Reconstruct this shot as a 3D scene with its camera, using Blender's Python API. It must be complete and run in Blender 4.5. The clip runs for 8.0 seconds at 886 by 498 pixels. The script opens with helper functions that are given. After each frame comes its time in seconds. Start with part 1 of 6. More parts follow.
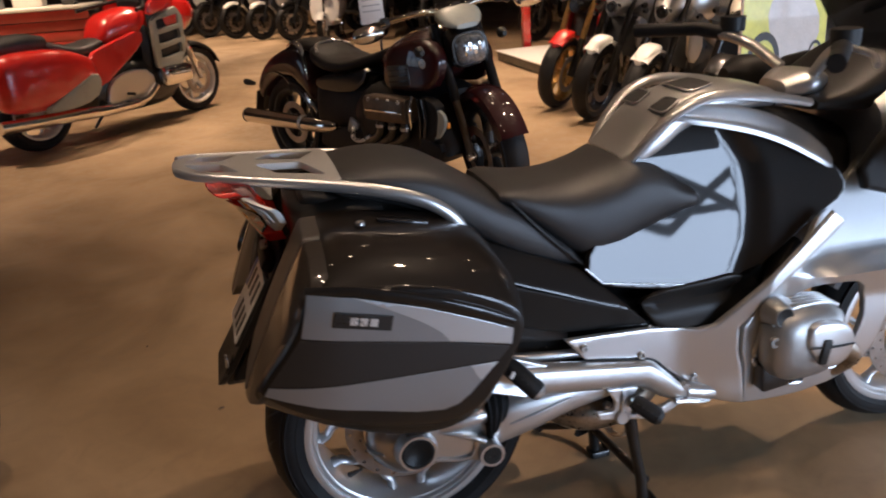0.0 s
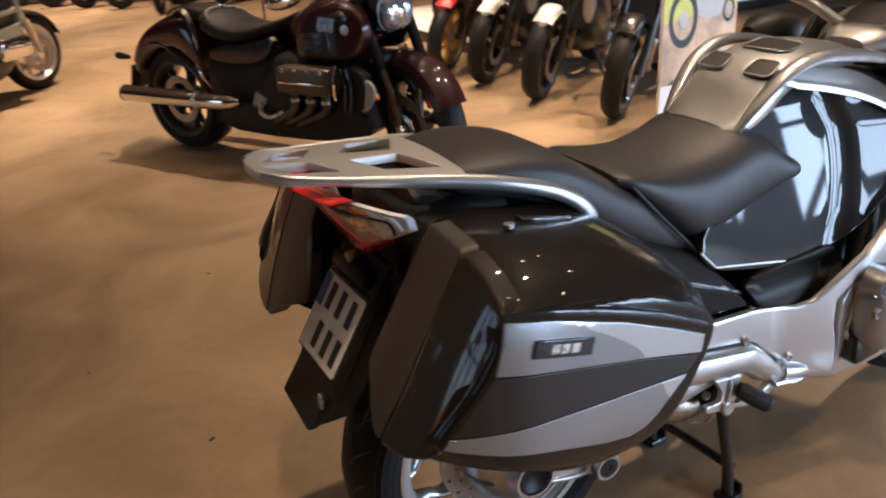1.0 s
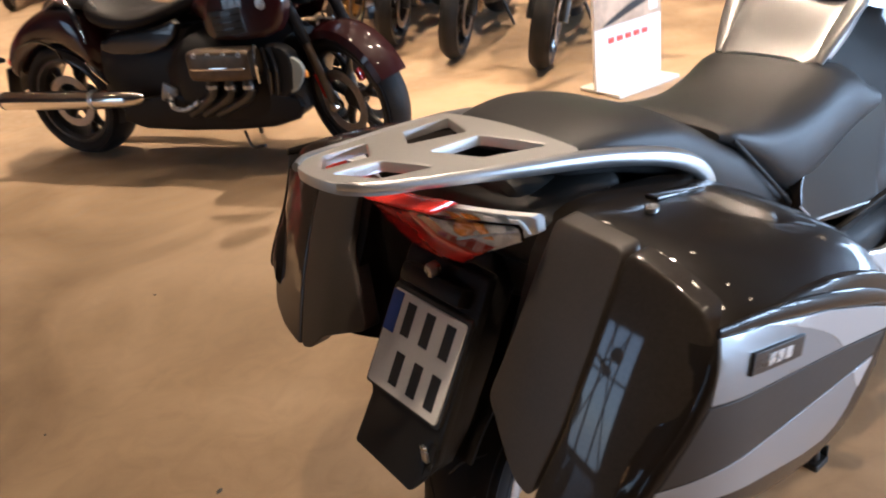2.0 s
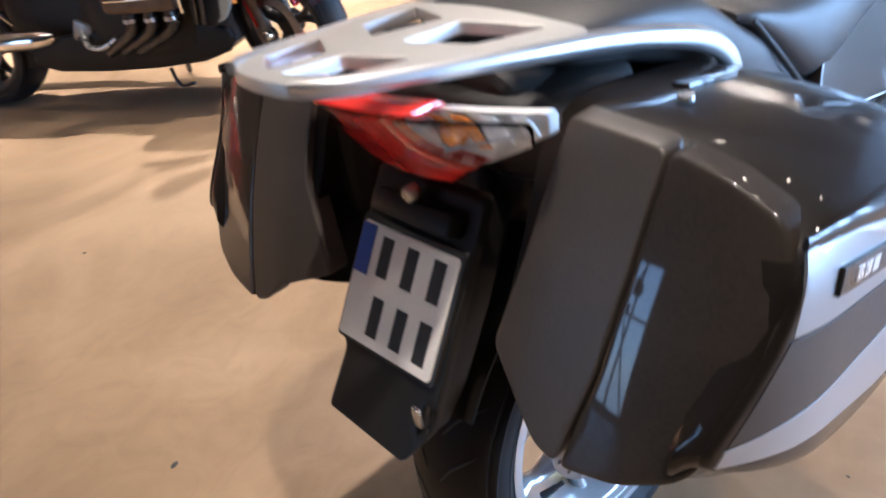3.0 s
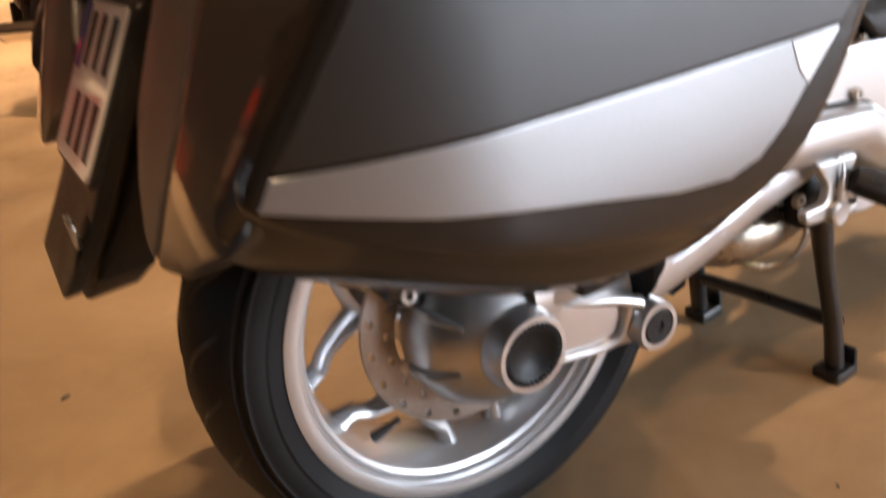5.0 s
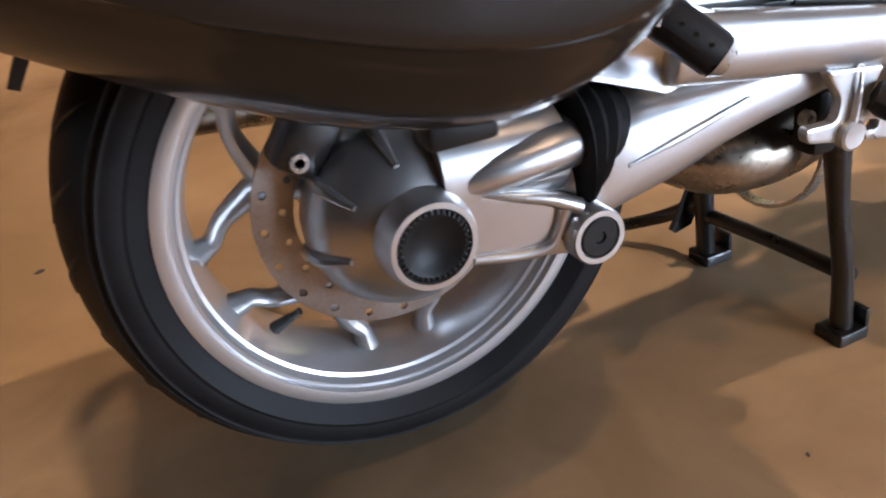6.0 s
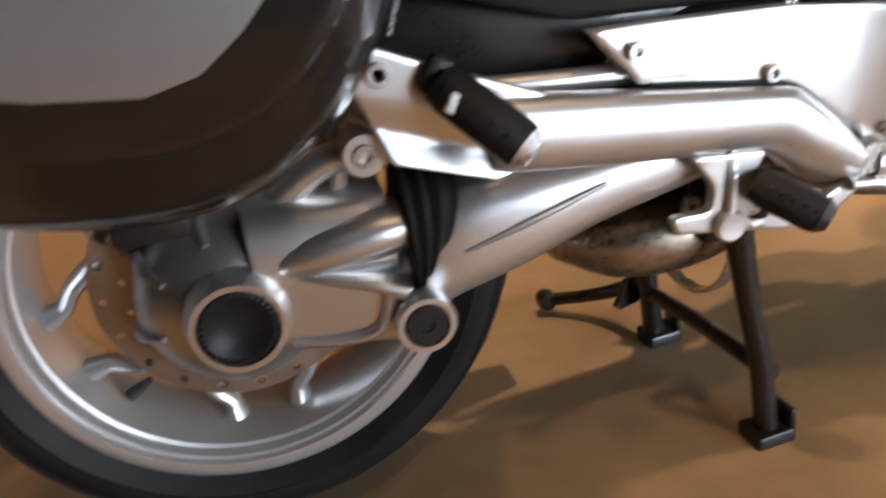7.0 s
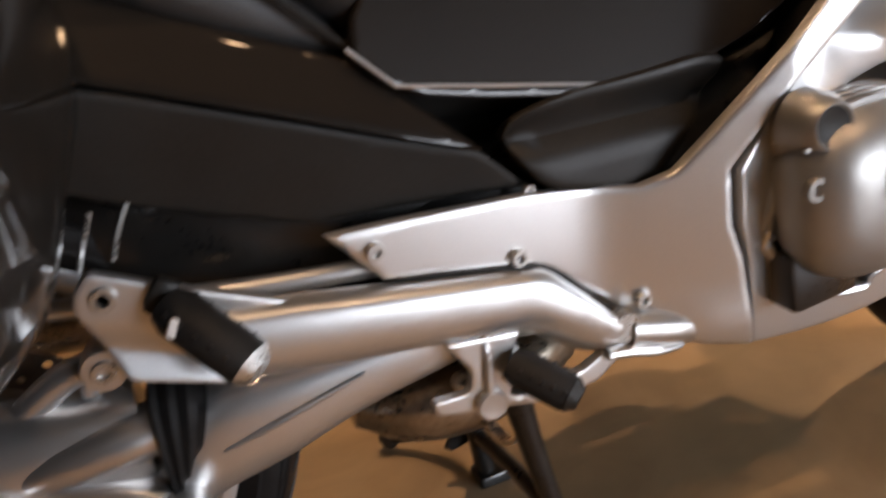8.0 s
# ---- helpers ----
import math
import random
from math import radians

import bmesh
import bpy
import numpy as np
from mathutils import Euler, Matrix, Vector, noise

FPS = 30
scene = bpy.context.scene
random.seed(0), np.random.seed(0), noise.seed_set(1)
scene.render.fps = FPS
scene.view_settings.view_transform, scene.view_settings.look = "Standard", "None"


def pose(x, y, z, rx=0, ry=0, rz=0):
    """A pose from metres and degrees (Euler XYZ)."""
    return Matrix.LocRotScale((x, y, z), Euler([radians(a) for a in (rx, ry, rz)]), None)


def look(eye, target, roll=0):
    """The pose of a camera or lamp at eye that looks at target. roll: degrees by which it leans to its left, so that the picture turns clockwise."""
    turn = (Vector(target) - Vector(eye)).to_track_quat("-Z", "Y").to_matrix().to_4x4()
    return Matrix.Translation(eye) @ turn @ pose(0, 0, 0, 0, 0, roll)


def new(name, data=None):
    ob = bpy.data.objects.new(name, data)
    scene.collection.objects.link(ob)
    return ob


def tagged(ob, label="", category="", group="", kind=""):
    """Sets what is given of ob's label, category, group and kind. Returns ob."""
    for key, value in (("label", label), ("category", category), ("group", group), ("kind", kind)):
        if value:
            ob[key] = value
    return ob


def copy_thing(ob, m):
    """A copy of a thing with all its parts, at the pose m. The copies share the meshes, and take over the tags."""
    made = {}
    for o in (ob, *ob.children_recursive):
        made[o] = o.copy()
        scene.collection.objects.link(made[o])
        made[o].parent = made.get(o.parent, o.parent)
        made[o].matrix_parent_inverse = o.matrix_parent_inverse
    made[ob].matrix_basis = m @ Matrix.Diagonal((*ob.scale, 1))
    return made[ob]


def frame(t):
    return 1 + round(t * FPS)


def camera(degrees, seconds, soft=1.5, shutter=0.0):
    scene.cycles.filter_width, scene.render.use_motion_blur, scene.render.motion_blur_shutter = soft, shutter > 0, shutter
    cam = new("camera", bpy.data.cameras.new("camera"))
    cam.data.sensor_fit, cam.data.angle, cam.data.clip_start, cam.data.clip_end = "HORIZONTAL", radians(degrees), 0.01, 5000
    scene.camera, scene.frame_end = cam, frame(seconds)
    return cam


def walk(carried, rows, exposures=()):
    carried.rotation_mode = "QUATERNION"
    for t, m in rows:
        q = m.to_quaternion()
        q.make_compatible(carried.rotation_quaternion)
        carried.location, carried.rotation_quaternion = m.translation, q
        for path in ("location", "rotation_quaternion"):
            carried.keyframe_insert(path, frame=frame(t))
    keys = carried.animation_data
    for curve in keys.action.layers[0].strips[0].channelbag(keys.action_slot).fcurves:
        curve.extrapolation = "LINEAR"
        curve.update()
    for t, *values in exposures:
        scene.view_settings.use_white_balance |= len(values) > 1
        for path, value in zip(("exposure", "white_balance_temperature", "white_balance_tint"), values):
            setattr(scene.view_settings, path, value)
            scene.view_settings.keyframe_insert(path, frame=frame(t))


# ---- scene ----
from mathutils.geometry import delaunay_2d_cdt as mathutils_cdt

cam = camera(57.1, 8.0, soft=1.9, shutter=0.5)
PATH = [
    (0, (-0.291, -1.669, 1.367), (0.169, 0.146, 0.666), -4.1),
    (0.5, (-0.473, -1.427, 1.365), (0.126, 0.325, 0.609), -4.9),
    (1, (-0.695, -1.233, 1.369), (0.125, 0.404, 0.565), -3.7),
    (1.5, (-0.816, -1.052, 1.364), (0.14, 0.48, 0.505), -6.2),
    (1.7, (-0.815, -0.967, 1.349), (0.161, 0.555, 0.496), -7.1),
    (2.8, (-0.79, -0.648, 1.307), (0.292, 0.638, 0.222), -9.3),
    (3, (-0.748, -0.665, 1.226), (0.302, 0.675, 0.176), -10.2),
    (3.5, (-0.608, -0.729, 1.02), (0.293, 0.866, 0.217), -9.3),
    (4, (-0.49, -0.767, 0.942), (0.345, 0.905, 0.23), -8.1),
    (4.5, (-0.434, -0.777, 0.919), (0.471, 0.857, 0.201), -8.1),
    (5, (-0.401, -0.788, 0.811), (0.435, 0.813, -0.048), -10.4),
    (5.2, (-0.377, -0.794, 0.778), (0.415, 0.794, -0.144), -9.6),
    (6.3, (-0.159, -0.804, 0.645), (0.388, 0.884, -0.279), -7.6),
    (6.5, (-0.113, -0.819, 0.638), (0.386, 0.901, -0.252), -8.1),
    (7, (0.044, -0.853, 0.665), (0.434, 0.931, -0.151), -8.3),
    (7.5, (0.155, -0.871, 0.7), (0.592, 0.927, -0.061), -8.9),
    (8, (0.246, -0.885, 0.759), (0.789, 0.912, 0.069), -9.4),
]
EXPOSURES = [(0.0, 0.14, 6000, 20), (1.5, 0.88, 5700, 15), (3.0, 1.85, 4750, 13), (3.5, 2.18, 4400, 10), (4.5, 0.95, 6200, 20), (5.2, 1.30, 7300, 23), (6.5, 0.76, 5850, 21), (7.0, 0.68, 7200, 21), (8.0, 0.34, 7700, 25)]
walk(cam, [(t, look(eye, target, roll)) for t, eye, target, roll in PATH], EXPOSURES)
WINDOW_POWER, SPOT_POWER = 285.0, 160.0

# ---- world, sun and lamps ----
world = bpy.data.worlds.new("world")
scene.world = world
world.use_nodes = True
wn = world.node_tree.nodes
sky = wn.new("ShaderNodeTexSky")
sky.sky_type, sky.sun_disc = "NISHITA", False
sky.sun_elevation, sky.sun_rotation = radians(35), radians(200)
world.node_tree.links.new(sky.outputs[0], wn["Background"].inputs[0])
wn["Background"].inputs[1].default_value = 0.12

ROOM_X0, ROOM_X1, ROOM_Y0, ROOM_Y1, ROOM_H = -9.0, 9.0, -3.8, 17.5, 4.6


# glazing: centre along the wall and width; the south wall, then the east wall
WINDOWS = [(3.0, 2.9), (5.7, 1.9)]
EAST = [(-2.3, 2.6), (0.8, 3.0)]
WEST = [(4.0, 2.4)]
SILL, HEAD, WEST_HEAD = 0.10, 1.55, 3.5


def window_lamp(place, aim, width, power, head=HEAD):
    lamp = bpy.data.lights.new("window_light", "AREA")
    lamp.shape, lamp.size, lamp.size_y = "RECTANGLE", width, head - SILL
    lamp.energy, lamp.color = power, (0.64, 0.83, 1.0)
    ob = new("window_light", lamp)
    ob.matrix_world = look(place, aim)


for wx, ww in WINDOWS:
    window_lamp((wx, ROOM_Y0 - 0.4, (SILL + HEAD) / 2), (wx, 0, (SILL + HEAD) / 2), ww, WINDOW_POWER * 0.275 * ww)
for wy, ww in EAST:
    window_lamp((ROOM_X1 + 0.4, wy, (SILL + HEAD) / 2), (0, wy, (SILL + HEAD) / 2), ww, WINDOW_POWER * 0.42)
for wy, ww in WEST:
    window_lamp((ROOM_X0 - 0.4, wy, (SILL + WEST_HEAD) / 2), (0, wy, (SILL + WEST_HEAD) / 2), ww, WINDOW_POWER * 0.075, WEST_HEAD)

LAMPS = [(-1.7, 1.7, 0.1), (1.3, 1.0, 1.4), (3.2, 1.3, 3.4), (-1.2, 3.4, 0.2), (1.2, 4.2, 2.8), (3.5, 3.2, 3.4), (-2.6, 5.4, 3.6),
         (0.3, 7.0, 5.6), (3.4, 5.6, 5.0), (-4.6, 8.0, 7.5), (2.6, 8.6, 3.0), (0.6, 11.0, 4.0), (-0.6, 13.4, 7.0), (-3.4, 10.6, 8.0), (-0.4, -0.6, 0.7), (-0.25, -2.0, 0.5), (1.7, -2.2, 0.9), (-2.2, -2.5, 0.5)]
for lx, ly, lp in LAMPS:
    lamp = bpy.data.lights.new("spot_lamp", "SPOT")
    lamp.energy, lamp.color = SPOT_POWER * lp, (1.0, 0.73, 0.45)
    lamp.spot_size, lamp.spot_blend, lamp.shadow_soft_size = radians(82), 0.8, 0.06
    ob = new("spot_lamp", lamp)
    ob.matrix_world = look((lx, ly, ROOM_H - 0.62), (lx, ly, 0))


# ---- materials ----
def mk(name, col, rough=0.5, metal=0.0, coat=0.0, var=0.12, scale=14.0, fine=160.0, bump=0.0, bscale=300.0,
       rvar=0.12, spec=0.5, tint=None, flake=0.0, trans=0.0, crough=0.03):
    """A surface with colour and gloss that vary at two scales, and fine relief."""
    m = bpy.data.materials.new(name)
    m.use_nodes = True
    nt = m.node_tree
    n, l = nt.nodes, nt.links
    p = n["Principled BSDF"]
    tc = n.new("ShaderNodeTexCoord")
    big = n.new("ShaderNodeTexNoise")
    big.inputs["Scale"].default_value, big.inputs["Detail"].default_value = scale, 6
    small = n.new("ShaderNodeTexNoise")
    small.inputs["Scale"].default_value, small.inputs["Detail"].default_value = fine, 4
    l.new(tc.outputs["Object"], big.inputs["Vector"])
    l.new(tc.outputs["Object"], small.inputs["Vector"])
    mix = n.new("ShaderNodeMath")
    mix.operation = "MULTIPLY_ADD"
    mix.inputs[1].default_value = 0.45
    l.new(small.outputs["Fac"], mix.inputs[0])
    half = n.new("ShaderNodeMath")
    half.operation = "MULTIPLY"
    half.inputs[1].default_value = 0.55
    l.new(big.outputs["Fac"], half.inputs[0])
    l.new(half.outputs[0], mix.inputs[2])
    ramp = n.new("ShaderNodeValToRGB")
    dark = [max(0, c * (1 - var * 1.6)) for c in col]
    lite = [min(1, c * (1 + var * 1.3)) for c in (tint or col)]
    ramp.color_ramp.elements[0].position, ramp.color_ramp.elements[1].position = 0.3, 0.7
    ramp.color_ramp.elements[0].color, ramp.color_ramp.elements[1].color = (*dark, 1), (*lite, 1)
    l.new(mix.outputs[0], ramp.inputs[0])
    l.new(ramp.outputs[0], p.inputs["Base Color"])
    rr = n.new("ShaderNodeMapRange")
    rr.inputs[1].default_value, rr.inputs[2].default_value = 0.3, 0.7
    rr.inputs[3].default_value, rr.inputs[4].default_value = max(0.02, rough - rvar), min(1, rough + rvar)
    l.new(mix.outputs[0], rr.inputs[0])
    l.new(rr.outputs[0], p.inputs["Roughness"])
    p.inputs["Metallic"].default_value = metal
    p.inputs["Specular IOR Level"].default_value = spec
    p.inputs["Coat Weight"].default_value = coat
    p.inputs["Coat Roughness"].default_value = crough
    p.inputs["Transmission Weight"].default_value = trans
    if flake:
        v = n.new("ShaderNodeTexVoronoi")
        v.inputs["Scale"].default_value = 2600
        l.new(tc.outputs["Object"], v.inputs["Vector"])
        b = n.new("ShaderNodeBump")
        b.inputs["Strength"].default_value, b.inputs["Distance"].default_value = flake, 0.0003
        l.new(v.outputs["Distance"], b.inputs["Height"])
        l.new(b.outputs[0], p.inputs["Normal"])
    elif bump:
        t = n.new("ShaderNodeTexNoise")
        t.inputs["Scale"].default_value, t.inputs["Detail"].default_value = bscale, 5
        l.new(tc.outputs["Object"], t.inputs["Vector"])
        b = n.new("ShaderNodeBump")
        b.inputs["Strength"].default_value, b.inputs["Distance"].default_value = bump, 0.002
        l.new(t.outputs["Fac"], b.inputs["Height"])
        l.new(b.outputs[0], p.inputs["Normal"])
    return m


DARK = mk("graphite_paint", (0.0125, 0.0098, 0.0078), 0.4, 0.0, 0.65, 0.15, 3, 500, flake=0.12, rvar=0.04, spec=0.09)
MATTE = mk("matt_black_plastic", (0.016, 0.0148, 0.0135), 0.45, 0, 0, 0.2, 9, 220, bump=0.12, bscale=900, spec=0.25)
CASE = mk("satin_black_shell", (0.052, 0.044, 0.037), 0.42, 0, 0.0, 0.15, 9, 220, rvar=0.05, spec=0.45)
GLOSSY = mk("glossy_brown_black_shell", (0.028, 0.022, 0.017), 0.4, 0, 0.9, 0.25, 9, 220, rvar=0.06, spec=0.15, crough=0.045)
BAND = mk("smoke_grey_film", (0.016, 0.013, 0.0108), 0.42, 0.0, 0.12, 0.1, 3, 300, rvar=0.04)
SILVER = mk("silver_paint", (0.60, 0.60, 0.60), 0.34, 0.86, 0.3, 0.04, 3, 500, rvar=0.02)
PALE = mk("pale_silver_film", (0.31, 0.315, 0.32), 0.36, 0.70, 0.25, 0.04, 3, 500, rvar=0.04)
PALER = mk("bright_silver", (0.55, 0.555, 0.56), 0.34, 0.68, 0.25, 0.04, 3, 500, rvar=0.04)
ALLOY = mk("cast_alloy", (0.56, 0.55, 0.54), 0.33, 0.90, 0.0, 0.02, 9, 60, rvar=0.015)
ALLOY_D = mk("grey_cast_alloy", (0.26, 0.25, 0.24), 0.42, 0.8, 0.0, 0.12, 20, 300, bump=0.05, bscale=600, rvar=0.06)
HEADGREY = mk("grey_satin_casting", (0.34, 0.335, 0.325), 0.40, 0.75, 0.0, 0.04, 9, 60, rvar=0.03)
RACKM = mk("satin_silver_casting", (0.56, 0.55, 0.53), 0.42, 0.55, 0.1, 0.05, 8, 300, rvar=0.03)
WHEEL = mk("silver_wheel_paint", (0.64, 0.64, 0.64), 0.32, 0.70, 0.4, 0.03, 8, 300, rvar=0.03)
STEEL = mk("worn_disc_steel", (0.36, 0.32, 0.29), 0.38, 0.9, 0, 0.15, 30, 300, bump=0.05)
CHROME = mk("chrome", (0.80, 0.77, 0.72), 0.08, 1.0, 0, 0.04, 6, 120, rvar=0.04)
BRIGHT = mk("zinc_screw", (0.50, 0.50, 0.49), 0.3, 0.9, 0, 0.1, 40, 300)
RUBBER = mk("tyre_rubber", (0.012, 0.0115, 0.0115), 0.55, 0, 0, 0.3, 12, 200, bump=0.1, bscale=500, spec=0.2)
TREAD = mk("tread_rubber", (0.026, 0.026, 0.027), 0.55, 0, 0, 0.3, 12, 150, bump=0.2, bscale=260)
SEAT = mk("grained_vinyl", (0.030, 0.029, 0.029), 0.46, 0, 0, 0.18, 6, 300, bump=0.3, bscale=620, rvar=0.06)
STAND = mk("black_enamel", (0.009, 0.0085, 0.008), 0.34, 0, 0.3, 0.2, 20, 200)
EXHAUST = mk("heat_stained_steel", (0.36, 0.31, 0.25), 0.3, 0.95, 0, 0.25, 18, 120, rvar=0.12)
REDLENS = mk("red_lens", (0.78, 0.040, 0.022), 0.15, 0, 0.8, 0.12, 30, 90)
CLEAR = mk("clear_lens", (0.98, 0.98, 0.97), 0.03, 0, 0.0, 0.0, 40, 120, trans=1.0, rvar=0.01)
AMBER = mk("amber_bulb", (0.85, 0.32, 0.05), 0.25, 0, 0.4, 0.1)
PLATE_W = mk("plate_white", (0.80, 0.79, 0.77), 0.4, 0, 0.3, 0.03, 20, 200)
PLATE_B = mk("plate_blue", (0.02, 0.07, 0.36), 0.4, 0, 0.3, 0.06)
INK = mk("black_print", (0.02, 0.02, 0.02), 0.5, 0, 0.2, 0.1)
BADGE = mk("badge_black", (0.012, 0.012, 0.012), 0.35, 0, 0.4, 0.1)
LETTER = mk("badge_silver", (0.75, 0.75, 0.74), 0.3, 0.6, 0.2, 0.05)
MAROON = mk("maroon_paint", (0.022, 0.0025, 0.003), 0.4, 0.0, 1.0, 0.15, 3, 400, flake=0.06, spec=0.15)
BLACKP = mk("black_paint", (0.008, 0.007, 0.007), 0.35, 0, 1.0, 0.15, 4, 300, rvar=0.05, spec=0.15)
RED = mk("red_paint", (0.60, 0.018, 0.010), 0.28, 0, 1.0, 0.06, 3, 300, rvar=0.04)
WHITEP = mk("white_paint", (0.74, 0.72, 0.69), 0.3, 0, 0.8, 0.04, 3, 200, rvar=0.05)
GREYP = mk("grey_paint", (0.24, 0.25, 0.27), 0.35, 0.5, 0.6, 0.08, 4, 300)
GOLD = mk("gold_anodised", (0.48, 0.30, 0.10), 0.32, 0.9, 0, 0.1, 20, 200)
GRILLE = mk("grey_green_plastic", (0.30, 0.31, 0.27), 0.42, 0.1, 0.2, 0.1, 8, 160)
GLASS = mk("smoked_screen", (0.10, 0.11, 0.12), 0.06, 0, 0.6, 0.1, trans=0.6)
CRUSEAT = mk("dark_seat_leather", (0.010, 0.008, 0.007), 0.5, 0, 0, 0.2, 9, 200, bump=0.05, bscale=500, spec=0.25)
HEADALLOY = mk("brown_satin_alloy", (0.115, 0.085, 0.06), 0.4, 0.75, 0.0, 0.2, 20, 200)
LAMPDARK = mk("dark_headlamp_glass", (0.05, 0.055, 0.06), 0.10, 0.6, 0.6, 0.6, 60, 120)
LAMPGLASS = mk("headlamp_glass", (0.20, 0.21, 0.22), 0.12, 0.5, 0.8, 0.5, 60, 140)
ENGINE = mk("black_engine_enamel", (0.006, 0.0055, 0.0055), 0.5, 0, 0, 0.25, 9, 160, spec=0.25)
BOARD = mk("poster_white", (0.82, 0.80, 0.77), 0.5, 0, 0.2, 0.03, 5, 120)
SAND = mk("poster_sand", (0.55, 0.40, 0.28), 0.5, 0, 0.2, 0.35, 5, 14)
LIME = mk("poster_lime", (0.50, 0.52, 0.12), 0.5, 0, 0.2, 0.15, 5, 20)
PRINTRED = mk("print_red", (0.62, 0.06, 0.04), 0.5, 0, 0.2, 0.05)
PRINTGREY = mk("print_grey", (0.42, 0.42, 0.42), 0.5, 0, 0.2, 0.1)
WALL = mk("dark_wall_paint", (0.085, 0.062, 0.046), 0.8, 0, 0, 0.2, 1.2, 40, bump=0.1, bscale=80)
CEIL = mk("ceiling_dark", (0.12, 0.102, 0.085), 0.85, 0, 0, 0.2, 1.0, 30, bump=0.1, bscale=60)
FRAME = mk("window_frame_grey", (0.05, 0.055, 0.06), 0.45, 0.3, 0, 0.15, 4, 90)
WOOD = mk("red_lacquered_boards", (0.42, 0.045, 0.025), 0.4, 0, 0.4, 0.2, 3, 60)
CREAM = mk("cream_laminate", (0.70, 0.66, 0.58), 0.4, 0, 0.2, 0.06, 4, 90)


def glow(name, col, power):
    m = bpy.data.materials.new(name)
    m.use_nodes = True
    p = m.node_tree.nodes["Principled BSDF"]
    p.inputs["Base Color"].default_value = (*col, 1)
    p.inputs["Emission Color"].default_value = (*col, 1)
    p.inputs["Emission Strength"].default_value = power
    return m


LAMP_GLOW = glow("lamp_glow", (1.0, 0.72, 0.42), 45)


def concrete():
    """Sealed, worn concrete: cloudy tone, trowel marks, specks, scuffs and a soft polish."""
    m = bpy.data.materials.new("polished_concrete")
    m.use_nodes = True
    nt = m.node_tree
    n, l = nt.nodes, nt.links
    p = n["Principled BSDF"]
    tc = n.new("ShaderNodeTexCoord")

    def noise_at(scale, detail, distort=0.0):
        t = n.new("ShaderNodeTexNoise")
        t.inputs["Scale"].default_value, t.inputs["Detail"].default_value = scale, detail
        t.inputs["Distortion"].default_value = distort
        l.new(tc.outputs["Object"], t.inputs["Vector"])
        return t

    def ramp(src, stops):
        r = n.new("ShaderNodeValToRGB")
        e = r.color_ramp.elements
        e[0].position, e[0].color = stops[0][0], (*stops[0][1], 1)
        e[1].position, e[1].color = stops[-1][0], (*stops[-1][1], 1)
        for pos, c in stops[1:-1]:
            e.new(pos).color = (*c, 1)
        l.new(src, r.inputs[0])
        return r

    def times(a, b, fac):
        x = n.new("ShaderNodeMix")
        x.data_type, x.blend_type = "RGBA", "MULTIPLY"
        x.inputs[0].default_value = fac
        l.new(a, x.inputs[6])
        l.new(b, x.inputs[7])
        return x.outputs[2]

    cloud = noise_at(1.1, 8, 1.4)
    base = ramp(cloud.outputs["Fac"], [(0.28, (0.21, 0.140, 0.078)), (0.5, (0.325, 0.224, 0.130)), (0.72, (0.42, 0.300, 0.186))])
    trowel = noise_at(6.5, 7, 2.2)
    mid = ramp(trowel.outputs["Fac"], [(0.3, (0.72, 0.70, 0.68)), (0.62, (1, 1, 1))])
    speck = noise_at(95, 5)
    dots = ramp(speck.outputs["Fac"], [(0.26, (0.55, 0.5, 0.46)), (0.36, (1, 1, 1))])
    col = times(times(base.outputs[0], mid.outputs[0], 0.6), dots.outputs[0], 0.2)
    l.new(col, p.inputs["Base Color"])
    rr = n.new("ShaderNodeMapRange")
    rr.inputs[1].default_value, rr.inputs[2].default_value = 0.3, 0.7
    rr.inputs[3].default_value, rr.inputs[4].default_value = 0.34, 0.56
    l.new(trowel.outputs["Fac"], rr.inputs[0])
    l.new(rr.outputs[0], p.inputs["Roughness"])
    b = n.new("ShaderNodeBump")
    b.inputs["Strength"].default_value, b.inputs["Distance"].default_value = 0.04, 0.003
    l.new(trowel.outputs["Fac"], b.inputs["Height"])
    b2 = n.new("ShaderNodeBump")
    b2.inputs["Strength"].default_value, b2.inputs["Distance"].default_value = 0.05, 0.0006
    l.new(speck.outputs["Fac"], b2.inputs["Height"])
    l.new(b.outputs[0], b2.inputs["Normal"])
    l.new(b2.outputs[0], p.inputs["Normal"])
    return m


FLOOR = concrete()


# ---- mesh helpers ----
def part(name, bm, material, parent=None, label="", smooth=38):
    """Links a bmesh as one mesh object under a thing or under a part."""
    bmesh.ops.recalc_face_normals(bm, faces=bm.faces)
    for f in bm.faces:
        f.smooth = True
    for e in bm.edges:
        if len(e.link_faces) == 2 and e.calc_face_angle(0) > radians(smooth):
            e.smooth = False
    me = bpy.data.meshes.new(name)
    bm.to_mesh(me)
    bm.free()
    me.materials.append(material)
    ob = new(name, me)
    if parent is not None:
        ob.parent = parent
    if label:
        ob["label"] = label
    return ob


def flipped(bm):
    """The same shape on the other side of the middle plane."""
    other = bm.copy()
    for v in other.verts:
        v.co.y = -v.co.y
    bmesh.ops.reverse_faces(other, faces=other.faces)
    return other


def both(name, bm, material, parent, label="", smooth=38):
    """A part and its twin on the other side."""
    twin = flipped(bm)
    a = part(name, bm, material, parent, label, smooth)
    b = part(name, twin, material, parent, label, smooth)
    return a, b


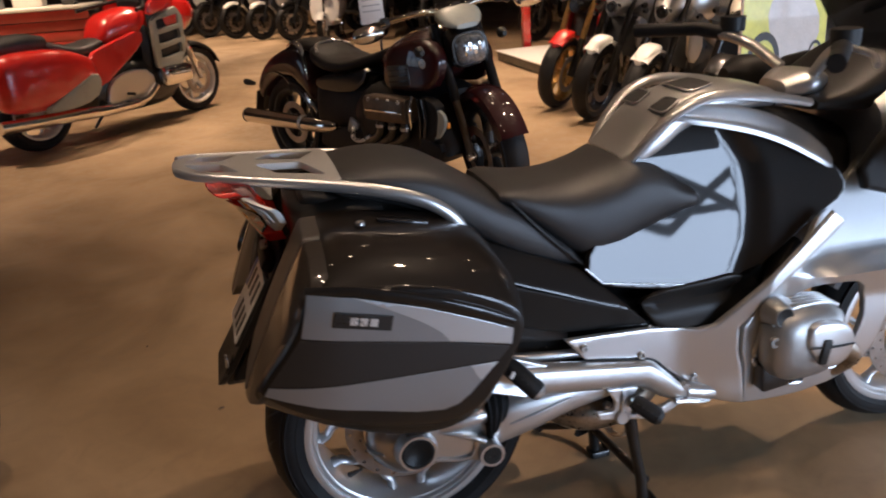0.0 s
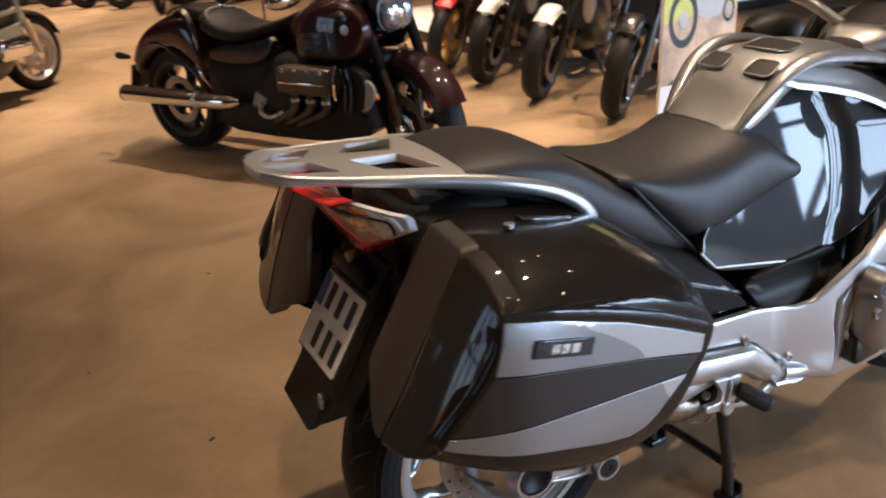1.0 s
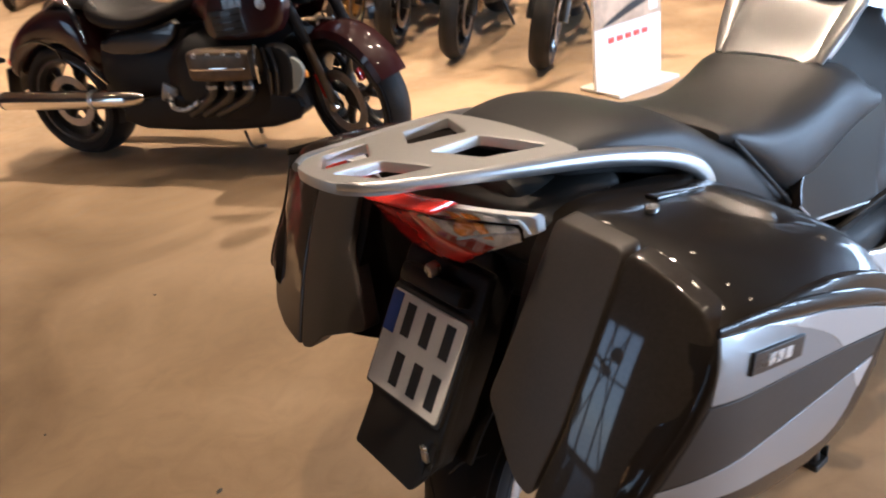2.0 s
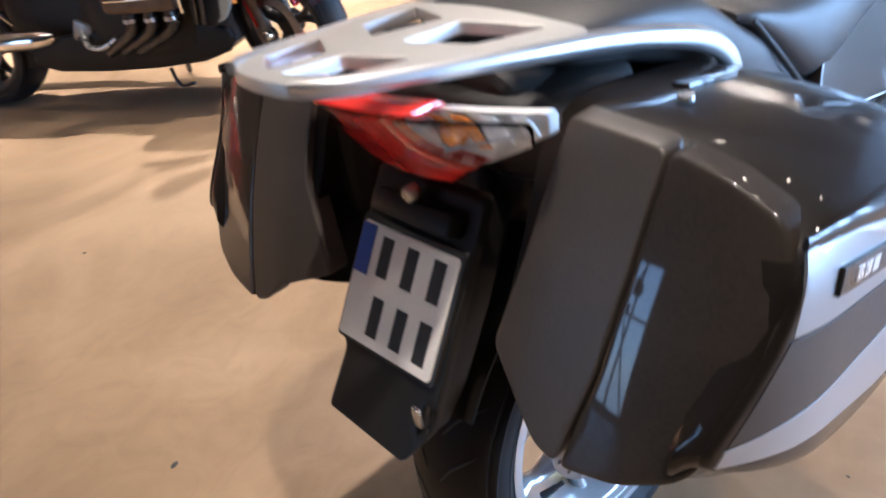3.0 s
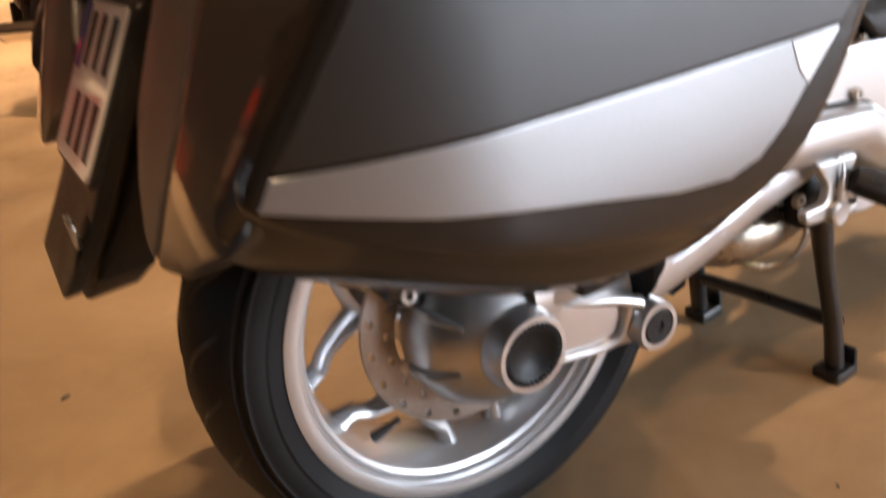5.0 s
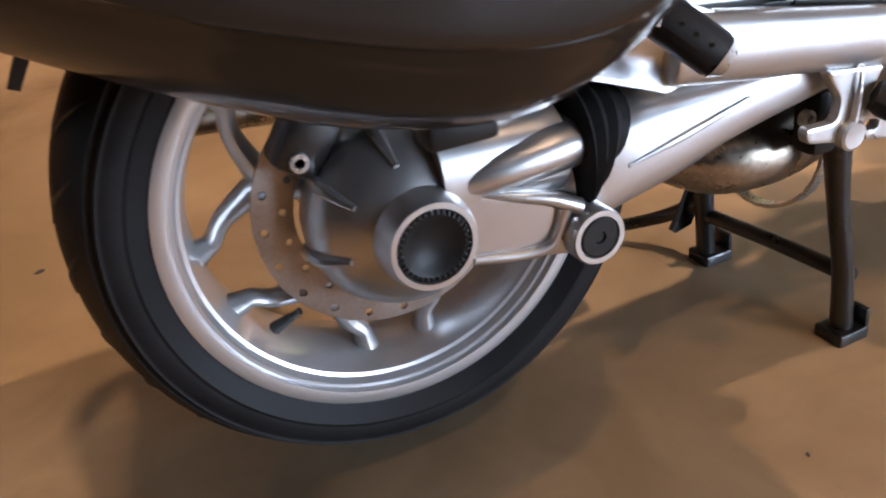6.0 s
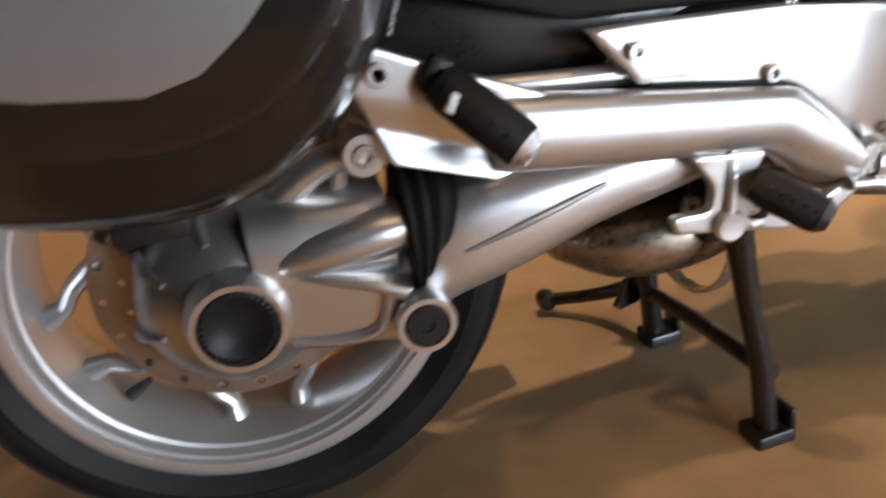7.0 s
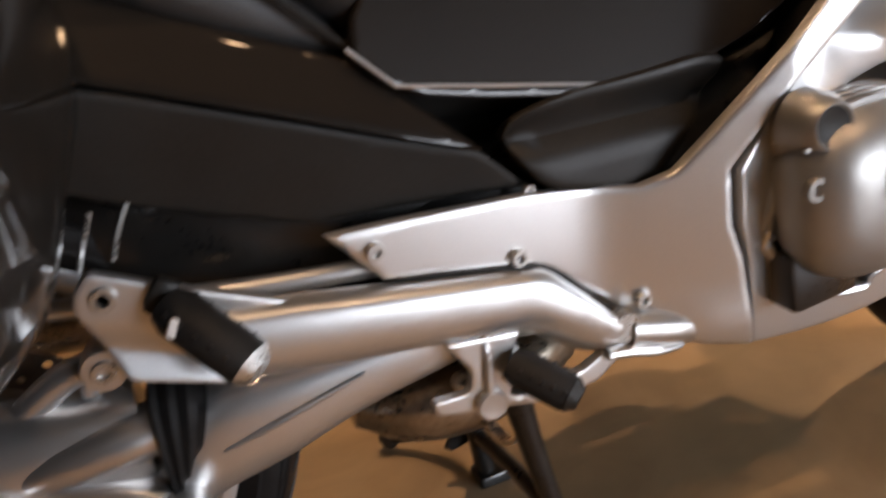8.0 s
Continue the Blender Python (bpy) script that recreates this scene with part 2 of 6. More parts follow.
def thing(name, m, label, category, group=""):
    ob = new(name)
    ob.matrix_world = m
    ob.empty_display_size = 0.1
    return tagged(ob, label, category, group)


def joined(*many):
    """Several shapes of one piece in one bmesh."""
    out = bmesh.new()
    for bm in many:
        me = bpy.data.meshes.new("tmp")
        bm.to_mesh(me)
        bm.free()
        out.from_mesh(me)
        bpy.data.meshes.remove(me)
    return out


def lathe(profile, cx=0.0, cy=0.0, cz=0.0, segs=48, axis="y", closed=False, arc=(0, 360)):
    """Turns rows of (radius, place along the axis) round an axis."""
    bm = bmesh.new()
    full = arc[1] - arc[0] >= 360
    count = segs if full else segs + 1
    rings = []
    for r, w in profile:
        ring = []
        for k in range(count):
            a = radians(arc[0] + (arc[1] - arc[0]) * k / segs)
            c, s = r * math.cos(a), r * math.sin(a)
            co = {"y": (cx + c, cy + w, cz + s), "x": (cx + w, cy + c, cz + s), "z": (cx + c, cy + s, cz + w)}[axis]
            ring.append(bm.verts.new(co))
        rings.append(ring)
    pairs = list(zip(rings, rings[1:]))
    if closed:
        pairs.append((rings[-1], rings[0]))
    for a, b in pairs:
        for k in range(count if full else count - 1):
            j = (k + 1) % count
            bm.faces.new((a[k], a[j], b[j], b[k]))
    if not closed and full:
        for ring, (r, _) in ((rings[0], profile[0]), (rings[-1], profile[-1])):
            if r > 1e-4:
                bm.faces.new(ring)
    if not full:
        for k in (0, -1):
            if len(rings) > 2:
                bm.faces.new([ring[k] for ring in rings])
    bmesh.ops.remove_doubles(bm, verts=bm.verts, dist=1e-5)
    return bm


def smooth_line(pts, n=8):
    """A Catmull-Rom line through points of any size."""
    p = [np.array(q, float) for q in pts]
    p = [2 * p[0] - p[1], *p, 2 * p[-1] - p[-2]]
    out = []
    for i in range(1, len(p) - 2):
        for k in range(n):
            t = k / n
            out.append(0.5 * (2 * p[i] + (p[i + 1] - p[i - 1]) * t + (2 * p[i - 1] - 5 * p[i] + 4 * p[i + 1] - p[i + 2]) * t * t
                              + (3 * p[i] - p[i - 1] - 3 * p[i + 1] + p[i + 2]) * t ** 3))
    out.append(p[-2])
    return out


def sweep(pts, radius, segs=12, n=6, flat=1.0, smooth=True, up=(0, 0, 1)):
    """A tube along a line; radius may change from point to point; flat squeezes it along its up side."""
    rad = list(radius) if hasattr(radius, "__len__") else [radius] * len(pts)
    rows = [(*q, r) for q, r in zip(pts, rad)]
    line = smooth_line(rows, n) if smooth and len(rows) > 2 else [np.array(r, float) for r in rows]
    bm = bmesh.new()
    rings = []
    for i, q in enumerate(line):
        a, b = line[max(0, i - 1)], line[min(len(line) - 1, i + 1)]
        d = Vector(b[:3] - a[:3]).normalized()
        side = d.cross(Vector(up))
        if side.length < 1e-3:
            side = d.cross(Vector((0, 1, 0)))
        side.normalize()
        top = side.cross(d)
        c = Vector(q[:3])
        rings.append([bm.verts.new(c + float(q[3]) * (math.cos(2 * math.pi * k / segs) * side + flat * math.sin(2 * math.pi * k / segs) * top)) for k in range(segs)])
    for a, b in zip(rings, rings[1:]):
        for k in range(segs):
            bm.faces.new((a[k], a[(k + 1) % segs], b[(k + 1) % segs], b[k]))
    bm.faces.new(rings[0])
    bm.faces.new(rings[-1])
    return bm


def loft(sections):
    """A skin over closed loops with the same number of points, capped at both ends."""
    bm = bmesh.new()
    rings = [[bm.verts.new(c) for c in s] for s in sections]
    for a, b in zip(rings, rings[1:]):
        for k in range(len(a)):
            bm.faces.new((a[k], a[(k + 1) % len(a)], b[(k + 1) % len(a)], b[k]))
    bm.faces.new(rings[0])
    bm.faces.new(rings[-1])
    return bm


def oval(x, zc, hw, hh, yc=0.0, p=2.6, n=28):
    """A rounded-box loop across the length."""
    out = []
    for k in range(n):
        a = 2 * math.pi * k / n
        c, s = math.cos(a), math.sin(a)
        out.append(Vector((x, yc + hw * math.copysign(abs(c) ** (2 / p), c), zc + hh * math.copysign(abs(s) ** (2 / p), s))))
    return out


def body(rows, p=2.6, n=28, steps=5, yc=0.0):
    """A lofted body from rows of x, lower edge, upper edge, half width."""
    fine = smooth_line([r[:4] for r in rows], steps)
    return loft([oval(x, (lo + hi) / 2, max(hw, 0.002), max((hi - lo) / 2, 0.002), yc, p, n) for x, lo, hi, hw in fine])


def box(cx, cy, cz, sx, sy, sz, bevel=0.004, rot=None, seg=2):
    bm = bmesh.new()
    bmesh.ops.create_cube(bm, size=1)
    bmesh.ops.scale(bm, vec=(sx, sy, sz), verts=bm.verts)
    if bevel:
        bmesh.ops.bevel(bm, geom=bm.edges[:], offset=min(bevel, min(sx, sy, sz) * 0.45), segments=seg, profile=0.5, affect="EDGES")
    m = Matrix.Translation((cx, cy, cz))
    if rot:
        m = m @ Euler([radians(a) for a in rot]).to_matrix().to_4x4()
    bmesh.ops.transform(bm, matrix=m, verts=bm.verts)
    return bm


def rounded(poly, times=2, keep=()):
    """A polygon with its corners cut round."""
    p = [np.array(q, float) for q in poly]
    for _ in range(times):
        out = []
        for i, q in enumerate(p):
            a, b = p[i - 1], p[(i + 1) % len(p)]
            out += [q + (a - q) * 0.25, q + (b - q) * 0.25]
        p = out
    return [tuple(q) for q in p]


def fillet(poly, r, n=4):
    """A polygon with corners rounded to a radius."""
    p = [np.array(q, float) for q in poly]
    out = []
    for i, q in enumerate(p):
        a, b = p[i - 1] - q, p[(i + 1) % len(p)] - q
        la, lb = np.hypot(*a), np.hypot(*b)
        k = min(r, 0.45 * la, 0.45 * lb)
        s0, s1 = q + a / la * k, q + b / lb * k
        for j in range(n + 1):
            t = j / n
            out.append(tuple((1 - t) ** 2 * s0 + 2 * t * (1 - t) * q + t * t * s1))
    return out


def inside(poly, pts):
    poly, pts = np.asarray(poly), np.asarray(pts)
    x, y = pts[:, 0], pts[:, 1]
    res = np.zeros(len(pts), bool)
    for (x0, y0), (x1, y1) in zip(poly, np.roll(poly, -1, 0)):
        cross = (y0 > y) != (y1 > y)
        res ^= cross & (x < (x1 - x0) * (y - y0) / (y1 - y0 + 1e-12) + x0)
    return res


def edge_distance(poly, pts):
    poly, pts = np.asarray(poly), np.asarray(pts)
    best = np.full(len(pts), 9.0)
    for a, b in zip(poly, np.roll(poly, -1, 0)):
        d = b - a
        t = np.clip(((pts - a) @ d) / (d @ d + 1e-12), 0, 1)
        best = np.minimum(best, np.hypot(*(pts - a - t[:, None] * d).T))
    return best


def resampled(poly, step):
    out = []
    for a, b in zip(poly, [*poly[1:], poly[0]]):
        a, b = np.array(a), np.array(b)
        k = max(1, int(np.ceil(np.hypot(*(b - a)) / step)))
        out += [a + (b - a) * i / k for i in range(k)]
    return out


def skin(poly, depth, thick=0.004, edge=0.004, step=0.02, holes=(), conv=None):
    """A panel with its outline in a plane, a face bulged by depth(u, v), rolled edges, a back and real openings."""
    loops = [resampled(q, step) for q in (poly, *holes)]
    coords = np.concatenate(loops)
    edges, at = [], 0
    for q in loops:
        edges += [(at + i, at + (i + 1) % len(q)) for i in range(len(q))]
        at += len(q)
    lo, hi = coords.min(0), coords.max(0)
    grid = np.array([(u, v) for u in np.arange(lo[0], hi[0], step) for v in np.arange(lo[1], hi[1], step)]).reshape(-1, 2)
    rims = []
    for q in loops:
        q = np.array(q)
        d = np.roll(q, -1, 0) - np.roll(q, 1, 0)
        nrm = np.stack([-d[:, 1], d[:, 0]], 1) / (np.hypot(*d.T)[:, None] + 1e-9)
        for off in (edge * 0.35, edge, edge * 1.9):
            rims += [q + nrm * off, q - nrm * off]
    rims = np.concatenate(rims)
    far = lambda pts: np.min([edge_distance(q, pts) for q in (poly, *holes)], axis=0)  # noqa: E731

    def allowed(pts, gap):
        ok = inside(poly, pts) & (far(pts) > gap)
        for q in holes:
            ok &= ~inside(q, pts)
        return pts[ok]

    rims, grid = allowed(rims, edge * 0.3), allowed(grid, edge + step * 0.4)
    pts = np.concatenate([coords, rims, grid])
    v2, _, faces, *_ = mathutils_cdt([Vector(q) for q in pts], edges, [], 0, 1e-6)
    v2 = np.array([(q.x, q.y) for q in v2])
    mids = np.array([v2[list(f)].mean(0) for f in faces])
    ok = inside(poly, mids)
    for q in holes:
        ok &= ~inside(q, mids)
    dist = np.clip(far(v2), 0, None)
    sign = 1.0 if thick >= 0 else -1.0
    conv = conv or (lambda u, v, w: (u, w, v))
    bm = bmesh.new()
    front, back = [], []
    for (u, v), d in zip(v2, dist):
        w = depth(u, v)
        k = max(0.0, 1 - d / edge) if edge else 0
        roll = sign * min(edge, abs(thick)) * (1 - math.sqrt(max(0, 1 - k * k)))
        front.append(bm.verts.new(conv(u, v, w + roll)))
        back.append(bm.verts.new(conv(u, v, w + thick + sign * 0.0005)))
    for f, good in zip(faces, ok):
        if good:
            bm.faces.new([front[i] for i in f])
            bm.faces.new([back[i] for i in reversed(f)])
    bm.verts.index_update()
    rim = [(e.verts[0].index, e.verts[1].index) for e in bm.edges if len(e.link_faces) == 1]
    bm.verts.ensure_lookup_table()
    byfront = {v.index: i for i, v in enumerate(front)}
    for a, b in rim:
        if a in byfront and b in byfront:
            i, j = byfront[a], byfront[b]
            try:
                bm.faces.new((front[i], front[j], back[j], back[i]))
            except ValueError:
                pass
    loose = [v for v in bm.verts if not v.link_faces]
    bmesh.ops.delete(bm, geom=loose, context="VERTS")
    return bm


def turned(bm, m):
    bmesh.ops.transform(bm, matrix=m, verts=bm.verts)
    return bm


def screw(x, y, z, r=0.008, s=-1):
    """A socket screw whose head looks out to the side."""
    return lathe([(0.0, s * -0.002), (r * 0.42, s * -0.002), (r * 0.5, s * 0.003), (r * 0.92, s * 0.003), (r, s * 0.0015), (r, s * -0.006)], x, y, z, 14)


# ---- a wheel ----
def wheel(parent, cx, cz, R, width, rim_r, spokes, tyre_mat=None, rim_mat=None, disc=None, spread=15, phase=0, hub=0.05,
          disc_y=(-0.07,), rim_label="", spoke_w=0.016, segs=64, single=False, grooves=0):
    rim_mat, h = rim_mat or WHEEL, width / 2
    # the spoked centre carries the rest
    w = part("wheel", lathe([(0.0, -h * 0.62), (hub * 0.8, -h * 0.62), (hub, -h * 0.5), (hub, h * 0.5), (hub * 0.8, h * 0.62), (0.0, h * 0.62)], cx, 0, cz, 28), rim_mat, parent, rim_label)
    inner = rim_r - 0.021
    for k in range(spokes):
        base = phase + 360 * k / spokes
        for side in ((0,) if single else (-1, 1)):
            apex = hub + (inner - hub) * 0.42
            rows = [(hub * 0.85, 0, 1.35), (apex * 0.86, spread * 0.06, 1.25), (apex, spread * 0.17, 1.1), ((apex + inner) / 2, spread * 0.62, 0.78), (inner - 0.020, spread * 0.88, 0.74), (inner - 0.008, spread * 0.94, 0.88), (inner + 0.010, spread, 1.15)]
            pts = [(cx + r * math.cos(radians(base + side * a)), -0.012, cz + r * math.sin(radians(base + side * a))) for r, a, _ in rows]
            part("spoke", sweep(pts, [spoke_w * q for *_, q in rows], 12, 4, flat=1.35, up=(0, 1, 0)), rim_mat, w)
    lip = rim_r + 0.014
    prof = [(lip, -h * 0.80), (lip + 0.003, -h * 0.87), (lip - 0.004, -h * 0.90), (lip - 0.012, -h * 0.88), (rim_r + 0.000, -h * 0.80), (rim_r - 0.004, -h * 0.80), (rim_r - 0.008, -h * 0.70), (rim_r - 0.012, -h * 0.68),
            (inner, -h * 0.34), (inner - 0.003, 0), (inner, h * 0.34), (rim_r - 0.016, h * 0.66), (rim_r - 0.006, h * 0.78), (lip - 0.012, h * 0.88), (lip - 0.004, h * 0.90),
            (lip + 0.003, h * 0.87), (lip, h * 0.80), (rim_r - 0.004, h * 0.3), (rim_r - 0.004, -h * 0.3)]
    part("rim", lathe(prof, cx, 0, cz, segs, closed=True), rim_mat, w)
    tp = [(lip - 0.003, -h * 0.80), (lip + 0.010, -h * 0.90), (rim_r + (R - rim_r) * 0.42, -h * 1.0), (rim_r + (R - rim_r) * 0.62, -h * 0.985), (R - 0.028, -h * 0.86), (R - 0.013, -h * 0.62), (R - 0.004, -h * 0.32), (R, 0),
          (R - 0.004, h * 0.32), (R - 0.013, h * 0.62), (R - 0.028, h * 0.86), (rim_r + (R - rim_r) * 0.62, h * 0.985), (rim_r + (R - rim_r) * 0.42, h * 1.0), (lip + 0.010, h * 0.90), (lip - 0.003, h * 0.80)]
    tp = [q for k, q in enumerate(tp) for q in ([q] if k not in (2, 3, 4) else [(q[0] - 0.004, q[1]), (q[0] - 0.0015, q[1] * 0.990), (q[0], q[1] * 0.990), (q[0] + 0.002, q[1])])]
    tyre = part("tyre", lathe(tp, cx, 0, cz, segs + 16, closed=True), tyre_mat or RUBBER, w)
    for k in range(grooves):
        a0 = 360 * k / grooves
        track = [(R - 0.0185, 0.70, 0), (R - 0.0115, 0.56, 2.5), (R - 0.0045, 0.34, 6), (R - 0.0010, 0.14, 11)]
        for s in (-1, 1):
            part("groove", sweep([(cx + r * math.cos(radians(a0 + 6 * s + a)), s * h * f, cz + r * math.sin(radians(a0 + 6 * s + a))) for r, f, a in track], [0.0012, 0.0022, 0.0022, 0.0012], 6), INK, tyre)
    if disc:
        for y in disc_y:
            part("brake_disc", drilled_disc(cx, y, cz, disc, disc * 0.70, 26), STEEL, w)
    return w


def drilled_disc(cx, y, cz, r1, r0, cells, t=0.005, bore=1.0):
    """A brake disc with two rings of real holes."""
    bm = bmesh.new()
    rm = (r0 + r1) / 2
    for a, b, shift, rad in ((r0, rm, 0.0, 0.0030), (rm, r1, 0.5, 0.0036)):
        for k in range(cells):
            t0, t1 = 2 * math.pi * (k + shift) / cells, 2 * math.pi * (k + 1 + shift) / cells
            tm, mid = (t0 + t1) / 2, (a + b) / 2
            outer = [(a, t0), (a, tm), (a, t1), (mid, t1), (b, t1), (b, tm), (b, t0), (mid, t0)]
            oc = [(r * math.cos(q), r * math.sin(q)) for r, q in outer]
            cc = np.array((mid * math.cos(tm), mid * math.sin(tm)))
            ic = []
            for q in oc:
                d = np.array(q) - cc
                ic.append(cc + d / np.hypot(*d) * rad * bore)
            ring = []
            for s in (-t / 2, t / 2):
                ring.append(([bm.verts.new((cx + q[0], y + s, cz + q[1])) for q in oc], [bm.verts.new((cx + q[0], y + s, cz + q[1])) for q in ic]))
            for j in range(8):
                i = (j + 1) % 8
                for o, n_ in ring:
                    bm.faces.new((o[j], o[i], n_[i], n_[j]))
                bm.faces.new((ring[0][1][j], ring[0][1][i], ring[1][1][i], ring[1][1][j]))
                if (a == r0 and j in (0, 1)) or (b == r1 and j in (4, 5)):
                    bm.faces.new((ring[0][0][j], ring[0][0][i], ring[1][0][i], ring[1][0][j]))
    bmesh.ops.remove_doubles(bm, verts=bm.verts, dist=2e-5)
    return bm


# ---- the showroom ----
def slab(name, x0, x1, y0, y1, z0, z1, material, bevel=0.0, label="", category="wall"):
    ob = part(name, box((x0 + x1) / 2, (y0 + y1) / 2, (z0 + z1) / 2, x1 - x0, y1 - y0, z1 - z0, bevel), material)
    return tagged(ob, label, category, kind="structure")


slab("floor", ROOM_X0 - 0.3, ROOM_X1 + 0.3, ROOM_Y0 - 0.3, ROOM_Y1 + 0.3, -0.2, 0.0, FLOOR, 0, "worn brown polished concrete showroom floor with stains", "floor")
slab("ceiling", ROOM_X0 - 0.3, ROOM_X1 + 0.3, ROOM_Y0 - 0.3, ROOM_Y1 + 0.3, ROOM_H, ROOM_H + 0.2, CEIL, 0, "dark painted showroom ceiling", "ceiling")
slab("wall_north", ROOM_X0 - 0.3, ROOM_X1 + 0.3, ROOM_Y1, ROOM_Y1 + 0.3, 0, ROOM_H, WALL, 0, "dark brown painted wall of the showroom", "wall")
# the glazed walls: parapet, lintel and piers round real openings
WT = 0.3


def glazed_wall(name, at, lo, hi, spans, flip, head=HEAD):
    """A wall along one axis at a fixed place of the other, with openings."""
    def piece(tag, a, b, z0, z1, text):
        if flip:
            slab(tag, at, at + WT, a, b, z0, z1, WALL, 0, text, "wall")
        else:
            slab(tag, a, b, at - WT, at, z0, z1, WALL, 0, text, "wall")
    piece(name, lo, hi, 0, SILL, "low sill under the showroom windows")
    piece(name + "_lintel", lo, hi, head, ROOM_H, "dark painted wall above the showroom windows")
    cuts = [lo] + [e for c, w in spans for e in (c - w / 2, c + w / 2)] + [hi]
    for k in range(0, len(cuts), 2):
        piece(name + "_pier", cuts[k], cuts[k + 1], SILL, head, "dark painted pier beside the showroom windows")


glazed_wall("wall_south", ROOM_Y0, ROOM_X0 - WT, ROOM_X1, WINDOWS, False)
glazed_wall("wall_east", ROOM_X1, ROOM_Y0 - WT, ROOM_Y1, EAST, True)
glazed_wall("wall_west", ROOM_X0 - WT, ROOM_Y0, ROOM_Y1, WEST, True, WEST_HEAD)
spots = [((c, ROOM_Y0 - 0.12, SILL), 0, w, HEAD - SILL) for c, w in WINDOWS] + [((ROOM_X1 + 0.12, c, SILL), 90, w, HEAD - SILL) for c, w in EAST] + [((ROOM_X0 - 0.12, c, SILL), -90, w, WEST_HEAD - SILL) for c, w in WEST]
for k, (place, turn, ww, WH) in enumerate(spots):
    win = tagged(new("window_%d" % (k + 1)), "large showroom window with dark grey metal frame and braces", "window", kind="structure")
    win.matrix_world = pose(*place, 0, 0, turn)
    bars = [box(-ww / 2 + 0.04, 0, WH / 2, 0.08, 0.1, WH), box(ww / 2 - 0.04, 0, WH / 2, 0.08, 0.1, WH), box(0, 0, 0.04, ww - 0.16, 0.1, 0.08), box(0, 0, WH - 0.04, ww - 0.16, 0.1, 0.08)]
    part("window_frame", joined(*bars), FRAME, win)
    for x in (-ww / 6, ww / 6):
        part("mullion", box(x, 0, WH / 2, 0.07, 0.09, WH - 0.16), FRAME, win)
    part("transom", box(0, 0.003, WH * 0.62, ww - 0.16, 0.08, 0.06), FRAME, win)
    for s in (-1, 1):
        part("brace", sweep([(s * ww * 0.46, 0.10, 0.1), (0, 0.10, WH * 0.7), (-s * ww * 0.2, 0.10, WH - 0.1)], 0.035, 10, smooth=False), FRAME, win)

# a second track of small spotlights further along the ceiling
TRACK = [(-0.8, 2.3), (0.4, 2.6), (2.2, 2.4), (-0.2, 5.4), (1.6, 5.9), (2.9, 7.4), (-1.4, 7.2), (1.3, 8.6), (-0.6, 9.2), (2.3, -0.6), (0.9, -1.1), (3.4, -1.8)]
fixture = None
for lx, ly in [q[:2] for q in LAMPS] + TRACK:
    m = Matrix.Translation((lx, ly, ROOM_H))
    if fixture is None:
        fixture = thing("spot_fixture", m, "black cylindrical ceiling spotlight giving warm light", "spotlight", "ceiling spotlights")
        part("stem", lathe([(0.0, 0.0), (0.04, 0.0), (0.04, -0.02), (0.012, -0.03), (0.012, -0.3), (0.0, -0.3)], 0, 0, 0, 20, "z"), STAND, fixture)
        part("shade", lathe([(0.0, -0.29), (0.07, -0.3), (0.085, -0.32), (0.09, -0.55), (0.082, -0.55), (0.078, -0.34), (0.0, -0.33)], 0, 0, 0, 28, "z"), STAND, fixture)
        part("bulb", lathe([(0.0, -0.47), (0.07, -0.47), (0.072, -0.45), (0.0, -0.44)], 0, 0, 0, 24, "z"), LAMP_GLOW, fixture, "glowing warm bulb")
    else:
        copy_thing(fixture, m)

# ---- the silver and black touring motorcycle ----
bike = thing("touring_motorcycle", Matrix.Identity(4), "silver and dark graphite touring motorcycle with panniers on its centre stand", "motorcycle")
AX, AZ = -0.004, 0.330

# rear wheel
rear = wheel(bike, AX, AZ, 0.314, 0.178, 0.217, 5, disc=None, spread=26, phase=161.5, hub=0.075, rim_label="silver cast wheel with paired spokes", spoke_w=0.0135, segs=96, grooves=26)
part("brake_disc", drilled_disc(AX, -0.058, AZ, 0.140, 0.098, 20, bore=1.35), STEEL, rear, "drilled steel brake disc")
carrier = [lathe([(0.05, -0.062), (0.078, -0.062), (0.078, -0.054), (0.05, -0.054)], AX, 0, AZ, 40, closed=True)]
for k in range(6):
    a = radians(60 * k + 20)
    carrier.append(sweep([(AX + r * math.cos(a), -0.058, AZ + r * math.sin(a)) for r in (0.07, 0.104)], [0.014, 0.010], 8, smooth=False, flat=0.35, up=(0, 1, 0)))
part("disc_carrier", joined(*carrier), ALLOY, rear)
va = radians(222)
part("valve", joined(sweep([(AX + 0.186 * math.cos(va), -0.03, AZ + 0.186 * math.sin(va)), (AX + 0.162 * math.cos(va), -0.045, AZ + 0.162 * math.sin(va))], [0.0075, 0.005], 10, smooth=False),
                     sweep([(AX + 0.162 * math.cos(va), -0.045, AZ + 0.162 * math.sin(va)), (AX + 0.150 * math.cos(va), -0.052, AZ + 0.150 * math.sin(va))], 0.004, 10, smooth=False)), INK, rear)
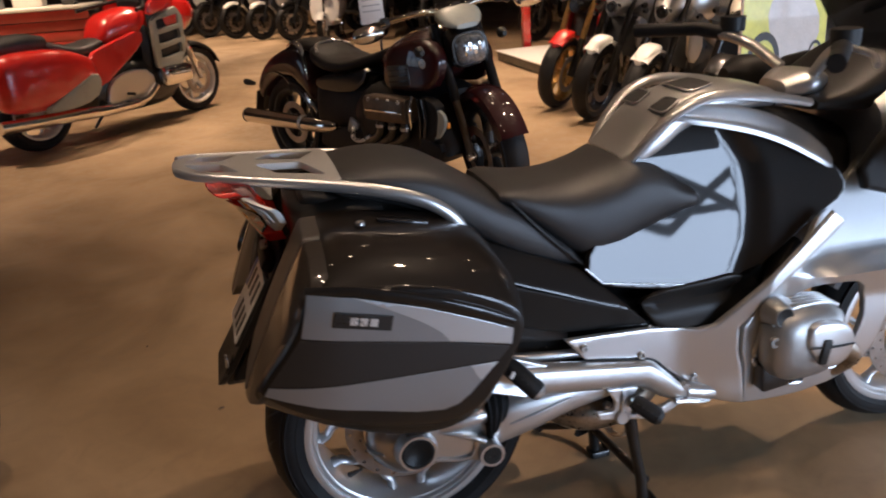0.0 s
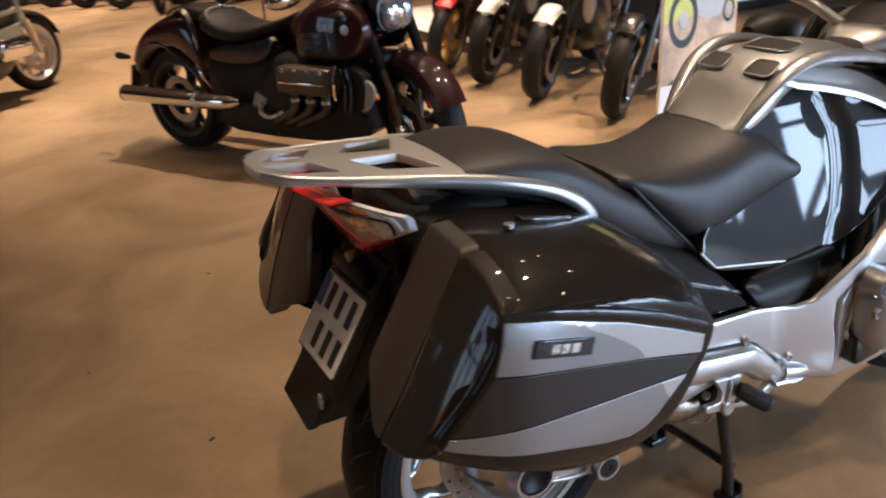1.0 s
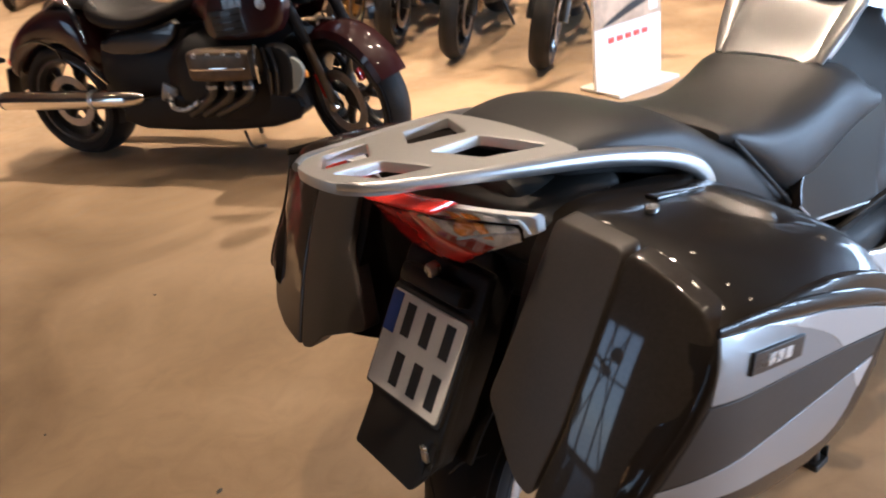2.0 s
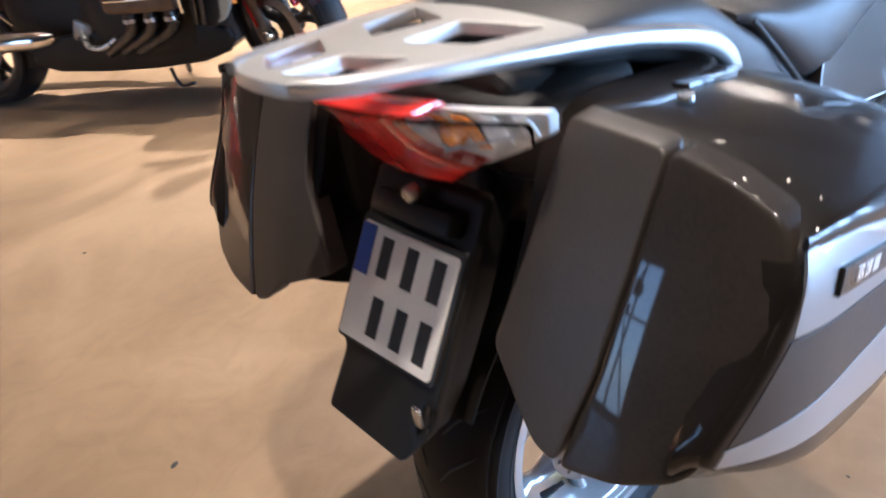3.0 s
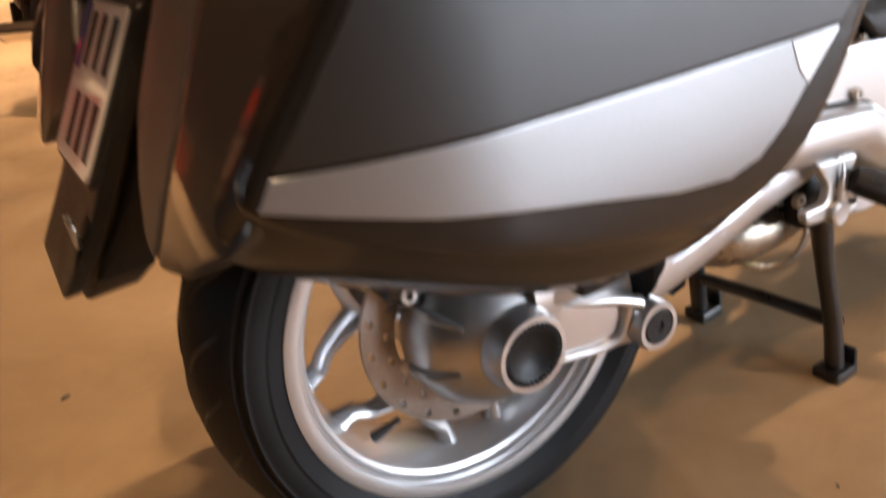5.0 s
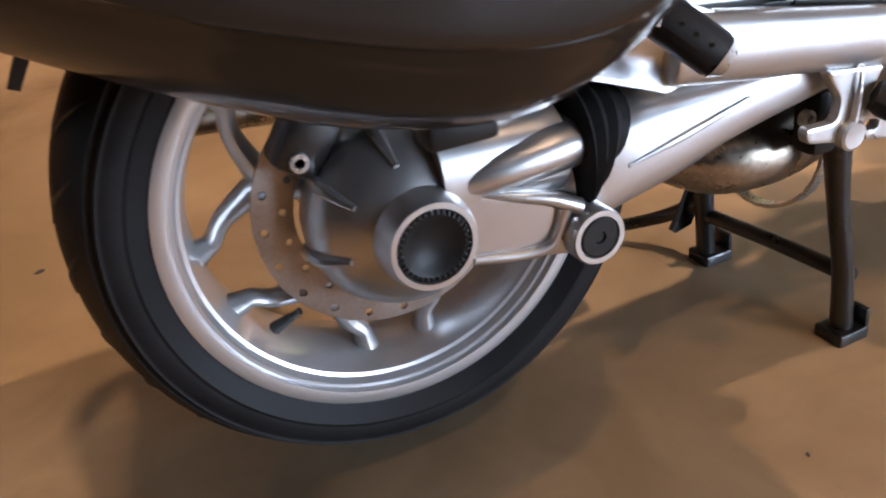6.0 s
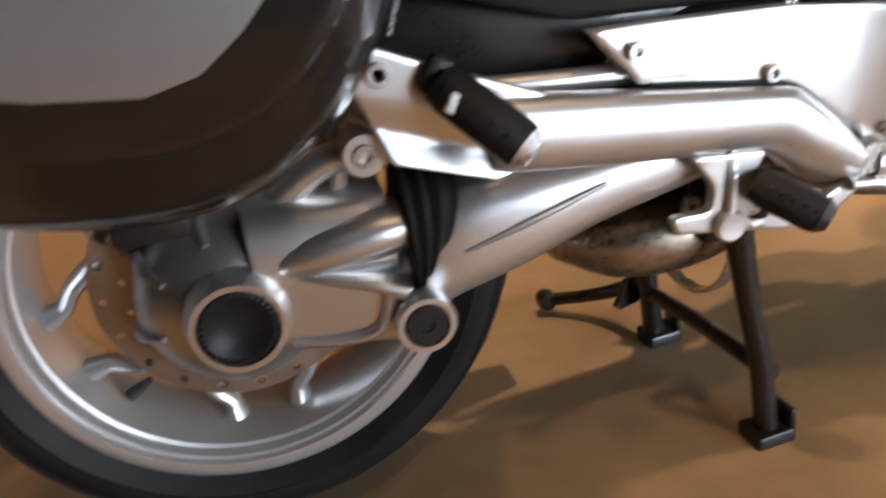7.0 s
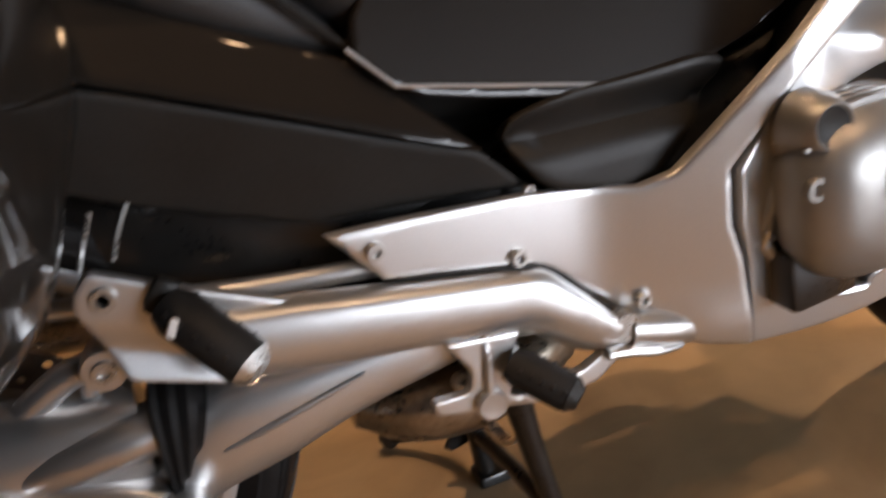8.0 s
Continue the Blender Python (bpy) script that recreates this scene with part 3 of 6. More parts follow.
# final drive and swing arm
hub_prof = [(0.0, -0.060), (0.093, -0.062), (0.097, -0.085), (0.095, -0.105), (0.084, -0.130), (0.066, -0.150), (0.050, -0.160), (0.046, -0.180), (0.043, -0.188), (0.0375, -0.188), (0.0365, -0.170), (0.0, -0.168)]
drive = part("final_drive", lathe(hub_prof, AX, 0, AZ, 56), ALLOY, bike, "cast aluminium final drive housing")
part("axle_cap", lathe([(0.0, -0.176), (0.02, -0.178), (0.027, -0.184), (0.031, -0.186), (0.0362, -0.184), (0.0362, -0.168), (0.0, -0.168)], AX, 0, AZ, 36), MATTE, drive, "black plastic axle cap")
for j in range(36):
    a = radians(10 * j)
    part("tooth", box(AX + 0.0335 * math.cos(a), -0.1855, AZ + 0.0335 * math.sin(a), 0.0045, 0.004, 0.0028, 0.0006, (0, -10 * j, 0)), MATTE, drive)
for a in (35, 100, 145, 190):
    c, s = math.cos(radians(a)), math.sin(radians(a))
    part("rib", sweep([(AX + 0.096 * c, -0.085, AZ + 0.096 * s), (AX + 0.092 * c, -0.118, AZ + 0.092 * s), (AX + 0.070 * c, -0.148, AZ + 0.070 * s)], [0.006, 0.007, 0.003], 8), ALLOY, drive)
caliper = part("brake_caliper", joined(box(-0.078, -0.075, 0.425, 0.05, 0.05, 0.075, 0.01, (0, 35, 0)), box(-0.045, -0.09, 0.455, 0.055, 0.03, 0.03, 0.008, (0, 20, 0))), STAND, bike, "black brake caliper")
part("caliper_bolt", screw(-0.093, -0.102, 0.408, 0.010), BRIGHT, caliper)
part("mark", box(-0.070, -0.1015, 0.452, 0.022, 0.002, 0.010, 0.0008, (0, 12, 0)), PLATE_W, caliper)
arm_rows = [(0.02, 0.310, 0.428, 0.054), (0.08, 0.316, 0.424, 0.055), (0.150, 0.322, 0.420, 0.054)]
part("drive_neck", body(arm_rows, 2.4, yc=-0.115), ALLOY, bike)
sw = [(0.120, 0.276, 0.318, 0.022), (0.165, 0.272, 0.37, 0.036), (0.21, 0.288, 0.400, 0.046), (0.28, 0.306, 0.408, 0.050), (0.36, 0.332, 0.410, 0.050), (0.46, 0.352, 0.420, 0.050), (0.54, 0.365, 0.425, 0.045)]
part("swing_arm", body(sw, 3.0, yc=-0.125), SILVER, bike, "silver painted swing arm")
part("arm_ridge", sweep([(0.215, -0.172, 0.345), (0.28, -0.176, 0.362), (0.36, -0.177, 0.383)], [0.002, 0.004, 0.002], 8), SILVER, bike)
link = [(0.010, 0.378), (0.050, 0.366), (0.128, 0.341), (0.165, 0.322), (0.165, 0.266), (0.106, 0.276), (0.030, 0.289), (0.0, 0.30)]
web = lambda u, v: -0.166 - 0.014 * max(0, u - 0.03) / 0.13  # noqa: E731
arm = part("torque_link", skin(fillet(link, 0.016), web, 0.050, 0.007, 0.010), ALLOY, bike, "cast aluminium arm with raised ribs")
part("rib", sweep([(0.054, web(0.054, 0) + 0.002, 0.357), (0.085, web(0.085, 0) - 0.002, 0.349), (0.120, web(0.12, 0) - 0.004, 0.339), (0.150, web(0.15, 0) - 0.004, 0.324)], [0.002, 0.005, 0.007, 0.009], 14), ALLOY, arm)
part("rib", sweep([(0.136, web(0.136, 0) - 0.003, 0.326), (0.130, web(0.13, 0) - 0.003, 0.308), (0.118, web(0.118, 0) - 0.003, 0.290), (0.090, web(0.09, 0) - 0.002, 0.286), (0.040, web(0.04, 0) - 0.001, 0.293)], [0.008, 0.006, 0.006, 0.006, 0.005], 14), ALLOY, arm)
ring = lathe([(0.0, -0.11), (0.028, -0.11), (0.030, -0.196), (0.028, -0.200), (0.0225, -0.200), (0.0220, -0.192), (0.0, -0.192)], 0.162, 0, 0.293, 36)
piv = part("pivot_boss", ring, ALLOY, bike)
part("pivot_cap", lathe([(0.0, -0.1975), (0.006, -0.1975), (0.007, -0.200), (0.019, -0.200), (0.0215, -0.198), (0.0215, -0.191), (0.0, -0.191)], 0.162, 0, 0.293, 30), MATTE, piv, "black plastic pivot cap")
boot = [(0.158, 0.312, 0.408, 0.047), (0.163, 0.300, 0.432, 0.060), (0.168, 0.306, 0.428, 0.055), (0.176, 0.304, 0.432, 0.060), (0.182, 0.316, 0.428, 0.054), (0.190, 0.318, 0.430, 0.058), (0.198, 0.336, 0.424, 0.051), (0.206, 0.345, 0.422, 0.052)]
rows = []
for x, lo, hi, hw in boot:
    loop = oval(x, (lo + hi) / 2, hw, (hi - lo) / 2, -0.134, 2.2)
    rows.append([Vector((0.181 + (c.x - 0.183) * (0.35 + 0.85 * min(1, max(0, (c.z - 0.305) / 0.11))) + (c.z - 0.37) * 0.16, c.y, c.z)) for c in loop])
part("rubber_boot", loft(rows), RUBBER, bike, "ribbed black rubber gaiter")
part("drive_cheek", sweep([(0.016, -0.140, 0.364), (0.070, -0.150, 0.372), (0.125, -0.151, 0.378), (0.160, -0.148, 0.380)], [0.018, 0.028, 0.032, 0.032], 20, flat=0.8), ALLOY, bike)
part("strut_arm", sweep([(0.030, -0.105, 0.385), (0.060, -0.118, 0.418), (0.095, -0.130, 0.444), (0.135, -0.140, 0.458)], [0.026, 0.023, 0.020, 0.018], 14, flat=0.75), SILVER, bike)
part("strut_web", sweep([(0.118, -0.13, 0.448), (0.108, -0.125, 0.40)], [0.008, 0.008], 8, smooth=False), SILVER, bike)
eye = part("strut_eye", lathe([(0.0, -0.125), (0.019, -0.125), (0.021, -0.165), (0.019, -0.170), (0.0, -0.170)], 0.136, 0, 0.457, 26), ALLOY, bike)
part("strut_bolt", screw(0.136, -0.171, 0.457, 0.011), BRIGHT, eye)
part("spring", lathe([(0.0, -0.03), (0.05, -0.03), (0.05, 0.03), (0.0, 0.03)], 0.22, 0, 0.52, 24), STAND, bike)

# foot-peg carrier
tri = [(0.149, 0.554), (0.133, 0.536), (0.131, 0.520), (0.144, 0.484), (0.156, 0.449), (0.250, 0.414), (0.330, 0.428), (0.322, 0.474), (0.206, 0.526)]


def plate_face(u, v):
    """A folded plate: the lower edge kicks out below a shallow channel."""
    fold = 0.484 - 0.415 * (u - 0.144)
    return -0.188 + 0.008 * min(1, max(0, (fold + 0.024 - v) / 0.022)) - 0.35 * max(0, fold - v)


part("peg_carrier", skin(fillet(tri, 0.007), plate_face, 0.014, 0.003, 0.008), SILVER, bike, "silver cast passenger peg bracket")
tube = [(0.245, 0.490), (0.308, 0.481), (0.403, 0.466), (0.480, 0.454), (0.556, 0.442), (0.568, 0.434), (0.600, 0.402), (0.640, 0.360), (0.625, 0.336), (0.596, 0.328), (0.562, 0.356), (0.522, 0.382), (0.485, 0.388), (0.358, 0.404), (0.248, 0.421)]


def tube_face(u, v):
    mid = 0.455 - (u - 0.25) * 0.13 - max(0, u - 0.54) * 0.55
    w = (v - mid) / 0.036
    return -0.207 + 0.010 * max(0, w) ** 2 + 0.020 * max(0, -w - 0.15) ** 2


part("carrier_arm", skin(fillet(tube, 0.010), tube_face, 0.03, 0.007, 0.012), SILVER, bike, "smooth silver cast arm of the peg bracket")
part("carrier_seam", sweep([(0.41, -0.174, 0.470), (0.48, -0.176, 0.458), (0.562, -0.178, 0.440), (0.61, -0.178, 0.394), (0.642, -0.178, 0.362)], 0.003, 8), MATTE, bike)
for n_, (x, y, z, r) in enumerate([(0.156, -0.190, 0.528, 0.0115), (0.393, -0.184, 0.504, 0.009), (0.535, -0.184, 0.458, 0.009), (0.664, -0.197, 0.378, 0.009), (0.484, -0.196, 0.389, 0.008), (0.476, -0.202, 0.319, 0.010), (0.560, -0.170, 0.520, 0.006)]):
    part("screw", screw(x, y, z, r), BRIGHT, bike)


def peg(a, b, r, name="foot_peg", cap=None):
    a, b = Vector(a), Vector(b)
    d = (b - a).normalized()
    p = part(name, sweep([a, a + d * 0.012, b - d * 0.006, b], [r * 0.8, r, r, r * 0.85], 10, smooth=False, flat=0.85), RUBBER, bike, "black rubber-covered foot peg")
    side = d.cross(Vector((0, 0, 1))).normalized()
    for k in range(5):
        q = a + d * (0.02 + k * (b - a).length * 0.17)
        part("groove", sweep([q - side * r * 0.9 + Vector((0, 0, r * 0.5)), q + side * r * 0.9 + Vector((0, 0, r * 0.5))], 0.0022, 6, smooth=False), MATTE, p)
    part("peg_end", sweep([b - d * 0.002, b + d * 0.008], [r * 0.98, r * 0.6], 10, smooth=False, flat=0.85), cap or BRIGHT, p)
    return p


peg((0.204, -0.200, 0.514), (0.258, -0.248, 0.459), 0.0245)
part("peg_tab", box(0.211, -0.2275, 0.500, 0.022, 0.012, 0.018, 0.003, (0, 30, 0)), PLATE_W, bike, "pale wear tab on the peg hinge")
part("peg_hinge", box(0.202, -0.195, 0.520, 0.024, 0.018, 0.034, 0.006, (0, 35, 0)), MATTE, bike)
low = [(0.437, 0.398), (0.520, 0.388), (0.500, 0.355), (0.520, 0.338), (0.580, 0.320), (0.618, 0.338), (0.636, 0.370), (0.650, 0.362), (0.640, 0.330), (0.600, 0.303), (0.545, 0.298), (0.420, 0.322), (0.416, 0.340), (0.458, 0.338), (0.462, 0.362)]
part("brake_lever_plate", skin(fillet(low, 0.008), lambda u, v: -0.200, 0.012, 0.003, 0.016, [rounded([(0.502, 0.330), (0.522, 0.326), (0.520, 0.316), (0.500, 0.320)], 1)]), SILVER, bike, "silver brake lever bracket")
part("lever_boss", lathe([(0.0, -0.195), (0.016, -0.195), (0.017, -0.208), (0.014, -0.210), (0.0, -0.209)], 0.476, 0, 0.321, 24), ALLOY, bike)
part("plate_rib", sweep([(0.476, -0.205, 0.335), (0.479, -0.206, 0.372), (0.480, -0.204, 0.390)], [0.005, 0.003, 0.001], 8), SILVER, bike)
peg((0.502, -0.205, 0.360), (0.545, -0.250, 0.331), 0.023, cap=MATTE)
part("brake_pedal", sweep([(0.61, -0.205, 0.335), (0.64, -0.205, 0.330), (0.67, -0.205, 0.322), (0.70, -0.205, 0.318)], [0.010, 0.010, 0.010, 0.006], 10, flat=0.7), ALLOY, bike)
part("pedal_pivot", lathe([(0.0, -0.185), (0.016, -0.185), (0.016, -0.206), (0.0, -0.206)], 0.637, 0, 0.357, 20), BRIGHT, bike)
part("heel_tube", sweep([(0.645, -0.19, 0.348), (0.70, -0.195, 0.335), (0.75, -0.19, 0.318)], [0.022, 0.020, 0.012], 14), ALLOY, bike)

# under the engine: silencer box and centre stand
part("collector_box", body([(0.36, 0.235, 0.29, 0.05), (0.42, 0.205, 0.31, 0.095), (0.50, 0.200, 0.32, 0.11), (0.58, 0.215, 0.33, 0.10), (0.64, 0.24, 0.33, 0.07)], 2.3), EXHAUST, bike, "heat-stained steel exhaust collector")
part("collector_strap", lathe([(0.112, -0.008), (0.117, -0.008), (0.117, 0.008), (0.112, 0.008)], 0.545, 0, 0.262, 30, "x", closed=True), BRIGHT, bike)
part("belly_pan", body([(0.62, 0.30, 0.36, 0.10), (0.70, 0.262, 0.36, 0.15), (0.80, 0.250, 0.36, 0.16), (0.95, 0.262, 0.36, 0.15), (1.05, 0.29, 0.36, 0.10)], 2.6), ALLOY_D, bike)
part("engine_block", body([(0.36, 0.34, 0.50, 0.13), (0.48, 0.32, 0.56, 0.145), (0.80, 0.30, 0.60, 0.15), (0.98, 0.32, 0.66, 0.14)], 3.2), STAND, bike)
stand = part("centre_stand", sweep([(0.525, -0.145, 0.285), (0.540, -0.146, 0.19), (0.556, -0.150, 0.10), (0.564, -0.152, 0.012)], [0.017, 0.0135, 0.0135, 0.015], 14), STAND, bike, "black enamelled centre stand")
part("stand_leg", sweep([(0.52, 0.10, 0.285), (0.54, 0.105, 0.19), (0.556, 0.108, 0.012)], [0.017, 0.0145, 0.015], 14), STAND, stand)
part("cross_brace", sweep([(0.552, 0.10, 0.082), (0.560, -0.02, 0.088), (0.566, -0.156, 0.092)], 0.0115, 12), STAND, stand)
part("lever", sweep([(0.552, 0.11, 0.105), (0.535, 0.17, 0.062), (0.50, 0.22, 0.036), (0.452, 0.262, 0.022)], [0.014, 0.012, 0.0105, 0.0105], 12), STAND, stand)
part("lever_knob", lathe([(0.0, -0.014), (0.014, -0.013), (0.017, 0.0), (0.014, 0.013), (0.0, 0.014)], 0.448, 0.265, 0.022, 18), STAND, stand)
part("gusset", skin(rounded([(0.545, 0.14), (0.56, 0.06), (0.50, 0.045), (0.525, 0.09)], 1), lambda u, v: 0.13, 0.008, 0.002, 0.02), STAND, stand)
for y in (-0.152, 0.108):
    part("foot", skin(fillet([(0.538, y - 0.024), (0.592, y - 0.022), (0.592, y + 0.022), (0.538, y + 0.022)], 0.006), lambda u, v: 0.016, -0.0155, 0.003, 0.03, conv=lambda u, v, w: (u, v, w)), STAND, stand)
    part("foot_tab", box(0.588, y, 0.022, 0.008, 0.040, 0.040, 0.003), STAND, stand)
part("stand_hanger", box(0.505, -0.135, 0.315, 0.05, 0.04, 0.08, 0.01), MATTE, bike)
part("stand_bolt", screw(0.462, -0.158, 0.330, 0.010), BRIGHT, bike)

silencer = part("silencer", body([(-0.235, 0.385, 0.455, 0.034), (-0.228, 0.375, 0.465, 0.046), (-0.10, 0.365, 0.470, 0.054), (0.10, 0.345, 0.455, 0.056), (0.28, 0.315, 0.415, 0.048), (0.40, 0.28, 0.34, 0.03)], 2.2, 26, yc=0.185), EXHAUST, bike, "brushed steel silencer")
part("tail_pipe", lathe([(0.022, -0.012), (0.026, -0.012), (0.026, 0.02), (0.022, 0.02)], -0.24, 0.185, 0.42, 24, "x", closed=True), CHROME, silencer)

# lower side fairing, both sides, with the opening for the cylinder
rear_low = [(0.350, 0.529), (0.415, 0.527), (0.487, 0.523), (0.556, 0.519), (0.620, 0.510), (0.672, 0.503), (0.706, 0.513), (0.732, 0.538), (0.764, 0.569), (0.829, 0.632), (0.90, 0.700), (0.96, 0.760),
            (0.990, 0.735), (0.897, 0.650), (0.822, 0.586), (0.757, 0.505), (0.757, 0.447), (0.768, 0.405), (0.782, 0.298), (0.730, 0.310), (0.690, 0.325), (0.660, 0.345), (0.628, 0.383), (0.561, 0.438), (0.449, 0.463), (0.398, 0.471)]


def flank(u, v):
    """The fairing's face bellies out forwards and towards its middle height."""
    return -0.178 - 0.030 * max(0, u - 0.6) / 0.3 - 0.27 * max(0, min(u, 0.82) - 0.63) + (0.15 if v > 0.47 else 0.5) * (v - 0.47) ** 2 - 0.010 * math.exp(-((u - 0.73) / 0.05) ** 2 - ((v - 0.33) / 0.03) ** 2)


both("lower_fairing", skin(rear_low, flank, 0.012, 0.005, 0.018), SILVER, bike, "silver painted lower side fairing")
front_low = [(0.999, 0.745), (0.901, 0.650), (0.827, 0.586), (0.762, 0.505), (0.762, 0.447), (0.773, 0.405), (0.786, 0.297), (0.853, 0.284), (0.95, 0.288), (1.02, 0.303), (1.09, 0.335), (1.13, 0.40), (1.16, 0.50), (1.22, 0.545), (1.32, 0.60), (1.42, 0.70), (1.45, 0.80), (1.36, 0.92), (1.20, 0.90), (1.07, 0.80)]
cyl_hole = [(1.06, 0.578), (0.98, 0.588), (0.914, 0.578), (0.851, 0.536), (0.803, 0.475), (0.794, 0.416), (0.838, 0.366), (0.853, 0.336), (0.935, 0.322), (0.951, 0.340), (1.03, 0.352), (1.075, 0.42), (1.09, 0.50)]


def flank2(u, v):
    """The front flank bellies out to a shelf over the cylinder; the panel above it leans inwards."""
    fore = min(1, max(0, (u - 0.86) / 0.12))
    shelf = min(1, max(0, (v - 0.615) / 0.022))
    return (-0.200 - 0.24 * max(0, 0.85 - u) - 0.030 * min(1, max(0, u - 0.6) / 0.3) - 0.05 * max(0, u - 0.95) - 0.034 * fore * max(0, 1 - abs(v - 0.605) / 0.07) * (1 - shelf)
            + fore * (0.012 * shelf + 0.42 * max(0, v - 0.635)) + 0.4 * min(0, v - 0.5) ** 2)


both("front_fairing", skin(front_low, flank2, 0.016, 0.003, 0.014, [rounded(cyl_hole, 1)]), SILVER, bike, "silver painted front side fairing")
lip = smooth_line([(x, flank2(x, z) - 0.003, z) for x, z in [cyl_hole[k] for k in (3, 4, 5, 6, 7, 8, 9, 10)]], 3)
part("opening_lip", sweep([tuple(q) for q in lip], 0.006, 8, smooth=False), SILVER, bike)

# boxer cylinder
CX, CZ = 0.896, 0.466


def squarish(a, k=0.72):
    return math.copysign(abs(math.cos(a)) ** k, math.cos(a)), math.copysign(abs(math.sin(a)) ** k, math.sin(a))


cyl = loft([[Vector((CX + sx * squarish(a)[0], y, CZ + sz * squarish(a)[1])) for a in [2 * math.pi * k / 40 for k in range(40)]]
            for y, sx, sz in [(-0.14, 0.080, 0.074), (-0.215, 0.086, 0.080), (-0.235, 0.098, 0.090), (-0.262, 0.103, 0.095), (-0.284, 0.099, 0.090), (-0.304, 0.082, 0.070), (-0.314, 0.060, 0.046)]])
head = part("cylinder_head", cyl, HEADGREY, bike, "grey cast boxer cylinder head")
for k in range(5):
    arc_pts = [(CX + 0.104 * squarish(radians(a))[0], -0.222 - k * 0.014, CZ + 0.094 * squarish(radians(a))[1]) for a in range(50, 160, 10)]
    part("cooling_fin", sweep(arc_pts, 0.0044, 8, smooth=False), ALLOY, head)
cover = [(0.868, 0.532), (0.950, 0.528), (0.992, 0.490), (0.985, 0.430), (0.925, 0.405), (0.890, 0.440), (0.862, 0.480)]
part("valve_cover", skin(rounded(cover, 2), lambda u, v: -0.330 + 1.4 * (u - 0.93) ** 2 + 1.4 * (v - 0.475) ** 2, 0.04, 0.010, 0.012), SILVER, head, "silver painted valve cover")
part("cover_line", sweep([(0.868, -0.3275, 0.476), (0.930, -0.333, 0.472), (0.982, -0.3275, 0.468)], 0.0025, 8), MATTE, head)
part("plug_cover", lathe([(0.0, -0.287), (0.015, -0.288), (0.0195, -0.290), (0.0205, -0.290), (0.0205, -0.25), (0.0, -0.25)], 0.824, 0, 0.545, 28), MATTE, head, "black sunken round plug cover")
part("plug_ring", lathe([(0.0205, -0.291), (0.0225, -0.2925), (0.0255, -0.290), (0.030, -0.274), (0.034, -0.250), (0.0205, -0.250)], 0.824, 0, 0.545, 28, closed=True), HEADGREY, head)
part("plug_boss", box(0.842, -0.236, 0.534, 0.084, 0.072, 0.070, 0.026, (0, 8, 0)), HEADGREY, head, "grey cast plug boss")
part("head_bolt", screw(0.803, -0.292, 0.488, 0.013), ALLOY_D, head)
part("cover_bar", box(0.905, -0.330, 0.462, 0.022, 0.012, 0.060, 0.005, (0, 12, 0)), MATTE, head)
part("sump_block", box(0.845, -0.235, 0.378, 0.085, 0.05, 0.07, 0.008, (0, -6, 0)), STAND, head)
part("cylinder_left", flipped(joined(lathe([(0.0, -0.14), (0.09, -0.14), (0.092, -0.30), (0.06, -0.335), (0.0, -0.335)], 0.905, 0, 0.462, 30))), ALLOY, bike)
both("intake_pipe", sweep([(0.86, -0.19, 0.52), (0.90, -0.16, 0.60), (0.96, -0.12, 0.64)], [0.03, 0.028, 0.03], 12), RUBBER, bike)
both("header_pipe", sweep([(0.99, -0.27, 0.44), (1.05, -0.25, 0.38), (1.00, -0.16, 0.29), (0.85, -0.10, 0.262)], 0.021, 12), EXHAUST, bike)

# tank, seats and tail
def tank_face(u, v):
    """A shallow knee scoop that swells out towards the fairing."""
    edge = 0.805 + 0.030 * math.sin((v - 0.62) / 0.32 * math.pi) - 0.35 * max(0, v - 0.86) - 0.25 * max(0, 0.68 - v)
    t = min(1, max(0, (u - edge + 0.035) / 0.07))
    fore = max(0, u - edge)
    return -0.160 - 0.016 * t * t * (3 - 2 * t) - 0.28 * fore - 0.3 * fore * fore + 0.22 * (v - 0.65) + 0.9 * max(0, v - 0.90) ** 2 - 0.25 * min(0, u - 0.62) ** 2


both("tank_side", skin(rounded([(0.400, 0.690), (0.442, 0.640), (0.560, 0.612), (0.690, 0.594), (0.745, 0.600), (0.800, 0.620), (0.870, 0.660), (0.960, 0.735), (1.020, 0.780), (1.022, 0.820), (0.975, 0.875), (0.890, 0.918), (0.780, 0.955), (0.680, 0.968), (0.600, 0.945), (0.545, 0.900), (0.470, 0.78)], 1),
                       tank_face, 0.02, 0.003, 0.012), DARK, bike, "glossy dark graphite tank side panel")
part("tank_core", body([(0.44, 0.60, 0.70, 0.09), (0.56, 0.56, 0.89, 0.115), (0.70, 0.55, 0.955, 0.115), (0.85, 0.55, 0.965, 0.12), (1.02, 0.60, 0.94, 0.12), (1.12, 0.70, 0.90, 0.10)], 3), MATTE, bike)
both("tank_line", sweep([(x, tank_face(x, z) - 0.0015, z) for x, z in ((0.405, 0.688), (0.444, 0.648), (0.520, 0.633), (0.610, 0.616), (0.690, 0.601))], 0.002, 8, smooth=False), SILVER, bike)
part("tank_bridge", body([(0.528, 0.865, 0.905, 0.085), (0.56, 0.87, 0.930, 0.105), (0.62, 0.90, 0.985, 0.112), (0.68, 0.94, 1.015, 0.108), (0.76, 0.96, 1.030, 0.100), (0.86, 0.965, 1.025, 0.085), (0.93, 0.96, 1.005, 0.06)], 3.4), SILVER, bike, "silver tank bridge with black vents")
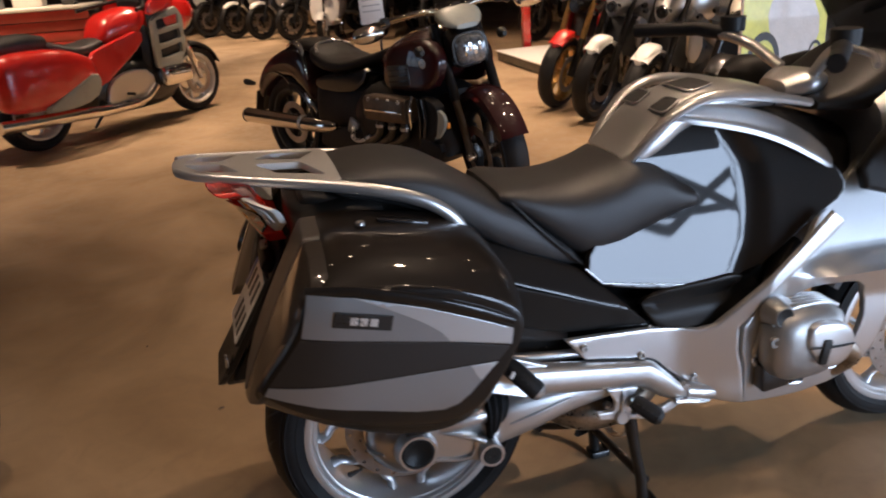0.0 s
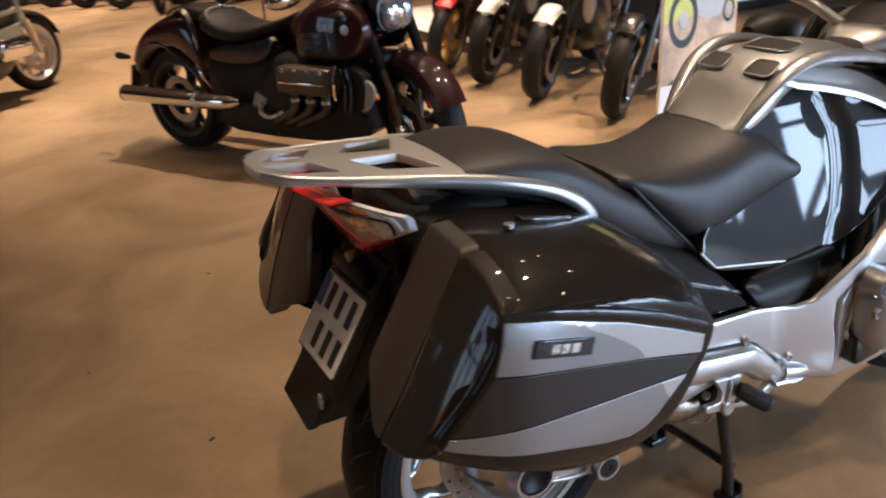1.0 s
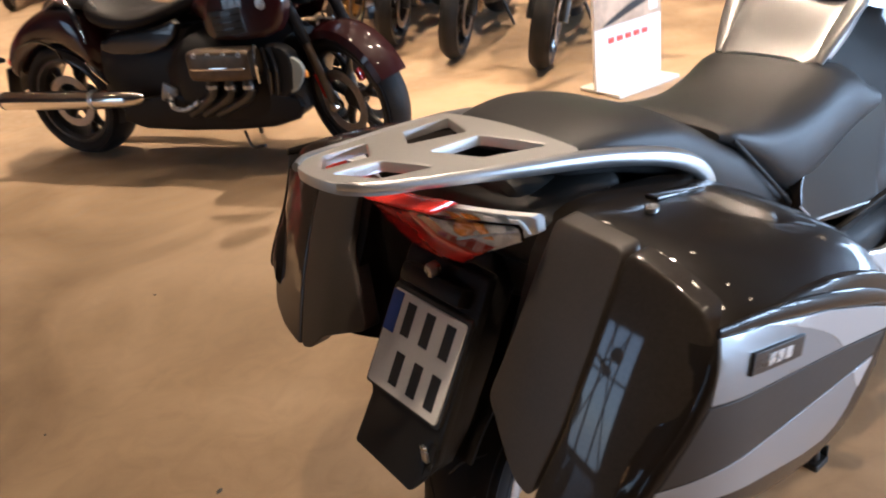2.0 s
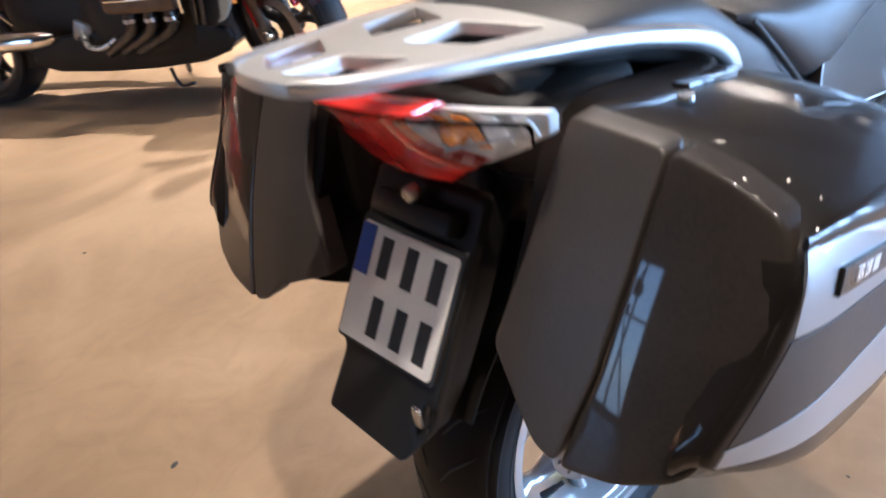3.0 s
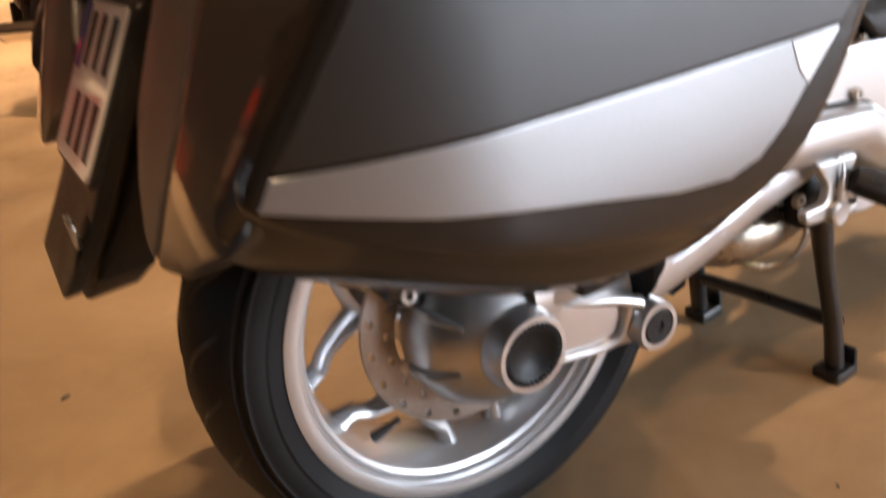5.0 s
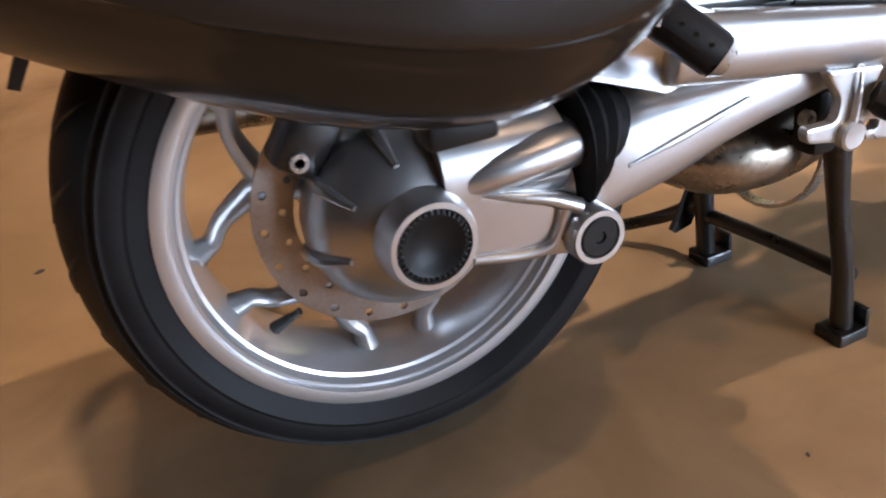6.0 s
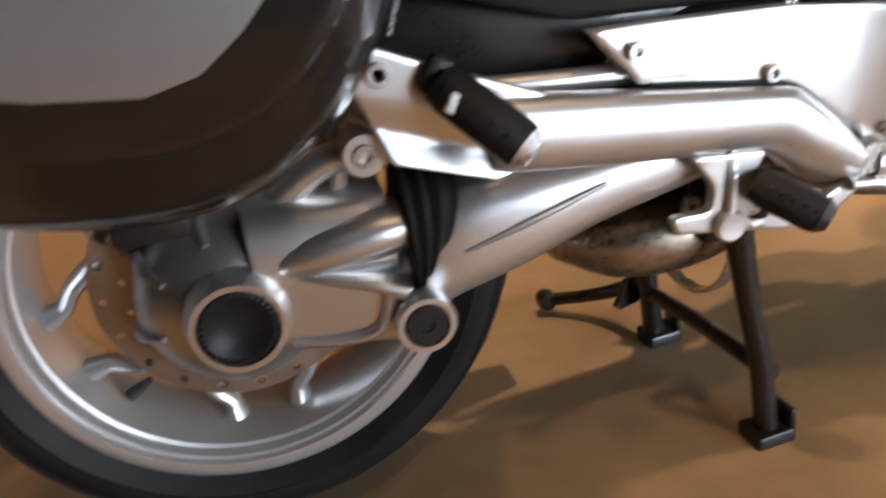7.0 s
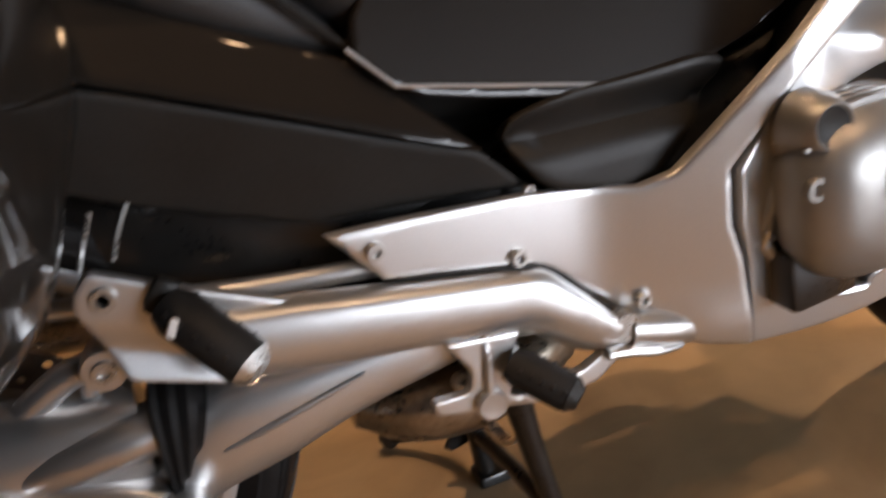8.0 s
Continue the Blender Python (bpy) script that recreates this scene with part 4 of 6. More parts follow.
for cx, cy, cz, sx, sy, tilt in ((0.642, -0.062, 1.0015, 0.024, 0.034, 28), (0.642, 0.064, 1.0015, 0.024, 0.034, 28), (0.735, 0.0, 1.0305, 0.034, 0.062, 8)):
    ct, st = math.cos(radians(tilt)), math.sin(radians(tilt))
    shape = [(-sx, -sy * 0.7), (-sx * 0.7, -sy), (sx, -sy * 0.85), (sx, sy * 0.85), (-sx * 0.7, sy), (-sx, sy * 0.7)]
    lay = lambda u, v, w, cx=cx, cy=cy, cz=cz, ct=ct, st=st: (cx + u * ct - w * st, cy + v, cz + u * st + w * ct)  # noqa: E731
    vent = part("vent", skin(fillet(shape, 0.012), lambda u, v: 0.0015 - 1.2 * v * v, -0.004, 0.002, 0.012, conv=lay), INK, bike, "black vent insert")
    rim = [lay(u * 1.03, v * 1.03, 0.0015 - 1.2 * v * v) for u, v in fillet(shape, 0.012)]
    part("vent_rim", sweep(rim + rim[:1], 0.0022, 8, smooth=False), SILVER, vent)
both("tank_arm", sweep([(0.545, -0.098, 0.895), (0.585, -0.110, 0.945), (0.640, -0.122, 0.995), (0.720, -0.132, 1.022), (0.83, -0.142, 1.012), (0.95, -0.150, 0.985)], [0.012, 0.016, 0.019, 0.021, 0.022, 0.016], 14, flat=0.6), SILVER, bike, "bright silver trim arm over the tank")
both("tank_top_trim", skin(rounded([(0.62, -0.128), (0.80, -0.165), (0.970, -0.196), (1.005, -0.186), (1.000, -0.150), (0.85, -0.125), (0.64, -0.105)], 1), lambda u, v: 0.978 - 0.14 * max(0, u - 0.72) ** 1.3 - 1.1 * max(0, u - 0.78) ** 2 + 1.0 * (v + 0.14), -0.012, 0.005, 0.02, conv=lambda u, v, w: (u, v, w)), SILVER, bike, "silver shoulder trim")
pas = [(-0.115, 0.915, 0.942, 0.105), (-0.09, 0.900, 0.960, 0.128), (0.0, 0.875, 0.964, 0.150), (0.09, 0.835, 0.946, 0.158), (0.16, 0.790, 0.908, 0.156), (0.22, 0.750, 0.868, 0.150), (0.28, 0.715, 0.835, 0.143), (0.34, 0.690, 0.780, 0.137), (0.40, 0.675, 0.720, 0.130), (0.43, 0.668, 0.685, 0.120)]
part("passenger_seat", body(pas, 3.4, 36), SEAT, bike, "black grained vinyl passenger seat")
rid = [(0.232, 0.848, 0.872, 0.120), (0.26, 0.828, 0.876, 0.138), (0.32, 0.775, 0.868, 0.148), (0.38, 0.718, 0.866, 0.152), (0.43, 0.680, 0.872, 0.156), (0.49, 0.690, 0.886, 0.158), (0.545, 0.712, 0.905, 0.158), (0.60, 0.738, 0.890, 0.158), (0.645, 0.762, 0.850, 0.157), (0.678, 0.774, 0.828, 0.154), (0.692, 0.784, 0.812, 0.142)]
part("rider_seat", body(rid, 3.0, 36), SEAT, bike, "black grained vinyl rider seat")
both("seat_seam", sweep([(0.252, -0.132, 0.852), (0.32, -0.146, 0.775), (0.38, -0.146, 0.716), (0.428, -0.140, 0.672)], 0.004, 8), MATTE, bike)
# dark side panel under the seat
upper = [(-0.10, 0.870), (0.06, 0.845), (0.16, 0.790), (0.28, 0.735), (0.36, 0.700), (0.405, 0.680), (0.441, 0.646), (0.515, 0.573), (0.43, 0.605), (0.33, 0.645), (0.235, 0.682), (0.05, 0.75), (-0.10, 0.80)]
both("side_panel", skin(fillet(upper, 0.006), lambda u, v: -0.172 + 0.55 * (v - 0.745 + 0.27 * u), 0.014, 0.006, 0.018), DARK, bike, "glossy dark graphite side panel")
lower = [(0.517, 0.570), (0.566, 0.521), (0.480, 0.528), (0.350, 0.534), (0.269, 0.562), (0.190, 0.592), (0.05, 0.66), (0.05, 0.747), (0.235, 0.679), (0.33, 0.642), (0.43, 0.602)]
both("lower_panel", skin(fillet(lower, 0.006), lambda u, v: -0.174 + 0.22 * (0.76 - 0.30 * u - v), 0.014, 0.005, 0.018), MATTE, bike, "matt black lower side panel")
part("gearbox", body([(0.10, 0.50, 0.64, 0.07), (0.20, 0.45, 0.62, 0.10), (0.40, 0.42, 0.60, 0.125), (0.60, 0.40, 0.60, 0.13)], 3), STAND, bike)
oval_p = [(0.530, 0.590), (0.600, 0.610), (0.690, 0.612), (0.790, 0.620), (0.790, 0.588), (0.735, 0.527), (0.690, 0.496), (0.620, 0.505), (0.572, 0.520)]
both("knee_panel", skin(rounded(oval_p, 2), lambda u, v: -0.180 + 0.02 * math.exp(-((v - 0.575) / 0.018) ** 2), 0.014, 0.006, 0.014), MATTE, bike, "black plastic knee panel")
part("frame_rail", sweep([(0.10, -0.11, 0.505), (0.27, -0.14, 0.487), (0.42, -0.150, 0.476)], 0.011, 12), SILVER, bike)
part("under_seat_box", body([(-0.18, 0.82, 0.88, 0.08), (-0.15, 0.72, 0.93, 0.12), (0.10, 0.60, 0.86, 0.12), (0.30, 0.55, 0.72, 0.12), (0.46, 0.54, 0.66, 0.12)], 3), MATTE, bike)
part("rear_mudguard", joined(lathe([(0.335, -0.085), (0.345, -0.09), (0.345, 0.09), (0.335, 0.085)], AX, 0, AZ + 0.02, 30, closed=True, arc=(20, 150))), MATTE, bike)

# tail: rack, rails, lamp, plate and flap
rack = [(-0.095, -0.146), (-0.095, 0.146), (-0.200, 0.126), (-0.300, 0.102), (-0.372, 0.082), (-0.406, 0.050), (-0.413, 0.0), (-0.406, -0.050), (-0.372, -0.082), (-0.300, -0.102), (-0.200, -0.126)]
slots = []
for s in (-1, 1):
    slots.append([(-0.250, s * 0.024), (-0.160, s * 0.014), (-0.122, s * 0.104), (-0.215, s * 0.086)])
    slots.append([(-0.388, s * 0.012), (-0.318, s * 0.014), (-0.284, s * 0.074), (-0.356, s * 0.064)])
part("luggage_rack", skin(fillet(rack, 0.02), lambda u, v: 0.962 - 0.10 * (u + 0.10) - 0.4 * v * v, -0.014, 0.003, 0.014, [fillet(q, 0.005) for q in slots], conv=lambda u, v, w: (u, v, w)), RACKM, bike, "silver cast luggage rack with slots")
both("grab_rail", sweep([(-0.404, -0.050, 0.990), (-0.372, -0.080, 0.984), (-0.30, -0.104, 0.972), (-0.20, -0.128, 0.957), (-0.10, -0.148, 0.941), (-0.03, -0.163, 0.926), (0.04, -0.174, 0.904), (0.09, -0.178, 0.876), (0.122, -0.177, 0.842), (0.140, -0.172, 0.805)], [0.005, 0.006, 0.007, 0.009, 0.0105, 0.011, 0.0115, 0.0115, 0.011, 0.009], 14, flat=1.2), SILVER, bike, "silver grab rail")
both("inner_rail", skin(fillet([(-0.056, 0.887), (0.084, 0.842), (0.076, 0.828), (-0.034, 0.864)], 0.003), lambda u, v: -0.160, 0.012, 0.003, 0.012), PALER, bike, "bright bar under the grab rail")
part("tail_body", body([(-0.205, 0.835, 0.890, 0.06), (-0.198, 0.825, 0.900, 0.12), (-0.17, 0.80, 0.903, 0.170), (-0.12, 0.80, 0.905, 0.150), (-0.02, 0.78, 0.91, 0.14)], 3.6), MATTE, bike)
tail_x = lambda u, v, off=0.0: -0.317 + 1.37 * u * u + 0.62 * (0.93 - v) - 0.9 * max(0, v - 0.924) + off  # noqa: E731
lens = [(0.118, 0.950), (-0.118, 0.950), (-0.120, 0.941), (-0.057, 0.922), (-0.064, 0.881), (-0.090, 0.866), (-0.112, 0.857), (-0.066, 0.824), (-0.03, 0.818), (0.03, 0.818), (0.066, 0.824), (0.112, 0.857), (0.090, 0.866), (0.064, 0.881), (0.057, 0.922), (0.120, 0.941)]
lamp_ob = part("tail_lamp", skin(fillet(lens, 0.003), lambda u, v: tail_x(u, v, -0.006), 0.04, 0.006, 0.010, conv=lambda u, v, w: (w, u, v)), REDLENS, bike, "red tail lamp lens")
for s in (-1, 1):
    wedge = [(s * 0.059, 0.919), (s * 0.120, 0.938), (s * 0.204, 0.932), (s * 0.190, 0.898), (s * 0.155, 0.880), (s * 0.114, 0.860), (s * 0.091, 0.869), (s * 0.067, 0.883)]
    part("indicator_bowl", skin(fillet(wedge, 0.003), lambda u, v: tail_x(u, v, 0.022), 0.012, 0.002, 0.010, conv=lambda u, v, w: (w, u, v)), PLATE_W, lamp_ob, "pale indicator bowl")
    clear = part("indicator", skin(fillet(wedge, 0.003), lambda u, v: tail_x(u, v, -0.005), 0.004, 0.002, 0.012, conv=lambda u, v, w: (w, u, v)), CLEAR, lamp_ob, "clear indicator lens")
    clear.visible_shadow = False
    part("bulb", lathe([(0.0, -0.020), (0.010, -0.014), (0.012, 0.0), (0.009, 0.010), (0.0, 0.012)], tail_x(0.112, 0.905, 0.014), s * 0.112, 0.905, 16, "x"), AMBER, lamp_ob, "amber bulb")
    white = [(s * 0.063, 0.917), (s * 0.092, 0.926), (s * 0.090, 0.880), (s * 0.072, 0.888)]
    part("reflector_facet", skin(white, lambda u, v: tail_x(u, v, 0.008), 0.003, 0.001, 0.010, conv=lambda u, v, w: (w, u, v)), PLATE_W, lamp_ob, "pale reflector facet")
    for k, (tone, hi, lo) in enumerate(((AMBER, 0.929, 0.886), (PLATE_W, 0.931, 0.884), (AMBER, 0.931, 0.884), (PLATE_W, 0.931, 0.888), (PLATE_W, 0.930, 0.892), (PALER, 0.929, 0.896), (PLATE_W, 0.928, 0.902))):
        u = s * (0.098 + 0.0135 * k)
        part("reflector_facet", skin([(u, hi), (u + s * 0.0115, hi), (u + s * 0.0095, lo), (u - s * 0.002, lo)], lambda a, b: tail_x(a, b, 0.012 + 0.004 * (k % 2)), 0.003, 0.001, 0.010, conv=lambda a, b, w: (w, a, b)), tone, lamp_ob)
    part("lens_ridge", sweep([(tail_x(s * 0.09, 0.881, 0.004), s * 0.09, 0.881), (tail_x(s * 0.205, 0.912, 0.004), s * 0.186, 0.910)], 0.0018, 6, smooth=False), PALER, lamp_ob)
part("tail_screw", lathe([(0.0, -0.004), (0.008, -0.004), (0.011, 0.0), (0.011, 0.012), (0.0, 0.012)], -0.262, 0.0, 0.797, 18, "x"), BRIGHT, bike)
down = lambda v, off=0.0: -0.268 - 0.61 * (0.745 - v) + off  # noqa: E731
back_board = [(0.092, 0.80), (-0.092, 0.80), (-0.098, 0.62), (-0.100, 0.565), (-0.068, 0.522), (0.080, 0.528), (0.074, 0.602), (0.092, 0.612)]
holder = part("plate_holder", skin(fillet(back_board, 0.008), lambda u, v: down(v, 0.006), 0.014, 0.004, 0.02, [[(-0.092, 0.588), (-0.080, 0.590), (-0.080, 0.560), (-0.092, 0.558)]], conv=lambda u, v, w: (w, u, v)), MATTE, bike, "black plastic plate holder and mud flap")
part("holder_lamp", box(-0.255, 0.0, 0.772, 0.03, 0.14, 0.03, 0.008, (0, 30, 0)), MATTE, holder)
plate = [(0.0845, 0.744), (-0.0845, 0.744), (-0.0845, 0.619), (0.0845, 0.619)]
rim_p = [(0.090, 0.750), (-0.090, 0.750), (-0.090, 0.613), (0.090, 0.613)]
part("plate_frame", skin(fillet(rim_p, 0.008), lambda u, v: down(v, -0.001), 0.008, 0.002, 0.03, conv=lambda u, v, w: (w, u, v)), INK, holder)
np_ob = part("number_plate", skin(fillet(plate, 0.006), lambda u, v: down(v, -0.004), 0.003, 0.001, 0.03, conv=lambda u, v, w: (w, u, v)), PLATE_W, holder, "white number plate with black bars")
part("blue_field", skin([(0.0835, 0.743), (0.058, 0.743), (0.058, 0.690), (0.0835, 0.690)], lambda u, v: down(v, -0.0055), 0.002, 0.0005, 0.03, conv=lambda u, v, w: (w, u, v)), PLATE_B, np_ob, "blue field")
for cy, cz in ((0.033, 0.715), (-0.012, 0.715), (-0.058, 0.715), (0.026, 0.652), (-0.018, 0.652), (-0.060, 0.652)):
    part("bar", skin([(cy + 0.010, cz + 0.021), (cy - 0.010, cz + 0.021), (cy - 0.010, cz - 0.021), (cy + 0.010, cz - 0.021)], lambda u, v: down(v, -0.0052), 0.0015, 0.0004, 0.03, conv=lambda u, v, w: (w, u, v)), INK, np_ob)
part("reflector", box(-0.3705, -0.082, 0.584, 0.006, 0.012, 0.028, 0.002), BRIGHT, holder)
part("inner_fender", skin(rounded([(0.07, 0.84), (-0.07, 0.84), (-0.08, 0.60), (-0.06, 0.50), (0.06, 0.50), (0.08, 0.60)], 1), lambda u, v: down(v, 0.035), 0.05, 0.008, 0.03, conv=lambda u, v, w: (w, u, v)), MATTE, bike)


# panniers: a moulded shell, an outer face with film bands, a rear bumper and a badge
def pannier(s):
    inner = [(-0.185, 0.898), (-0.06, 0.890), (0.09, 0.860), (0.160, 0.825), (0.190, 0.770), (0.186, 0.690), (0.168, 0.618), (0.132, 0.534), (0.04, 0.468), (-0.08, 0.474), (-0.20, 0.532), (-0.325, 0.602), (-0.338, 0.636), (-0.262, 0.760)]
    outer = [(-0.212, 0.852), (-0.02, 0.838), (0.10, 0.795), (0.152, 0.760), (0.164, 0.725), (0.140, 0.672), (0.108, 0.620), (0.066, 0.572), (0.01, 0.554), (-0.07, 0.566), (-0.19, 0.604), (-0.308, 0.660), (-0.310, 0.684), (-0.238, 0.775)]
    snug = [(-0.185, 0.898), (-0.06, 0.890), (0.09, 0.860), (0.160, 0.825), (0.190, 0.770), (0.186, 0.690), (0.160, 0.640), (0.100, 0.590), (0.02, 0.560), (-0.08, 0.560), (-0.19, 0.610), (-0.270, 0.680), (-0.276, 0.705), (-0.235, 0.780)]
    rs = [np.array(q) for q in rounded(snug, 2)]
    rx = lambda u, v: -0.190 - 0.47 * (0.900 - v) - 0.35 * (0.900 - v) * (v - 0.56) + 0.9 * max(0, abs(u) - 0.28) ** 2 + 1.2 * max(0, abs(u) - 0.38) ** 2 - 0.004 + 0.12 * max(0, 0.20 - abs(u))  # noqa: E731
    ri, ro = [np.array(q) for q in rounded(inner, 2)], [np.array(q) for q in rounded(outer, 2)]
    loops = []
    for y, k in ((0.150, 0.0), (0.19, 0.02), (0.235, 0.06), (0.28, 0.13), (0.32, 0.20), (0.37, 0.36), (0.405, 0.62), (0.424, 0.88), (0.432, 1.0), (0.436, 1.04)):
        mid = np.mean(ro, 0)
        loop = []
        near_wheel = min(1, max(0, (0.28 - y) / 0.12)) * (1.0 if s < 0 else 0.3)
        for a, b, c in zip(ri, ro, rs):
            a = a + (c - a) * near_wheel
            q = a + (b - a) * min(k, 1.0)
            if k > 1:
                q = mid + (q - mid) * 0.985
            if y < 0.40 and q[1] < 0.80:
                q = np.array((max(q[0], rx(y, q[1]) + 0.012), q[1]))
            loop.append(Vector((q[0], s * (y - 1.55 * max(0, -0.16 - q[0]) ** 2 * min(1, k * 1.2)), q[1])))
        loops.append(loop)
    face = lambda u, v, off=0.0: s * (0.444 - 1.55 * max(0, -0.16 - u) ** 2 - 3.0 * max(0, v - 0.80) ** 2 - 2.0 * max(0, 0.62 - v) ** 2 + off)  # noqa: E731
    tone = "dark graphite hard pannier with two silver bands"
    drop = 0.0 if s < 0 else 0.026
    shell = part("pannier", loft(loops), DARK, bike, tone)
    th = -s * 0.008
    part("outer_face", skin(rounded(outer, 2), face, th, 0.006, 0.018), DARK, shell)
    up = [(-0.212, 0.849), (-0.130, 0.831), (-0.02, 0.795), (0.07, 0.757), (0.137, 0.726), (0.133, 0.695), (0.026, 0.721), (-0.100, 0.747), (-0.230, 0.774)]
    part("upper_band", skin(up, lambda u, v: face(u, v, 0.0012), -s * 0.002, 0.0008, 0.02), PALE, shell, "pale silver film band")
    # lighter silver over the upper band's front, up to a curved edge
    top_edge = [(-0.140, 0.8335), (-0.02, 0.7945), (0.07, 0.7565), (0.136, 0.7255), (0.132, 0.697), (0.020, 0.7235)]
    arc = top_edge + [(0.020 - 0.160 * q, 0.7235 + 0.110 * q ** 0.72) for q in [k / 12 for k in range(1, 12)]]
    part("bright_band", skin(arc, lambda u, v: face(u, v, 0.0022), -s * 0.0016, 0.0006, 0.02), PALER, shell, "brighter silver front part of the band")
    mid_b = [(-0.232, 0.771), (-0.100, 0.745), (0.026, 0.719), (0.130, 0.692), (0.108, 0.669), (0.03, 0.671), (-0.08, 0.675), (-0.19, 0.680), (-0.292, 0.687)]
    part("dark_band", skin(mid_b, lambda u, v: face(u, v, 0.0010), -s * 0.0016, 0.0006, 0.02), BAND, shell, "smoke grey film band")
    lowb = [(-0.294, 0.684), (-0.19, 0.6775), (-0.08, 0.6725), (0.03, 0.6685), (0.106, 0.666), (0.090, 0.651), (0.072, 0.633), (0.052, 0.613), (0.028, 0.596), (0.0, 0.590), (-0.048, 0.597), (-0.115, 0.615), (-0.218, 0.641), (-0.303, 0.668)]
    part("lower_band", skin(lowb, lambda u, v: face(u, v, 0.0012), -s * 0.002, 0.0008, 0.02), PALE, shell, "pale silver film band")
    # the same lighter silver on the lower band's front tip
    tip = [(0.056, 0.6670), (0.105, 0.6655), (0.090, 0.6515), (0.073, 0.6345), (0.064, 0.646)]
    part("bright_band", skin(tip, lambda u, v: face(u, v, 0.0022), -s * 0.0016, 0.0006, 0.02), PALER, shell, "brighter silver front part of the band")
    crease = [(-0.214, 0.851), (-0.130, 0.837), (-0.02, 0.804), (0.07, 0.768), (0.139, 0.735)]
    part("lid_crease", sweep([(x, face(x, z, 0.001), z + 0.004) for x, z in crease], [0.003, 0.0045, 0.005, 0.005, 0.003], 14, flat=2.2), DARK, shell, "glossy folded lid edge")
    ca, sa = math.cos(radians(-14)), math.sin(radians(-14))
    at = lambda du, dv: (-0.126 + ca * du - sa * dv, 0.790 + sa * du + ca * dv)  # noqa: E731
    frame_b = [at(-0.050, 0.0135), at(0.050, 0.0135), at(0.050, -0.0135), at(-0.050, -0.0135)]
    bd = part("badge", skin(frame_b, lambda u, v: face(u, v, 0.0055), -s * 0.006, 0.0012, 0.02), BADGE, shell, "black badge with plain silver bars")
    for k in range(3):
        c = -0.016 + k * 0.017
        part("bar", skin([at(c - 0.0065, 0.007), at(c + 0.0065, 0.007), at(c + 0.0065, -0.007), at(c - 0.0065, -0.007)], lambda u, v: face(u, v, 0.0062), -s * 0.001, 0.0003, 0.02), LETTER, bd)
    # rear of the shell: a dull inner half and a glossy outer half that meet at a parting line
    dull = [(s * 0.185, 0.905), (s * 0.297, 0.897), (s * 0.292, 0.80), (s * 0.283, 0.70), (s * 0.258, 0.600 - drop), (s * 0.228, 0.608 - drop), (s * 0.196, 0.640 - drop), (s * (0.150 if s < 0 else 0.095), 0.680 - drop), (s * 0.168, 0.76)]
    part("rear_shell", skin(fillet(dull, 0.012), lambda u, v: rx(u, v), 0.03, 0.003, 0.02, conv=lambda u, v, w: (w, u, v)), CASE, shell, "satin black inner rear shell")
    glossy = [(s * 0.300, 0.897), (s * 0.36, 0.884), (s * 0.405, 0.864), (s * 0.426, 0.835), (s * 0.433, 0.79), (s * 0.428, 0.75), (s * 0.412, 0.695), (s * 0.396, 0.650 - drop * 0.6), (s * 0.378, 0.634 - drop), (s * 0.33, 0.612 - drop), (s * 0.262, 0.599 - drop), (s * 0.286, 0.70), (s * 0.295, 0.80)]
    part("rear_bumper", skin(fillet(glossy, 0.012), lambda u, v: rx(u, v), 0.03, 0.004, 0.02, conv=lambda u, v, w: (w, u, v)), GLOSSY, shell, "glossy black outer rear shell")
    part("bottom_seam", sweep([(q[0], s * 0.30, q[1] - 0.002) for q in [(-0.322, 0.625), (-0.19, 0.560), (-0.08, 0.512), (0.01, 0.500), (0.08, 0.520), (0.140, 0.590)]], 0.006, 8), MATTE, shell)
    part("latch", box(0.0, s * 0.215, 0.877, 0.10, 0.022, 0.006, 0.002, (0, 12, 0)), BLACKP, shell)
    part("latch_key", lathe([(0.0, 0.0), (0.009, 0.0), (0.009, 0.006), (0.0, 0.006)], -0.085, s * 0.245, 0.8905, 16, "z"), BRIGHT, shell)
    shell.location.y = 0.05 if s > 0 else 0.0
    part("foot_stud", box(-0.03, s * 0.33, 0.492, 0.05, 0.03, 0.022, 0.005), MATTE, shell)


pannier(-1)
pannier(1)
part("cable", sweep([(0.165, -0.175, 0.60), (0.152, -0.18, 0.572), (0.145, -0.19, 0.556)], 0.0025, 6), BRIGHT, bike)
part("cable", sweep([(0.195, -0.17, 0.60), (0.182, -0.175, 0.578), (0.172, -0.18, 0.556)], 0.0025, 6), BRIGHT, bike)

# front end
fx, fz = 1.43, 0.305
fw = wheel(bike, fx, fz, 0.300, 0.120, 0.218, 5, disc=0.16, spread=16, phase=40, hub=0.05, disc_y=(-0.072, 0.072), rim_label="silver cast front wheel", spoke_w=0.0125)
both("fork_leg", sweep([(1.455, -0.10, 0.30), (1.35, -0.105, 0.56), (1.24, -0.105, 0.86)], [0.028, 0.026, 0.024], 14), ALLOY, bike)
both("brake_caliper", box(1.36, -0.10, 0.42, 0.05, 0.05, 0.12, 0.012, (0, -22, 0)), STAND, bike)
part("front_mudguard", lathe([(0.315, -0.068), (0.325, -0.06), (0.330, 0.0), (0.325, 0.06), (0.315, 0.068), (0.318, 0.0)], fx, 0, fz, 30, closed=True, arc=(15, 150)), SILVER, bike)
